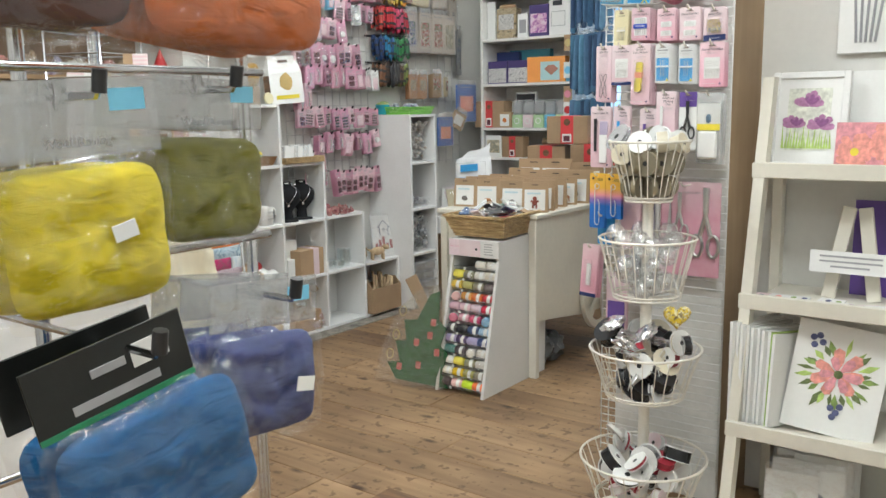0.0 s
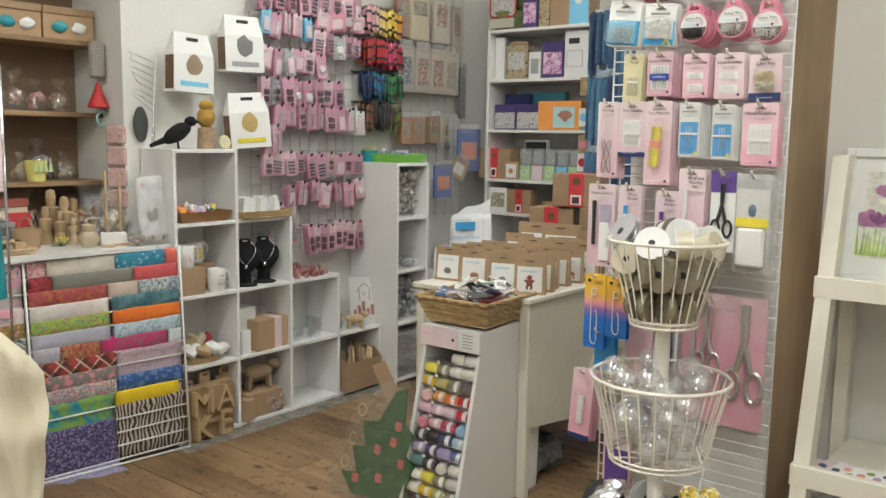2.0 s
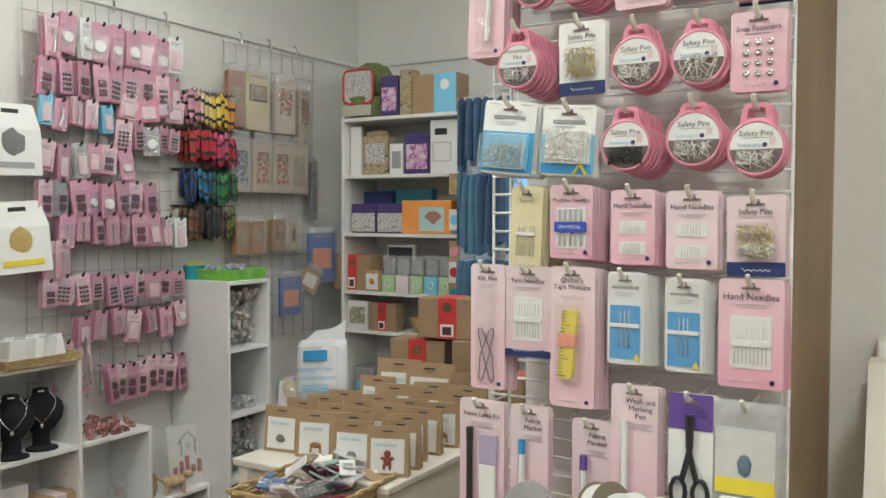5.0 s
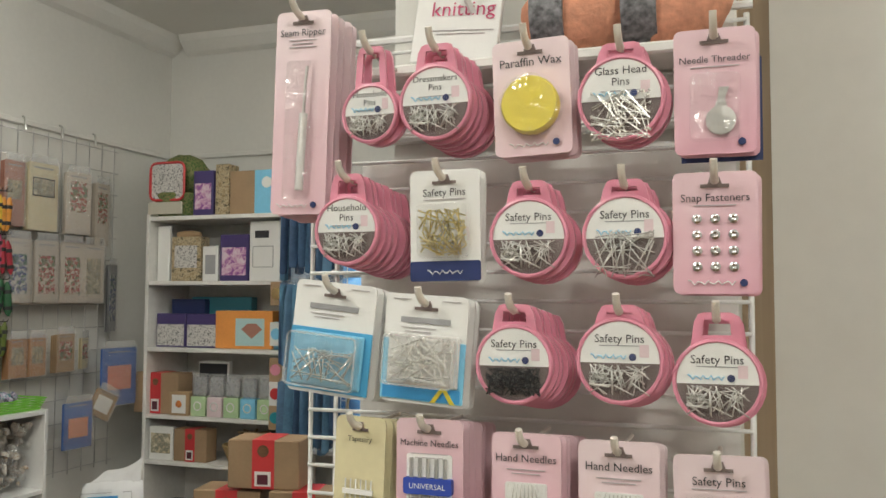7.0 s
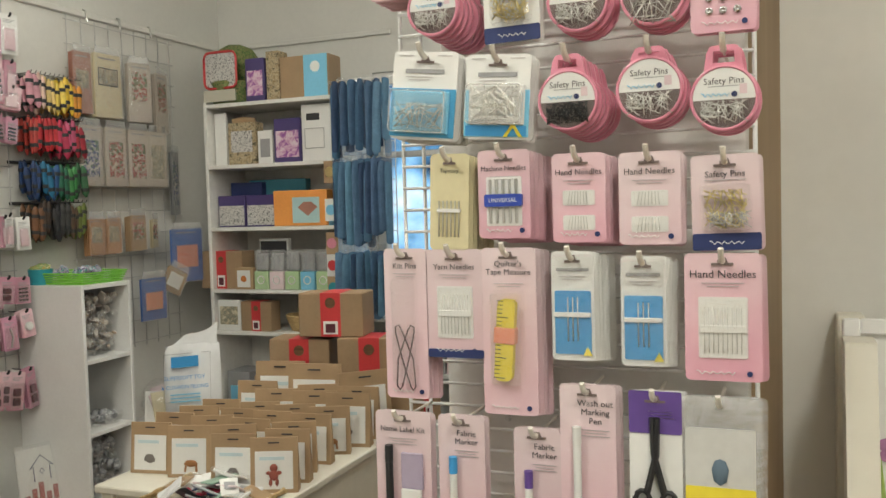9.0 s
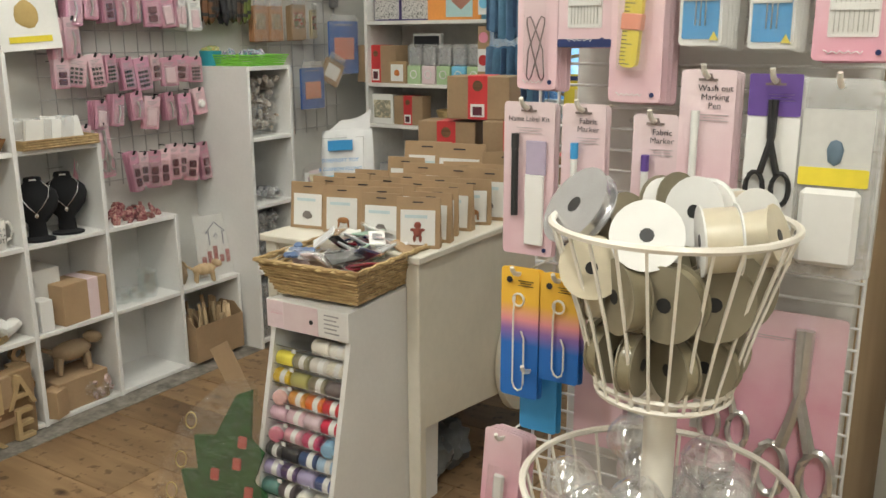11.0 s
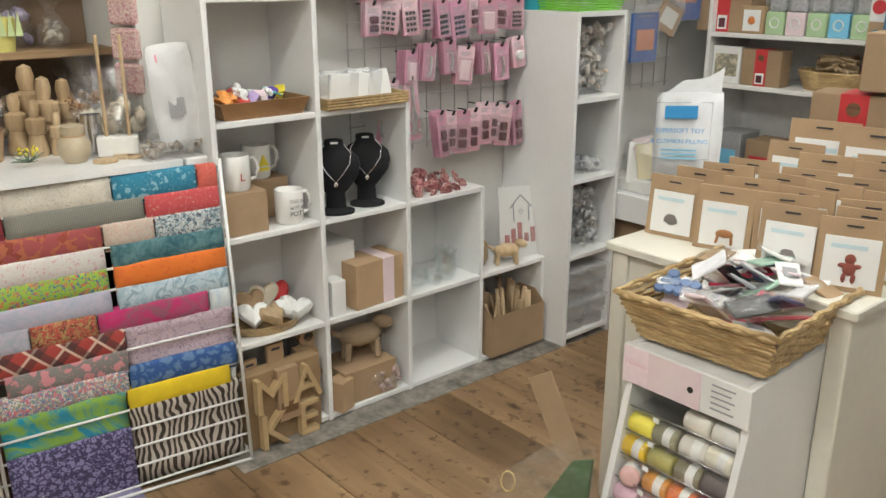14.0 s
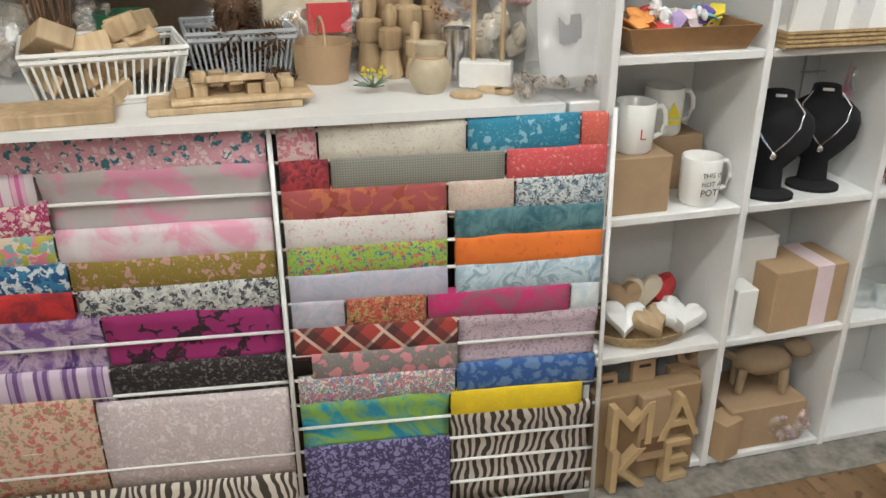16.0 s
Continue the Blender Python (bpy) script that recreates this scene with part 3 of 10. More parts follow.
def cart_wheel(x, y, z, r):
    bm = bmesh.new()
    n = 40
    for a, b in (((r, 0.0), (r - 0.035, 0.0)),):
        ring = []
        for i in range(n):
            c, s = math.cos(2 * math.pi * i / n), math.sin(2 * math.pi * i / n)
            ring.append([bm.verts.new((dx, q * c, q * s)) for dx, q in ((0, r), (0.022, r - 0.002), (0.022, r - 0.040), (0, r - 0.039))])
        for i in range(n):
            A, B = ring[i], ring[(i + 1) % n]
            for k in range(4):
                bm.faces.new((A[k], A[(k + 1) % 4], B[(k + 1) % 4], B[k]))
    w = part("wheel", bm, CREAM, cart, "", pose(x, y, z))
    part("hub", lathe(bmesh.new(), [(0.036, 0), (0.036, 0.0195), (0.033, 0.021)], 20, pose(0, 0, 0, 0, 90, 0)), CREAM, w)
    for k in range(6):
        part("spoke", Bx((0.002, -0.014, 0.03), (0.019, 0.014, r - 0.036), 0.002), CREAM, w, "", pose(0, 0, 0, 60 * k + 17, 0, 0))


cart_wheel(KX1 + 0.002, 4.045, 0.31, 0.198)
cart_wheel(KX0 - 0.026, 4.045, 0.31, 0.198)

# ---- thread stand ----
stand = thing("thread_stand", "white sloping counter stand full of sewing threads", "display stand")
SX0, SX1 = -2.097, -1.842
prof = [(3.06, 0.0), (3.58, 0.0), (3.60, 0.67), (3.20, 0.66), (3.20, 0.60)]
for x in (SX0, SX1 - 0.014):
    bm = bmesh.new()
    plate(bm, prof, -x - 0.014, -x)
    bmesh.ops.transform(bm, matrix=pose(0, 0, 0, 0, 0, 90), verts=bm.verts)
    part("side_panel", bm, WHITE, stand)
part("top_panel", Bx((SX0 + 0.0145, 3.20, 0.647), (SX1 - 0.0145, 3.60, 0.661), 0.002), WHITE, stand)
part("back_panel", Bx((SX0 + 0.0145, 3.56, 0.0), (SX1 - 0.0145, 3.575, 0.645)), WHITE, stand)
hd = part("header_panel", Bx((SX0 - 0.003, 3.184, 0.588), (SX1 + 0.003, 3.1995, 0.663), 0.002), PAPER, stand, "pink and white header card")
part("pink_field", Bx((SX0 + 0.055, 3.182, 0.59), (SX0 + 0.165, 3.1838, 0.661)), PINKPALE, hd)
part("pink_field", Bx((SX0, 3.182, 0.59), (SX0 + 0.0545, 3.1838, 0.661)), mat("very_pale_pink", (0.85, 0.70, 0.74), 0.45), hd)
words("1000m", 0.022, PINK, hd, pose(SX0 + 0.028, 3.1813, 0.632), width=0.045)
part("badge", lathe(bmesh.new(), [(0.006, 0), (0.006, 0.001)], 14, pose(SX0 + 0.145, 3.1818, 0.623, 90, 0, 0)), BLACK, hd)
for k in range(5):
    part("print_line", Bx((SX0 + 0.185, 3.1825, 0.647 - 0.011 * k), (SX0 + 0.185 + 0.045 - 0.007 * (k % 2), 3.1838, 0.650 - 0.011 * k)), PAPERGREY, hd)


# ---- pegged haberdashery panel ----
GY = 2.662
panel = thing("grid_panel", "white coated wire grid panel hung with haberdashery", "display rack")
for x in (-1.098, -1.072, -0.705):
    part("upright", tube(bmesh.new(), [(x, GY, 0.10), (x, GY, 1.835)], 0.0024, 6), WIRE, panel)
XW = finish(tube(bmesh.new(), [(-1.098, GY - 0.004, 0), (-0.705, GY - 0.004, 0)], 0.0019, 5), "cross_wire")
XW.materials.append(WIRE)
k = 0
while 0.12 + 0.0255 * k < 1.83:
    part("cross_wire", XW, WIRE, panel, "", pose(0, 0, 0.12 + 0.0255 * k))
    k += 1
bm = bmesh.new()
tube(bm, [(-1.09, GY, 1.842), (-0.70, GY, 1.842)], 0.0035, 6)
tube(bm, [(-0.93, GY, 1.842), (-0.935, GY - 0.03, 1.862), (-0.935, GY - 0.03, 1.885), (-0.86, GY - 0.03, 1.885), (-0.86, GY - 0.03, 1.862), (-0.865, GY, 1.842)], 0.003, 6)
part("top_rail", bm, WIRE, panel)


def hook_mesh():
    bm = bmesh.new()
    tube(bm, [(0, 0.0, 0), (0, -0.075, 0.0), (0, -0.095, 0.003), (0, -0.104, 0.012)], 0.0017, 6)
    tube(bm, [(0, -0.088, 0.001), (0, -0.098, 0.004), (0, -0.104, 0.009), (0, -0.106, 0.014)], 0.0032, 8, taper=0.85)
    return finish(bm, "peg_hook")


HOOK = hook_mesh()
HOOK.materials.append(WIRE_CREAM)


def sticks(n, w, h, length, r, seed, heads=False):
    """A tangle of pins lying in a flat pocket, centred, in x and z."""
    q, bm = random.Random(seed), bmesh.new()
    for i in range(n):
        x, z, a = (q.random() - 0.5) * w, (q.random() - 0.5) * h, q.random() * math.pi
        dx, dz, y = math.cos(a) * length / 2, math.sin(a) * length / 2, -q.random() * 0.004
        x, z = max(-w / 2 + abs(dx), min(w / 2 - abs(dx), x)), max(-h / 2 + abs(dz), min(h / 2 - abs(dz), z))
        tube(bm, [(x - dx, y, z - dz), (x + dx, y - 0.001, z + dz)], r, 3)
        if heads:
            bmesh.ops.create_icosphere(bm, subdivisions=1, radius=r * 2.6, matrix=Matrix.Translation((x + dx, y, z + dz)))
    return finish(bm, "pins")


PINS = {"steel": sticks(52, 0.05, 0.022, 0.017, 0.0006, 1), "black": sticks(110, 0.05, 0.022, 0.016, 0.0006, 2), "gold": sticks(60, 0.04, 0.036, 0.018, 0.0007, 3),
        "white": sticks(46, 0.048, 0.035, 0.028, 0.0005, 4, True), "fan": sticks(34, 0.05, 0.035, 0.03, 0.0006, 5)}


def card_outline(w, h, r=0.005):
    return rrect(-w / 2, -h, w / 2, 0, r)


def badge(par, x, z, y=-0.0014):
    part("badge", lathe(bmesh.new(), [(0.0027, 0), (0.0027, 0.0006)], 12, pose(x, y, z, 90, 0, 0)), NAVY, par)


def slot(par, z, w=0.02, y=-0.0013):
    bm = bmesh.new()
    plate(bm, [(-w / 2, z - 0.002), (-w / 4, z - 0.002), (-w / 6, z + 0.003), (w / 6, z + 0.003), (w / 4, z - 0.002), (w / 2, z - 0.002), (w / 2, z - 0.0045), (-w / 2, z - 0.0045)], y, y + 0.0004)
    part("hang_slot", bm, SLOTBROWN, par)


_card_mesh = {}


def stack(x0, x1, z1, z0, n, name, label, material, y=2.575, gap=0.008, tilt=0.0):
    """Cards one behind another on a hook; returns the front thing's root, with its origin at the middle of the front card's top."""
    w, h = x1 - x0, z1 - z0
    th = thing(name, label, "haberdashery pack", pose((x0 + x1) / 2, y, z1, 0, tilt, 0), "packs on the wire panel")
    key = (round(w, 3), round(h, 3), material.name)
    if key not in _card_mesh:
        bm = bmesh.new()
        plate(bm, card_outline(w, h), 0, 0.0012)
        _card_mesh[key] = finish(bm, "card")
        _card_mesh[key].materials.append(material)
    for i in range(n):
        part("card", _card_mesh[key], material, th, "", pose(0.0015 * i * (1 if i % 2 else 0.6) + 0.0012 * i, i * gap, -0.0012 * i, 0, (rnd.random() - 0.5) * 1.6 * (i > 0), 0))
    part("peg_hook", HOOK, WIRE_CREAM, panel, "", pose((x0 + x1) / 2, GY - 0.004, z1 - 0.008))
    return th, w, h


def blister(th, x, z, w, h, d=0.007, round_=False):
    bm = bmesh.new()
    pts = disc(x, z, w / 2, 24) if round_ else rrect(x - w / 2, z - h / 2, x + w / 2, z + h / 2, 0.004)
    inner = [(x + (px - x) * 0.93, z + (pz - z) * 0.95) for px, pz in pts]
    a = [bm.verts.new((px, -0.0012, pz)) for px, pz in pts]
    b = [bm.verts.new((px, -d, pz)) for px, pz in inner]
    bm.faces.new(b)
    for i in range(len(pts)):
        bm.faces.new((a[i], a[(i + 1) % len(pts)], b[(i + 1) % len(pts)], b[i]))
    part("blister", bm, FILM, th, "clear blister")


def panelp(th, name, x0, z0, x1, z1, material, y=-0.0008, r=0.002):
    bm = bmesh.new()
    plate(bm, rrect(x0, z0, x1, z1, r), y, -0.0001)
    return part(name, bm, material, th)


def logo(th, x, z, w, material):
    """A running brand mark as a plain wavy stroke."""
    bm = bmesh.new()
    tube(bm, [(x + w * (i / 14 - 0.5), -0.0015, z + 0.0016 * math.sin(i * 2.3) + (0.002 if i == 0 else 0)) for i in range(15)], 0.0005, 4)
    part("brand_mark", bm, material, th)


def lines(th, x, z, w, n, material=PRINTGREY, dz=0.0030, t=0.0006):
    for k in range(n):
        ww = w * (1 - 0.25 * (k % 2))
        part("print_line", Bx((x - ww / 2, -0.0012, z - dz * k - t), (x + ww / 2, -0.0006, z - dz * k)), material, th)


def title(th, text, z, w, size=0.0085, y=-0.0014, x=0.0):
    words(text, size, INK, th, pose(x, y, z), width=w)


def pink_card(x0, x1, z1, z0, n, text, label, fill="window", pale=False, tz=0.019, size=0.0085):
    th, w, h = stack(x0, x1, z1, z0, n, "needle_card", label, PINKPALE if pale else PINK)
    slot(th, -0.007)
    title(th, text, -tz, w * 0.86, size)
    lines(th, 0, -tz - 0.008 * (1 + text.count("\n")), w * 0.55, 2)
    badge(th, w * 0.34, -h + 0.008)
    logo(th, -w * 0.1, -h + 0.008, w * 0.5, PAPER)
    if fill == "window":
        panelp(th, "window", -w * 0.32, -h * 0.82, w * 0.32, -h * 0.34, PAPER)
        bm = bmesh.new()
        for k in range(9):
            tube(bm, [(-w * 0.24 + k * w * 0.06, -0.002, -h * 0.78), (-w * 0.24 + k * w * 0.06, -0.002, -h * 0.42)], 0.00045, 4)
        tagged(part("needle_row", bm, PINSTEEL, th), kind="stuff")
        part("foam_strip", box(bmesh.new(), (-w * 0.3, -0.0032, -h * 0.62), (w * 0.3, -0.0012, -h * 0.56), 0.0006), PAPER, th)
        blister(th, 0, -h * 0.58, w * 0.64, h * 0.48, 0.004)
    elif fill == "two":
        for zz in (-h * 0.5, -h * 0.78):
            panelp(th, "window", -w * 0.3, zz - h * 0.085, w * 0.3, zz + h * 0.085, PAPER)
            bm = bmesh.new()
            for k in range(7):
                tube(bm, [(-w * 0.2 + k * w * 0.06, -0.0015, zz - h * 0.07), (-w * 0.16 + k * w * 0.05, -0.0015, zz + h * 0.07)], 0.0004, 4)
            tagged(part("needle_row", bm, PINSTEEL, th), kind="stuff")
            blister(th, 0, zz, w * 0.62, h * 0.18, 0.003)
    return th, w, h


def pin_disc(x0, x1, z1, z0, n, text, label, pins="steel", pinmat=None):
    """A round pink pin case on a hanging tab, half label, half clear pocket."""
    w = x1 - x0
    R = w / 2 * 1.05
    h = z1 - z0
    th = thing("pin_case", label, "haberdashery pack", pose((x0 + x1) / 2, 2.570, z1), "packs on the wire panel")
    cz = -h + R
    bm = bmesh.new()
    ring = disc(0, cz, R, 28)
    plate(bm, ring, 0.0, 0.0055)
    zs = cz + R * 0.8
    for sg in (-1, 1):
        plate(bm, [(sg * R * 0.58, zs), (sg * R * 0.50, -0.007), (sg * R * 0.40, -0.001), (sg * R * 0.28, -0.0045), (sg * R * 0.34, zs)], 0.001, 0.0045)
    plate(bm, [(-R * 0.42, -0.0015), (-R * 0.30, 0.0), (R * 0.30, 0.0), (R * 0.42, -0.0015), (R * 0.30, -0.0055), (-R * 0.30, -0.0055)], 0.0012, 0.0043)
    plate(bm, [(-R * 0.5, cz + R * 0.78), (R * 0.5, cz + R * 0.78), (R * 0.4, cz + R * 1.06), (-R * 0.4, cz + R * 1.06)], 0.0014, 0.0041)
    me = finish(bm, "case")
    me.materials.append(PINKHOT)
    for i in range(n):
        part("case", me, PINKHOT, th, "", pose(0.002 * i + 0.001 * math.sin(i * 2.1), 0.0085 * i, -0.0015 * i, 0, (rnd.random() - 0.5) * 3 * (i > 0), 0))
    bm = bmesh.new()
    plate(bm, disc(0, cz, R * 0.9, 18, -3, 183), -0.0008, -0.0001)
    part("label_card", bm, PAPER, th, "white half-round label")
    bm = bmesh.new()
    plate(bm, disc(0, cz, R * 0.9, 14, 183, 357), -0.0005, -0.0001)
    part("pocket", bm, mat("pocket_grey", (0.15, 0.115, 0.11), 0.5) if "pocket_grey" not in bpy.data.materials else bpy.data.materials["pocket_grey"], th)
    tagged(part("pin_heap", PINS[pins], pinmat or PINSTEEL, th, "", pose(0, -0.001, cz - R * 0.42) @ Matrix.Diagonal((R * 1.36 / 0.05, 1, R * 0.68 / 0.022, 1))), kind="stuff")
    bm = bmesh.new()
    plate(bm, disc(0, cz, R * 0.9, 26), -0.0052, -0.0048)
    part("clear_lid", bm, LIDFILM, th, "clear plastic lid")
    title(th, text, cz + R * 0.5, R * 1.2, 0.0085, -0.0012)
    lines(th, 0, cz + R * 0.36 - 0.006 * text.count("\n"), R * 0.9, 1, PAPERGREY, 0.003, 0.0007)
    part("print_mark", Bx((R * 0.45, -0.0012, cz + 0.003), (R * 0.66, -0.0009, cz + 0.012)), PINKPALE, th)
    badge(th, R * 0.3, cz + 0.003, -0.0012)
    logo(th, -R * 0.25, cz + 0.003, R * 0.8, SKYCARD)
    part("rim", tube(bmesh.new(), [(px, -0.001, pz) for px, pz in disc(0, cz, R * 0.95, 28)], 0.0016, 5, True), PINKHOT, th)
    part("peg_hook", HOOK, WIRE_CREAM, panel, "", pose((x0 + x1) / 2, GY - 0.004, z1 - 0.006))
    return th


# top row
th, w, h = stack(-1.089, -1.037, 1.847, 1.672, 5, "seam_ripper_card", "long pink card with a white-handled seam ripper", PINKPALE, tilt=1.5)
slot(th, -0.007)
title(th, "Seam Ripper", -0.019, w * 0.9, 0.0085)
lines(th, 0, -0.025, w * 0.5, 3)
bm = bmesh.new()
tube(bm, [(0.004, -0.006, -0.155), (0.006, -0.006, -0.09)], 0.0036, 8)
part("handle", bm, PAPER, th, "white handle")
bm = bmesh.new()
tube(bm, [(0.006, -0.006, -0.09), (0.007, -0.006, -0.062), (0.008, -0.006, -0.05)], 0.0014, 6)
part("blade", bm, STEEL, th)
blister(th, 0.003, -0.105, w * 0.5, 0.125, 0.011)
badge(th, w * 0.3, -h + 0.008)
logo(th, -w * 0.1, -h + 0.007, w * 0.55, PAPER)
pin_disc(-1.022, -0.975, 1.809, 1.728, 2, "Household\nPins", "round pink case of household pins")
pin_disc(-0.971, -0.912, 1.806, 1.727, 6, "Dressmakers\nPins", "round pink case of dressmakers pins")
th, w, h = stack(-0.896, -0.835, 1.803, 1.712, 3, "wax_card", "pink card with a round yellow wax block", PINKPALE, tilt=-2)
slot(th, -0.007)
title(th, "Paraffin Wax", -0.018, w * 0.85, 0.0095)
part("wax_block", lathe(bmesh.new(), [(0.0, 0.010), (0.021, 0.010), (0.0225, 0.008), (0.0225, 0.0)], 26, pose(0, -0.001, -0.053, 90, 0, 0)), YELLOW, th, "yellow wax block")
blister(th, 0, -0.053, 0.05, 0.05, 0.013, True)
badge(th, w * 0.3, -h + 0.009)
logo(th, -w * 0.05, -h + 0.008, w * 0.5, PAPER)
pin_disc(-0.826, -0.764, 1.793, 1.718, 3, "Glass Head\nPins", "round pink case of glass head pins", "white")
th, w, h = stack(-0.757, -0.700, 1.798, 1.706, 2, "needle_threader_card", "pink card with a metal needle threader", PINK)
slot(th, -0.007)
title(th, "Needle Threader", -0.023, w * 0.86, 0.0085)
lines(th, 0, -0.028, w * 0.6, 1)
bm = bmesh.new()
lathe(bm, [(0.0105, 0), (0.0105, 0.0015), (0.006, 0.002), (0, 0.002)], 20, pose(0.004, -0.0015, -0.068, 90, 0, 0))
plate(bm, [(-0.001, -0.06), (0.009, -0.06), (0.007, -0.052), (0.010, -0.044), (0.003, -0.044), (0.002, -0.052)], -0.003, -0.0015)
part("threader", bm, STEEL, th, "stamped metal threader")
blister(th, 0, -0.058, 0.036, 0.05, 0.008)
part("under_card", Bx((-w / 2 + 0.004, 0.012, -h - 0.004), (w / 2 + 0.004, 0.0132, -0.02)), NAVY, th)
badge(th, w * 0.32, -h + 0.008)
# second row
pin_disc(-1.046, -0.991, 1.704, 1.628, 8, "Household\nPins", "round pink case of household pins")


def safety_card(x0, x1, z1, z0, n, label, pins, pinmat):
    th, w, h = stack(x0, x1, z1, z0, n, "safety_pin_card", label, PAPER if pins == "gold" else PINKPALE, tilt=-1)
    slot(th, -0.007)
    title(th, "Safety Pins", -0.0185, w * 0.8, 0.0085)
    lines(th, 0, -0.0235, w * 0.6, 1)
    tagged(part("pin_heap", PINS["gold"], pinmat, th, "", pose(0, -0.002, -h * 0.57) @ Matrix.Diagonal((0.95, 1.6, 1.0, 1))), kind="stuff")
    if pins == "steel":
        tagged(part("brass_heap", PINS["steel"], GOLD, th, "", pose(0.004, -0.006, -h * 0.68) @ Matrix.Diagonal((0.75, 1, 0.7, 1))), kind="stuff")
    blister(th, 0, -h * 0.55, w * 0.76, h * 0.5, 0.009)
    b = panelp(th, "base_band", -w / 2, -h, w / 2, -h + 0.016, NAVY, -0.0012)
    logo(th, 0, -h + 0.007, w * 0.5, PAPER)
    return th


safety_card(-0.965, -0.906, 1.704, 1.615, 2, "white card of brass safety pins with a navy base", "gold", GOLD)
pin_disc(-0.895, -0.836, 1.692, 1.617, 4, "Safety Pins", "round pink case of safety pins")
pin_disc(-0.823, -0.763, 1.690, 1.616, 4, "Safety Pins", "round pink case of large safety pins", "fan")
th, w, h = stack(-0.759, -0.700, 1.693, 1.605, 2, "snap_fastener_card", "pink card with twelve round brass snap fasteners", PINK)
slot(th, -0.007)
title(th, "Snap Fasteners", -0.019, w * 0.8, 0.0085)
lines(th, 0, -0.024, w * 0.5, 1)
for i in range(4):
    for j in range(3):
        part("snap", lathe(bmesh.new(), [(0.0035, 0), (0.0035, 0.001), (0.002, 0.0018), (0.0012, 0.001), (0, 0.001)], 12, pose((j - 1) * 0.0125, -0.0012, -0.034 - 0.0115 * i, 90, 0, 0)), SILVER, th)
badge(th, w * 0.32, -h + 0.008)
logo(th, -w * 0.05, -h + 0.008, w * 0.55, PAPER)


def blue_box_card(x0, x1, z1, z0, n, label, pins, tilt):
    """White header card over a blue card, with a clear pin box standing proud of it."""
    th, w, h = stack(x0, x1, z1, z0, n, "pin_box_card", label, PAPER, tilt=tilt)
    full = pins == "white"
    panelp(th, "blue_field", -w * 0.5, -h * 0.97, w * 0.5, -h * 0.42, MIDBLUE if not full else SKYCARD, -0.0012, 0.001)
    slot(th, -0.008)
    lines(th, 0, -0.0185, w * 0.6, 1, PAPERGREY, 0.004, 0.0045)
    lines(th, -w * 0.08, -0.0265, w * 0.42, 2)
    lines(th, -w * 0.3, -0.004, w * 0.22, 1)
    lines(th, w * 0.3, -0.004, w * 0.22, 1)
    if full:
        panelp(th, "lower_band", -w * 0.47, -h * 0.96, w * 0.47, -h * 0.84, BLUECARD, -0.0018, 0.001)
    bx0, bx1, bz0, bz1 = (-w * 0.44, w * 0.42, -h * 0.93, -h * 0.45) if not full else (-w * 0.42, w * 0.44, -h * 0.83, -h * 0.36)
    part("box_base", box(bmesh.new(), (bx0, -0.004, bz0), (bx1, -0.0015, bz1), 0.001), SKYCARD if not full else PAPER, th)
    bm = bmesh.new()
    box(bm, (bx0, -0.018, bz0), (bx1, -0.0042, bz1), 0.003)
    part("clear_box", bm, FILM, th, "clear plastic pin box")
    part("box_rim", tube(bmesh.new(), [(px, -0.0175, pz) for px, pz in rrect(bx0 + 0.001, bz0 + 0.001, bx1 - 0.001, bz1 - 0.001, 0.004)], 0.0009, 5, True), FILMHAZE, th)
    cz, ph = (bz0 + bz1) / 2 - (0.004 if not full else 0), (bz1 - bz0)
    tagged(part("pin_heap", PINS["white" if full else "fan"], PINSTEEL, th, "", pose(0, -0.007, cz) @ Matrix.Diagonal((w * 0.72 / 0.05, 1.8, ph * (0.85 if full else 0.6) / 0.035, 1))), kind="stuff")
    if full:
        bm = bmesh.new()
        plate(bm, [(w * 0.12, -h * 0.97), (w * 0.18, -h * 0.97), (w * 0.27, -h * 0.86), (w * 0.36, -h * 0.97), (w * 0.42, -h * 0.97), (w * 0.27, -h * 0.80)], -0.0026, -0.0019)
        part("mark", bm, YELLOW, th)


MIDBLUE = mat("mid_blue_card", (0.07, 0.36, 0.62), 0.4, var=0.05)
blue_box_card(-1.066, -0.992, 1.614, 1.521, 4, "blue and white card with clear box of straight pins", "steel", 6)
blue_box_card(-0.984, -0.914, 1.604, 1.517, 3, "blue and white card with clear box of headed pins", "white", 4)
pin_disc(-0.906, -0.848, 1.597, 1.521, 7, "Safety Pins", "round pink case of black safety pins", "black", BLACK)
pin_disc(-0.828, -0.767, 1.597, 1.524, 4, "Safety Pins", "round pink case of safety pins")
pin_disc(-0.759, -0.700, 1.592, 1.512, 3, "Safety Pins", "round pink value case of nickel safety pins")
# third row
th, w, h = stack(-1.028, -0.984, 1.505, 1.403, 6, "tapestry_needle_card", "beige card of tapestry needles", BEIGE, tilt=2)
slot(th, -0.007, 0.014)
title(th, "Tapestry", -0.018, w * 0.6, 0.006)
bm = bmesh.new()
for k in range(6):
    tube(bm, [(-0.011 + k * 0.0045, -0.002, -0.088), (-0.011 + k * 0.0045, -0.002, -0.05)], 0.0007, 4)
part("needles", bm, STEEL, th)
part("band", Bx((-w * 0.3, -0.003, -0.062), (w * 0.3, -0.0012, -0.058)), PAPER, th)
th, w, h = pink_card(-0.975, -0.919, 1.506, 1.415, 7, "Machine Needles", "pink card of universal machine needles", "none")
panelp(th, "window", -w * 0.34, -h * 0.86, w * 0.34, -h * 0.3, PAPER)
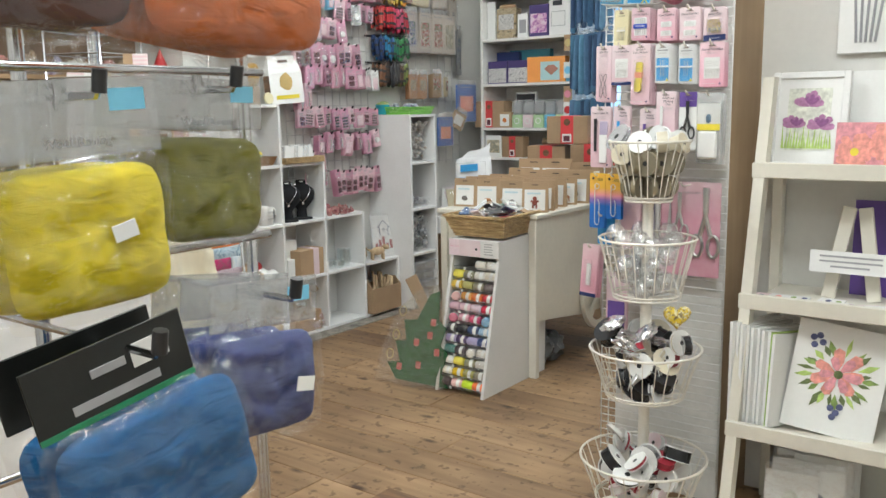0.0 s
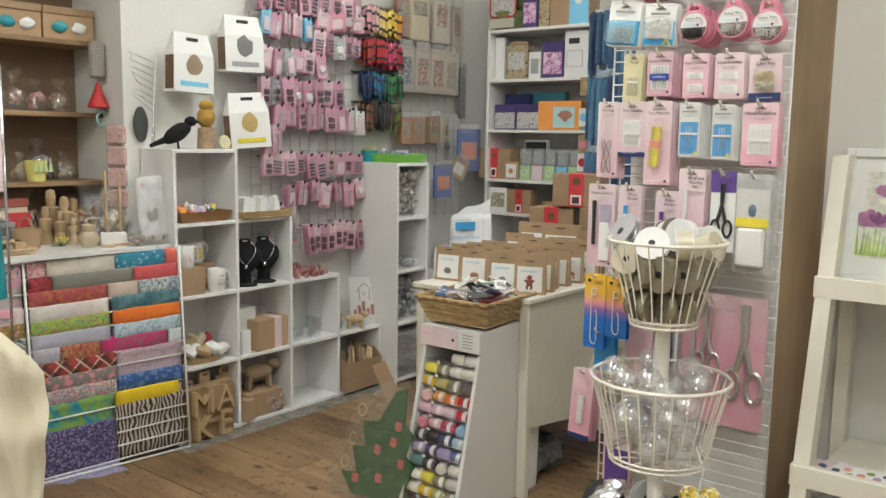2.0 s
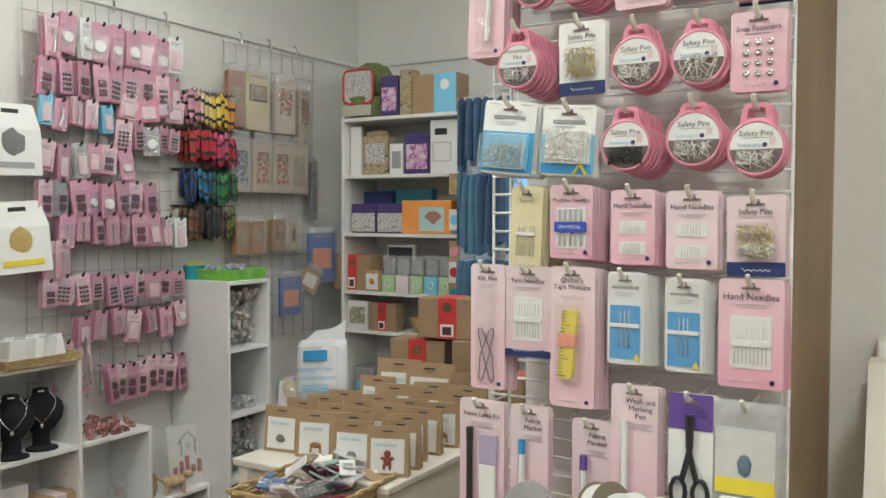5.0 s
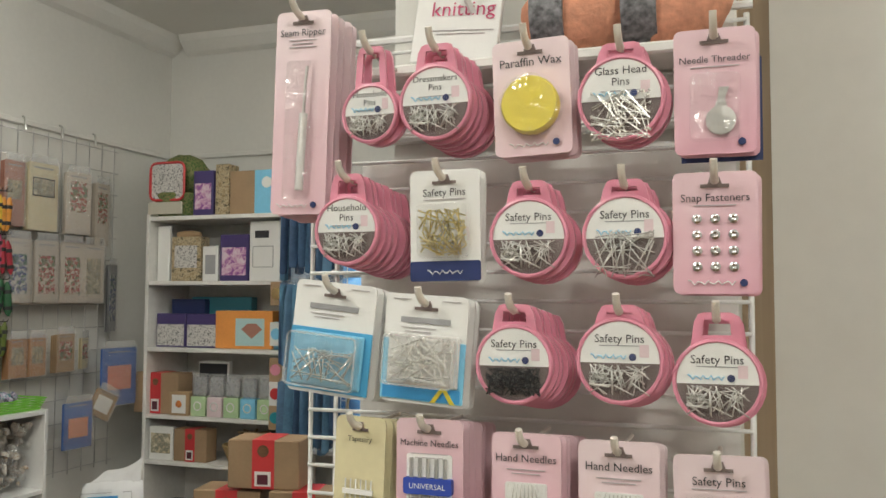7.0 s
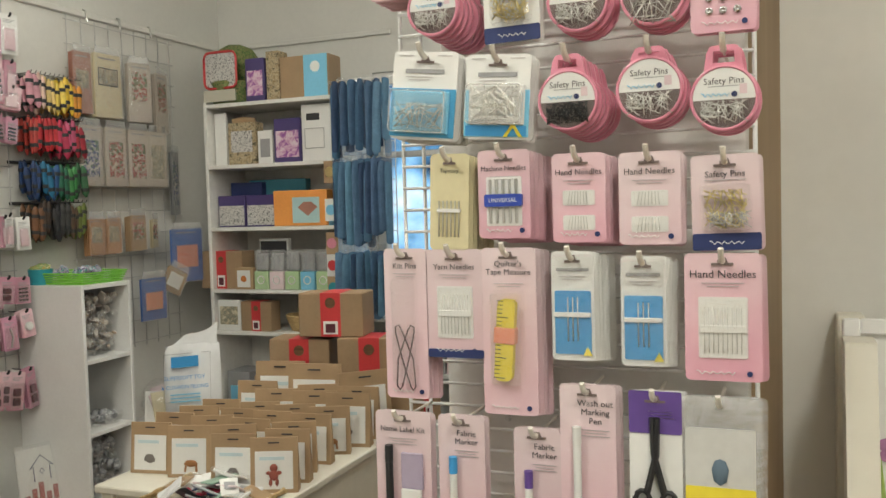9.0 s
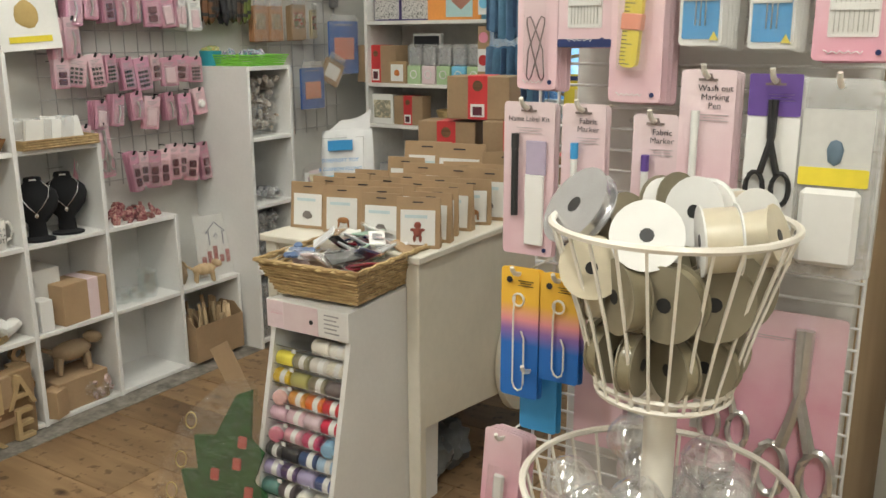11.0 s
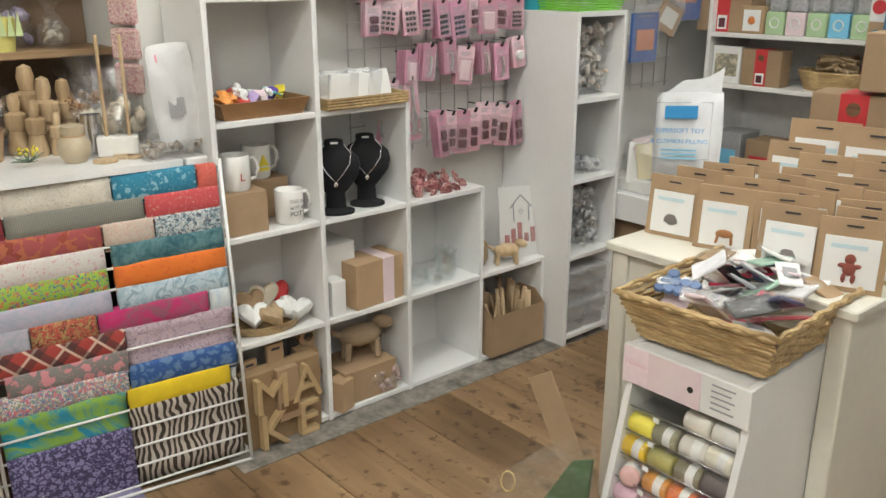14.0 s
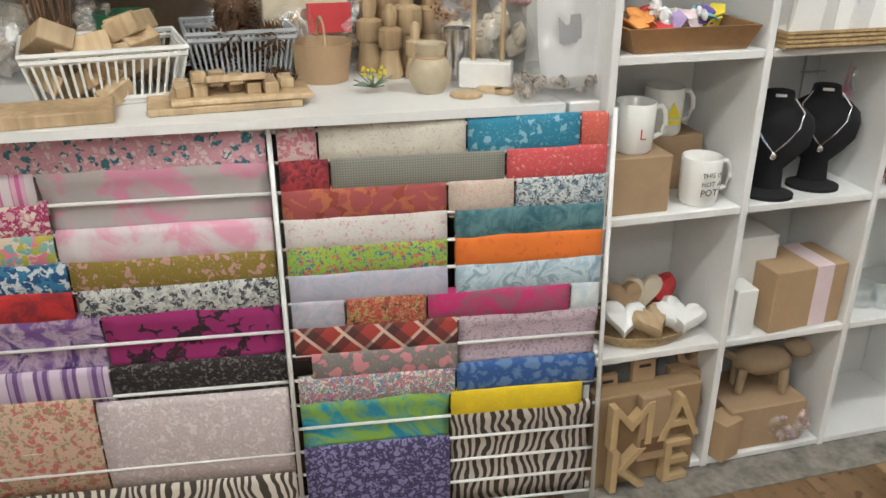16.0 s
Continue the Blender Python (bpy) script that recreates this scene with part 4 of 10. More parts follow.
bm = bmesh.new()
for k in range(5):
    box(bm, (-w * 0.28 + k * w * 0.125, -0.004, -h * 0.83), (-w * 0.28 + k * w * 0.125 + 0.003, -0.001, -h * 0.33), 0.0008)
part("needles", bm, STEEL, th)
bd = panelp(th, "band", -w * 0.36, -h * 0.64, w * 0.36, -h * 0.5, mat("royal_blue_card", (0.03, 0.07, 0.40), 0.4), -0.0055)
words("UNIVERSAL", 0.006, PAPER, th, pose(0, -0.006, -h * 0.57), width=w * 0.6)
pink_card(-0.896, -0.842, 1.499, 1.41, 6, "Hand Needles", "pink card of tapestry hand needles", "two")
pink_card(-0.829, -0.770, 1.497, 1.407, 3, "Hand Needles", "pink card of assorted hand needles", "two", True)
safety_card(-0.761, -0.699, 1.491, 1.401, 2, "pink card of assorted safety pins, navy base", "steel", PINSTEEL)
# fourth row
th, w, h = pink_card(-1.087, -1.037, 1.405, 1.241, 4, "Kilt Pins", "long pink card of kilt pins", "none", True)
bm = bmesh.new()
for sg in (-1, 1):
    tube(bm, [(sg * 0.011, -0.004, -0.150), (sg * 0.009, -0.0045, -0.12), (-sg * 0.004, -0.005, -0.088), (-sg * 0.007, -0.005, -0.083), (-sg * 0.011, -0.005, -0.085), (-sg * 0.011, -0.005, -0.091), (-sg * 0.004, -0.0045, -0.12), (sg * 0.005, -0.004, -0.150), (sg * 0.008, -0.004, -0.154), (sg * 0.011, -0.004, -0.150)], 0.0009, 5)
tagged(part("kilt_pin", bm, KILT, th, "dark steel kilt pins"), kind="stuff")
blister(th, 0, -0.09, w * 0.6, 0.12, 0.008)
th, w, h = pink_card(-1.036, -0.973, 1.404, 1.288, 2, "Yarn Needles", "pink card of yarn needles, navy base", "window", True)
panelp(th, "base_band", -w / 2, -h, w / 2, -h + 0.009, NAVY, -0.0016)
th, w, h = pink_card(-0.974, -0.915, 1.405, 1.230, 5, "Quilter's\nTape Measure", "long pink card with folded yellow tape measure", "none", True, 0.021)
bm = bmesh.new()
for k in range(4):
    plate(bm, rrect(-0.0095, -0.135, 0.0095, -0.05, 0.006), -0.0035 - 0.0025 * k, -0.0015 - 0.0025 * k)
TAPE_M = pose(0.004, 0, -0.003, 0, 4, 0)
part("tape", bm, YELLOW, th, "folded yellow tape measure", TAPE_M)
bm = bmesh.new()
for k in range(20):
    box(bm, (-0.0095, -0.0116, -0.132 + k * 0.0042), (-0.0095 + (0.012 if k % 5 == 0 else 0.006), -0.0111, -0.1312 + k * 0.0042))
tagged(part("tape_marks", bm, INK, th, "", TAPE_M), kind="stuff")
part("paper_band", Bx((-0.0115, -0.013, -0.096), (0.0115, -0.001, -0.079), 0.001), fabric("orange_white_band", (0.78, 0.22, 0.12), [(0.85, 0.55, 0.42)], "check", 900), th, "", TAPE_M)
blister(th, 0, -0.093, 0.034, 0.1, 0.016)


def blue_needle(x0, x1, z1, z0, n, label):
    th, w, h = stack(x0, x1, z1, z0, n, "sewing_needle_card", label, PAPER)
    slot(th, -0.007, 0.016)
    lines(th, 0, -0.017, w * 0.75, 1, PAPERGREY, 0.004, 0.003)
    lines(th, 0, -0.025, w * 0.6, 2)
    panelp(th, "blue_field", -w * 0.42, -h * 0.94, w * 0.42, -h * 0.36, BLUECARD, -0.0012)
    bm = bmesh.new()
    for k in (-1, 0, 1):
        tube(bm, [(k * 0.005, -0.002, -h * 0.82), (k * 0.005, -0.002, -h * 0.42)], 0.0007, 4)
    part("needles", bm, STEEL, th)
    part("band", Bx((-w * 0.42, -0.004, -h * 0.6), (w * 0.42, -0.0014, -h * 0.555), 0.0008), PAPER, th)
    bm = bmesh.new()
    plate(bm, [(w * 0.22, -h * 0.95), (w * 0.44, -h * 0.95), (w * 0.33, -h * 0.87)], -0.002, -0.0013)
    part("mark", bm, YELLOW, th)
    blister(th, 0, -h * 0.5, w * 0.98, h * 0.95, 0.005)


blue_needle(-0.899, -0.855, 1.401, 1.290, 6, "white and blue card of sewing needles")
blue_needle(-0.829, -0.785, 1.396, 1.287, 5, "white and blue card of sewing needles")
pink_card(-0.768, -0.698, 1.398, 1.276, 3, "Hand Needles", "large pink card of beading hand needles", "window", False, 0.02, 0.0105)


# fifth row
def pen_card(x0, x1, z1, z0, n, text, label, pens, lx=0.0):
    th, w, h = stack(x0, x1, z1, z0, n, "marker_card", label, PINKPALE)
    slot(th, -0.007)
    title(th, text, -0.02 - 0.004 * text.count("\n"), w * 0.8, 0.009, x=lx)
    lines(th, lx, -0.03 - 0.008 * text.count("\n"), w * 0.5, 3)
    for px, zt, ln, body, tip in pens:
        bm = bmesh.new()
        tube(bm, [(px, -0.006, -zt), (px, -0.006, -zt - ln)], 0.0042, 9)
        part("pen", bm, body, th)
        bm = bmesh.new()
        tube(bm, [(px, -0.006, -zt + 0.018), (px, -0.006, -zt + 0.0003)], 0.0046, 9)
        part("pen_cap", bm, tip, th)
    badge(th, w * 0.35, -h + 0.008)
    return th, w, h


th, w, h = pen_card(-1.103, -1.037, 1.226, 1.042, 2, "Name Label Kit", "long pink card with marker pen and label tape", [(-0.015, 0.055, 0.08, BLACK, BLACK)])
part("label_tape", Bx((-0.002, -0.006, -0.17), (0.022, -0.001, -0.085), 0.001), PAPER, th)
part("label_card", Bx((-0.002, -0.004, -0.085), (0.024, -0.001, -0.045), 0.001), mat("mauve_card", (0.42, 0.36, 0.48), 0.5), th)
pen_card(-1.028, -0.975, 1.226, 1.060, 2, "Fabric\nMarker", "pink card with white and blue fabric marker", [(-0.008, 0.062, 0.085, PAPER, BLUECARD)], 0.006)
pen_card(-0.943, -0.893, 1.218, 1.07, 2, "Fabric\nMarker", "pink card with dark purple fabric marker", [(-0.008, 0.062, 0.07, PAPER, PURPLE)], 0.008)
pen_card(-0.893, -0.836, 1.266, 1.10, 3, "Wash out\nMarking\nPen", "pink card with white wash out marking pen", [(-0.010, 0.06, 0.09, PAPER, PAPER)], 0.008)


def scissors(bm, s=1.0, y=-0.003):
    for sg in (-1, 1):
        tube(bm, [(sg * -0.002 * s, y, 0.052 * s), (sg * -0.001 * s, y, 0.02 * s), (sg * 0.004 * s, y, 0.0), (sg * 0.007 * s, y, -0.012 * s)], 0.0026 * s, 6, taper=1.3)
        tube(bm, [(sg * 0.011 * s + 0.0075 * s * math.cos(a), y, -0.026 * s + 0.0145 * s * math.sin(a)) for a in (2 * math.pi * k / 14 for k in range(14))], 0.0024 * s, 6, True)
    return bm


th, w, h = stack(-0.823, -0.772, 1.263, 1.10, 3, "scissor_card", "purple and white card with black ornate scissors", PAPER)
panelp(th, "top_band", -w / 2, -0.042, w / 2, 0, PURPLE, -0.0012)
slot(th, -0.007)
lines(th, 0.006, -0.02, w * 0.5, 3, PAPER)
part("scissors", bmesh.ops.transform(bm := scissors(bmesh.new(), 1.15), matrix=pose(0, -0.002, -0.085), verts=bm.verts) or bm, BLACK, th, "black ornate embroidery scissors")
th, w, h = stack(-0.772, -0.702, 1.260, 1.062, 4, "elastic_pack", "clear pack of white tape with yellow printed card", FILMHAZE)
panelp(th, "print", -w * 0.46, -0.095, w * 0.46, -0.03, mat("pale_grey_print", (0.6, 0.6, 0.58), 0.6), -0.0014)
panelp(th, "yellow_band", -w * 0.46, -0.105, w * 0.46, -0.087, YELLOW, -0.0018)
part("tape_roll", Bx((-w * 0.4, -0.012, -0.185), (w * 0.4, -0.001, -0.107), 0.005), PAPER, th, "folded white tape")
part("figure", lathe(bmesh.new(), [(0.0, 0), (0.006, 0.004), (0.008, 0.016), (0.005, 0.024), (0.0, 0.026)], 10, pose(0, -0.002, -0.085) @ Matrix.Diagonal((1, 0.3, 1, 1))), mat("slate_blue", (0.12, 0.18, 0.24), 0.6), th)

# stitch holders
m_, nt, p = nodes_of("sunset_card")
zc = node(nt, "ShaderNodeSeparateXYZ", {0: nt.nodes.new("ShaderNodeTexCoord").outputs["Object"]}).outputs[2]
f_ = node(nt, "ShaderNodeMapRange", {0: zc, 1: -0.16, 2: 0.0}).outputs[0]
nt.links.new(ramp(nt, f_, [(0.38, (0.02, 0.16, 0.55)), (0.5, (0.30, 0.16, 0.45)), (0.58, (0.8, 0.32, 0.35)), (0.72, (0.85, 0.5, 0.06))]), p.inputs["Base Color"])
p.inputs["Roughness"].default_value = 0.35
SUNSET = m_
for x0, x1, z1, z0, ln in ((-1.104, -1.052, 1.024, 0.854, 0.11), (-1.050, -0.998, 1.023, 0.885, 0.08)):
    th, w, h = stack(x0, x1, z1, z0, 2, "stitch_holder_card", "orange to blue card with a steel stitch holder", SUNSET)
    bm = bmesh.new()
    tube(bm, [(-0.005, -0.004, -0.036), (-0.007, -0.004, -0.06), (-0.007, -0.004, -0.04 - ln), (-0.004, -0.004, -0.047 - ln), (0.001, -0.004, -0.050 - ln), (0.006, -0.004, -0.047 - ln), (0.008, -0.004, -0.04 - ln), (0.008, -0.004, -0.09), (0.004, -0.004, -0.08)], 0.0013, 6)
    tube(bm, [(0.0075 * math.cos(a), -0.004, -0.040 + 0.008 * math.sin(a)) for a in (2 * math.pi * k / 14 for k in range(14))], 0.0015, 6, True)
    part("stitch_holder", bm, WIRE_CREAM, th, "bent pale wire stitch holder")
    lines(th, 0.008, -0.016, w * 0.4, 3, INK)
    part("mark", lathe(bmesh.new(), [(0.004, 0), (0.004, 0.001)], 10, pose(-0.014, -0.001, -0.016, 90, 0, 0)), INK, th)
th, w, h = stack(-1.088, -1.036, 0.90, 0.80, 2, "stitch_holder_card", "blue card with a steel stitch holder", BLUECARD, y=2.60)
th, w, h = stack(-1.125, -1.07, 0.80, 0.632, 4, "bodkin_card", "stack of pink cards with white blister tools", PINK, tilt=4)
blister(th, 0, -0.09, w * 0.6, 0.09, 0.01)
part("tool", Bx((-0.008, -0.007, -0.13), (0.008, -0.001, -0.06), 0.003), PAPER, th)
panelp(th, "base_band", -w / 2, -h, w / 2, -h + 0.012, NAVY, -0.0012)
th, w, h = stack(-0.895, -0.712, 1.003, 0.722, 1, "large_scissor_card", "large pink card with two pairs of steel scissors", PINK, y=2.63)
for sx, sc_, sz in ((-0.03, 1.5, -0.11), (0.05, 2.2, -0.13)):
    bm = scissors(bmesh.new(), sc_)
    bmesh.ops.transform(bm, matrix=pose(sx, -0.004, sz, 0, 0, 0), verts=bm.verts)
    part("scissors", bm, STEEL, th, "dull steel scissors")
bm = bmesh.new()
plate(bm, [(-0.07, -0.16), (-0.06, -0.05), (-0.055, -0.16)], -0.004, -0.001)
part("blade", bm, STEEL, th)
lines(th, -0.01, -0.03, 0.1, 2)
th, w, h = stack(-1.02, -0.955, 1.01, 0.79, 2, "shears_pack", "rounded white and pink pack of marking shears", PINKPALE, y=2.62)
lines(th, 0, -0.03, w * 0.7, 8)
th, w, h = stack(-0.935, -0.897, 0.98, 0.82, 2, "awl_card", "narrow card with a dark purple handled tool", PAPER, y=2.62)
part("tool", Bx((-0.008, -0.01, -0.15), (0.008, -0.001, -0.02), 0.003), PURPLE, th)
th, w, h = stack(-1.06, -0.99, 0.71, 0.53, 2, "zip_pack", "long pink and purple zip pack", PINKPALE, y=2.61)
panelp(th, "zip", -w * 0.4, -h * 0.95, w * 0.4, -h * 0.5, PURPLE, -0.004)

# pattern books and orange wool on the ledge over the panel
solid("ledge", Bx((-1.03, 2.625, 1.798), (-0.712, 2.6795, 1.808), 0.002), WHITE_WORN, "narrow white ledge over the wire panel", "ledge", kind="structure")
th = thing("knitting_book", "knitting pattern book with pink lettering", "book", pose(-0.945, 2.635, 1.8085, -10, 4, 0))
part("cover", Bx((-0.045, 0, 0), (0.035, 0.008, 0.19), 0.001), PAPER, th)
words("knitting", 0.02, mat("raspberry_print", (0.5, 0.05, 0.14), 0.5), th, pose(0, -0.001, 0.05))
lines(th, 0, 0.03, 0.06, 2)
for k, x in enumerate((-0.84, -0.765)):
    th = thing("wool_ball", "peach orange wool ball with black printed band", "wool", pose(x, 2.648, 1.8085 + 0.034), "wool balls")
    part("skein", blob(bmesh.new(), scaled(0, 0, 0, 0.05, 0.03, 0.036), 3, 0.06, 6, k), mat("peach_wool", (0.66, 0.31, 0.20), 0.95, var=0.25, scale=60, bmp=1.0, bscale=220), th)
    part("band", lathe(bmesh.new(), [(0.0338, -0.014), (0.0345, 0), (0.0338, 0.014)], 18, pose(-0.022, 0, 0, 0, 90, 0)), mat("black_white_band", (0.16, 0.16, 0.17), 0.5, var=0.95, scale=160), th)


# ---- left wall: wire grid with hanging packs ----
def on_wall(y, z, x=X0, out=0.0):
    """A pose on the left wall: local x runs along the wall, local -y into the room."""
    return pose(x + out, y, z, 0, 0, 90)


# Chrome's bright reflections put into a pale, barely metallic base colour.
GRIDWIRE = mat("pale_chrome_wire", (0.52, 0.51, 0.50), 0.35, metal=0.3, var=0.08)
wg = thing("wall_grid", "chrome wire grid with hooks over the cube shelves", "display rack")
for k in range(12):
    y = 3.50 + 0.062 * k
    part("wire", tube(bmesh.new(), [(X0 + 0.025, y, 0.75), (X0 + 0.025, y, 2.29)], 0.0022, 5), GRIDWIRE, wg)
for k in range(20):
    part("wire", tube(bmesh.new(), [(X0 + 0.03, 3.49, 0.77 + 0.08 * k), (X0 + 0.03, 4.19, 0.77 + 0.08 * k)], 0.0022, 5), GRIDWIRE, wg)
for y in (3.62, 3.9, 4.17):
    part("hanger", tube(bmesh.new(), [(X0 + 0.006, y, 2.335), (X0 + 0.02, y, 2.33), (X0 + 0.025, y, 2.28)], 0.005, 6), STEEL, wg)
bm = bmesh.new()
tube(bm, [(0, 0, 0), (0, -0.085, 0), (0, -0.093, 0.008)], 0.0022, 6)
tube(bm, [(0, -0.088, 0), (0, -0.094, 0.003), (0, -0.097, 0.013)], 0.0045, 6)
BHOOK = finish(bm, "hook")
BHOOK.materials.append(BLACK)

_gm = {}


def gcard(w, h, material):
    key = (w, h, material.name)
    if key not in _gm:
        bm = bmesh.new()
        plate(bm, rrect(-w / 2, -h, w / 2, 0, 0.004, 2), 0, 0.0015)
        _gm[key] = finish(bm, "card")
        _gm[key].materials.append(material)
    return _gm[key]


_bits = {}


def bit(kind, w, h):
    """The small goods in a blister pack."""
    key = (kind, w, h)
    if key in _bits:
        return _bits[key]
    bm = bmesh.new()
    if kind == "disc":
        lathe(bm, [(0.0, 0.012), (w * 0.26, 0.012), (w * 0.3, 0.008), (w * 0.3, 0.0)], 14, pose(0, 0, -h * 0.6, 90, 0, 0))
    elif kind == "dark":
        for k in range(2):
            box(bm, (-w * 0.25, -0.01, -h * (0.62 + 0.25 * k)), (w * 0.25, 0, -h * (0.42 + 0.25 * k)), 0.003)
    elif kind == "bar":
        box(bm, (-w * 0.3, -0.008, -h * 0.9), (w * 0.3, 0, -h * 0.36), 0.003)
    elif kind == "dots":
        for i in range(3):
            for j in range(4):
                box(bm, (-w * 0.3 + i * w * 0.22, -0.004, -h * 0.9 + j * h * 0.14), (-w * 0.16 + i * w * 0.22, 0, -h * 0.82 + j * h * 0.14))
    else:
        tube(bm, [(0, -0.005, -h * 0.35), (w * 0.1, -0.006, -h * 0.6), (-w * 0.05, -0.005, -h * 0.9)], 0.004, 6)
    _bits[key] = finish(bm, "goods")
    return _bits[key]


MAROON = mat("dark_maroon_plastic", (0.10, 0.02, 0.035), 0.4, rand=0.2)
BITM = {"disc": PAPER, "dark": MAROON, "bar": PINKPALE, "dots": INK, "wire": STEEL}


def hang_pack(y, z, w, h, n, material, kind, tilt=0.0, parent=None, group="packs on the left wall", label="", out=0.115, turn=0.0):
    th = thing("hanging_pack", label or {"dark": "pink hanging pack of dark buttons", "disc": "pink hanging pack with white disc", "bar": "pink hanging pack in clear blister", "dots": "pink hanging pack of small black fasteners", "wire": "pink hanging pack with metal tool"}[kind],
               "haberdashery pack", pose(X0 + out, y, z, 0, 0, 90) @ pose(0, 0, 0, 0, tilt, turn), group)
    for i in range(n):
        part("card", gcard(w, h, material), material, th, "", pose(0.0012 * i, 0.011 * i, -0.001 * i, 0, (rnd.random() - 0.5) * 3 * (i > 0), 0))
    ob = bit(kind, w, h)
    if not ob.materials:
        ob.materials.append(BITM[kind])
    part("goods", ob, BITM[kind], th, "", pose(0, -0.0005, 0))
    bm = bmesh.new()
    box(bm, (-w * 0.42, -0.014, -h * 0.95), (w * 0.42, -0.0008, -h * 0.28), 0.003)
    if ("film", w, h) not in _gm:
        _gm[("film", w, h)] = finish(bm, "blister")
        _gm[("film", w, h)].materials.append(FILM)
    else:
        bm.free()
    part("blister", _gm[("film", w, h)], FILM, th)
    if ("lab", w) not in _gm:
        bm = bmesh.new()
        for k in range(3):
            box(bm, (-w * 0.32, -0.0008, -0.022 - 0.005 * k), (w * (0.32 - 0.1 * k), -0.0002, -0.020 - 0.005 * k))
        _gm[("lab", w)] = finish(bm, "printing")
        _gm[("lab", w)].materials.append(PAPERGREY)
    part("printing", _gm[("lab", w)], PAPERGREY, th)
    part("hook", BHOOK, BLACK, wg, "", pose(X0 + 0.03, y, z - 0.008, 0, 0, 90))
    return th


def pack_row(z, y0, y1, n, h, kinds, mats, ws=0.05, stackn=4):
    for i in range(n):
        y = y0 + (y1 - y0) * (i + 0.5) / n
        w = ws * rnd.choice((1.0, 1.15, 1.3))
        hang_pack(y, z + rnd.uniform(-0.012, 0.010), round(w, 3), round(h * rnd.choice((1.05, 1.15, 1.25)), 3), stackn + rnd.choice((-1, 0, 1)), rnd.choice(mats), rnd.choice(kinds), rnd.uniform(-9, 9), turn=rnd.uniform(-22, 22))


# Pink card darkened in its colour for the shade among crowded packs.
SHADEPINK = mat("shaded_rose_card", (0.60, 0.30, 0.40), 0.42, var=0.08, scale=20, bmp=0.05, rand=0.12, hue=0.01)
P2 = [PINK, SHADEPINK, SHADEPINK, SHADEPINK, SHADEPINK, FILMHAZE]
pack_row(2.20, 3.52, 4.17, 9, 0.13, ["bar", "wire", "disc"], [PINK, SHADEPINK, PAPER, SHADEPINK], 0.062, 3)
pack_row(2.04, 3.50, 4.17, 9, 0.12, ["dots", "dark", "bar"], P2, 0.058, 4)
pack_row(1.90, 3.50, 3.82, 5, 0.10, ["bar", "wire"], [PINK, SKYCARD, SHADEPINK], 0.052, 3)
pack_row(1.945, 3.86, 4.17, 4, 0.075, ["bar"], [PINKHOT, PINK], 0.075, 4)
pack_row(1.835, 3.84, 4.16, 5, 0.09, ["disc", "dots"], P2, 0.052, 4)
pack_row(1.735, 3.50, 3.90, 6, 0.105, ["dark", "bar", "disc"], P2, 0.055, 4)
pack_row(1.60, 3.49, 4.02, 8, 0.115, ["disc", "dark", "dark", "wire"], P2, 0.056, 4)
pack_row(1.47, 3.58, 4.10, 8, 0.10, ["dark", "wire", "bar"], P2, 0.05, 5)
pack_row(1.46, 4.06, 4.18, 2, 0.10, ["bar"], [PAPER, PINKPALE], 0.045, 4)
pack_row(1.37, 3.49, 3.62, 2, 0.12, ["wire"], [PINK], 0.06, 4)
pack_row(1.24, 3.50, 4.17, 10, 0.095, ["dots", "dark", "dark", "bar"], P2, 0.054, 4)
pack_row(1.095, 3.64, 4.18, 7, 0.10, ["wire", "bar", "disc"], P2, 0.055, 4)
pack_row(0.885, 3.77, 4.17, 8, 0.125, ["dark", "dark", "dark"], [SHADEPINK, PINK], 0.042, 4)
for y, t in ((3.60, 9), (3.67, -5)):
    th = hang_pack(y, 1.0, 0.055, 0.20, 2, PINK, "wire", t, label="long pink scissor card on the wall")
    s = scissors(bmesh.new(), 1.6)
    bmesh.ops.transform(s, matrix=pose(0, -0.003, -0.11), verts=s.verts)
    part("scissors", s, STEEL, th)

# skeins of embroidery thread in colour rows
THREAD_ROWS = [(2.0, [(0.62, 0.30, 0.36), (0.70, 0.50, 0.42), (0.75, 0.55, 0.22), (0.78, 0.58, 0.12), (0.78, 0.52, 0.05), (0.72, 0.30, 0.05)]),
               (1.835, [(0.42, 0.05, 0.04), (0.45, 0.02, 0.03), (0.50, 0.03, 0.04), (0.50, 0.04, 0.10), (0.55, 0.10, 0.20), (0.4, 0.03, 0.05)]),
               (1.665, [(0.02, 0.05, 0.15), (0.02, 0.16, 0.30), (0.02, 0.08, 0.22), (0.02, 0.14, 0.08), (0.04, 0.22, 0.06), (0.03, 0.12, 0.05)]),
               (1.505, [(0.16, 0.07, 0.03), (0.05, 0.03, 0.02), (0.02, 0.02, 0.025), (0.05, 0.05, 0.05), (0.10, 0.06, 0.04), (0.14, 0.18, 0.04)])]


def skein_mesh():
    bm = bmesh.new()
    lathe(bm, [(0.004, -0.128), (0.0145, -0.11), (0.0135, -0.098), (0.015, -0.07), (0.0135, -0.036), (0.0145, -0.02), (0.005, 0.002)], 8, None, 1, 0.55)
    return finish(bm, "strand")


SKEIN = skein_mesh()
bm = bmesh.new()
lathe(bm, [(0.0160, -0.007), (0.0163, 0.007)], 8, None, 1, 0.6)
SKBAND = finish(bm, "paper_band")
SKBAND.materials.append(BLACK)
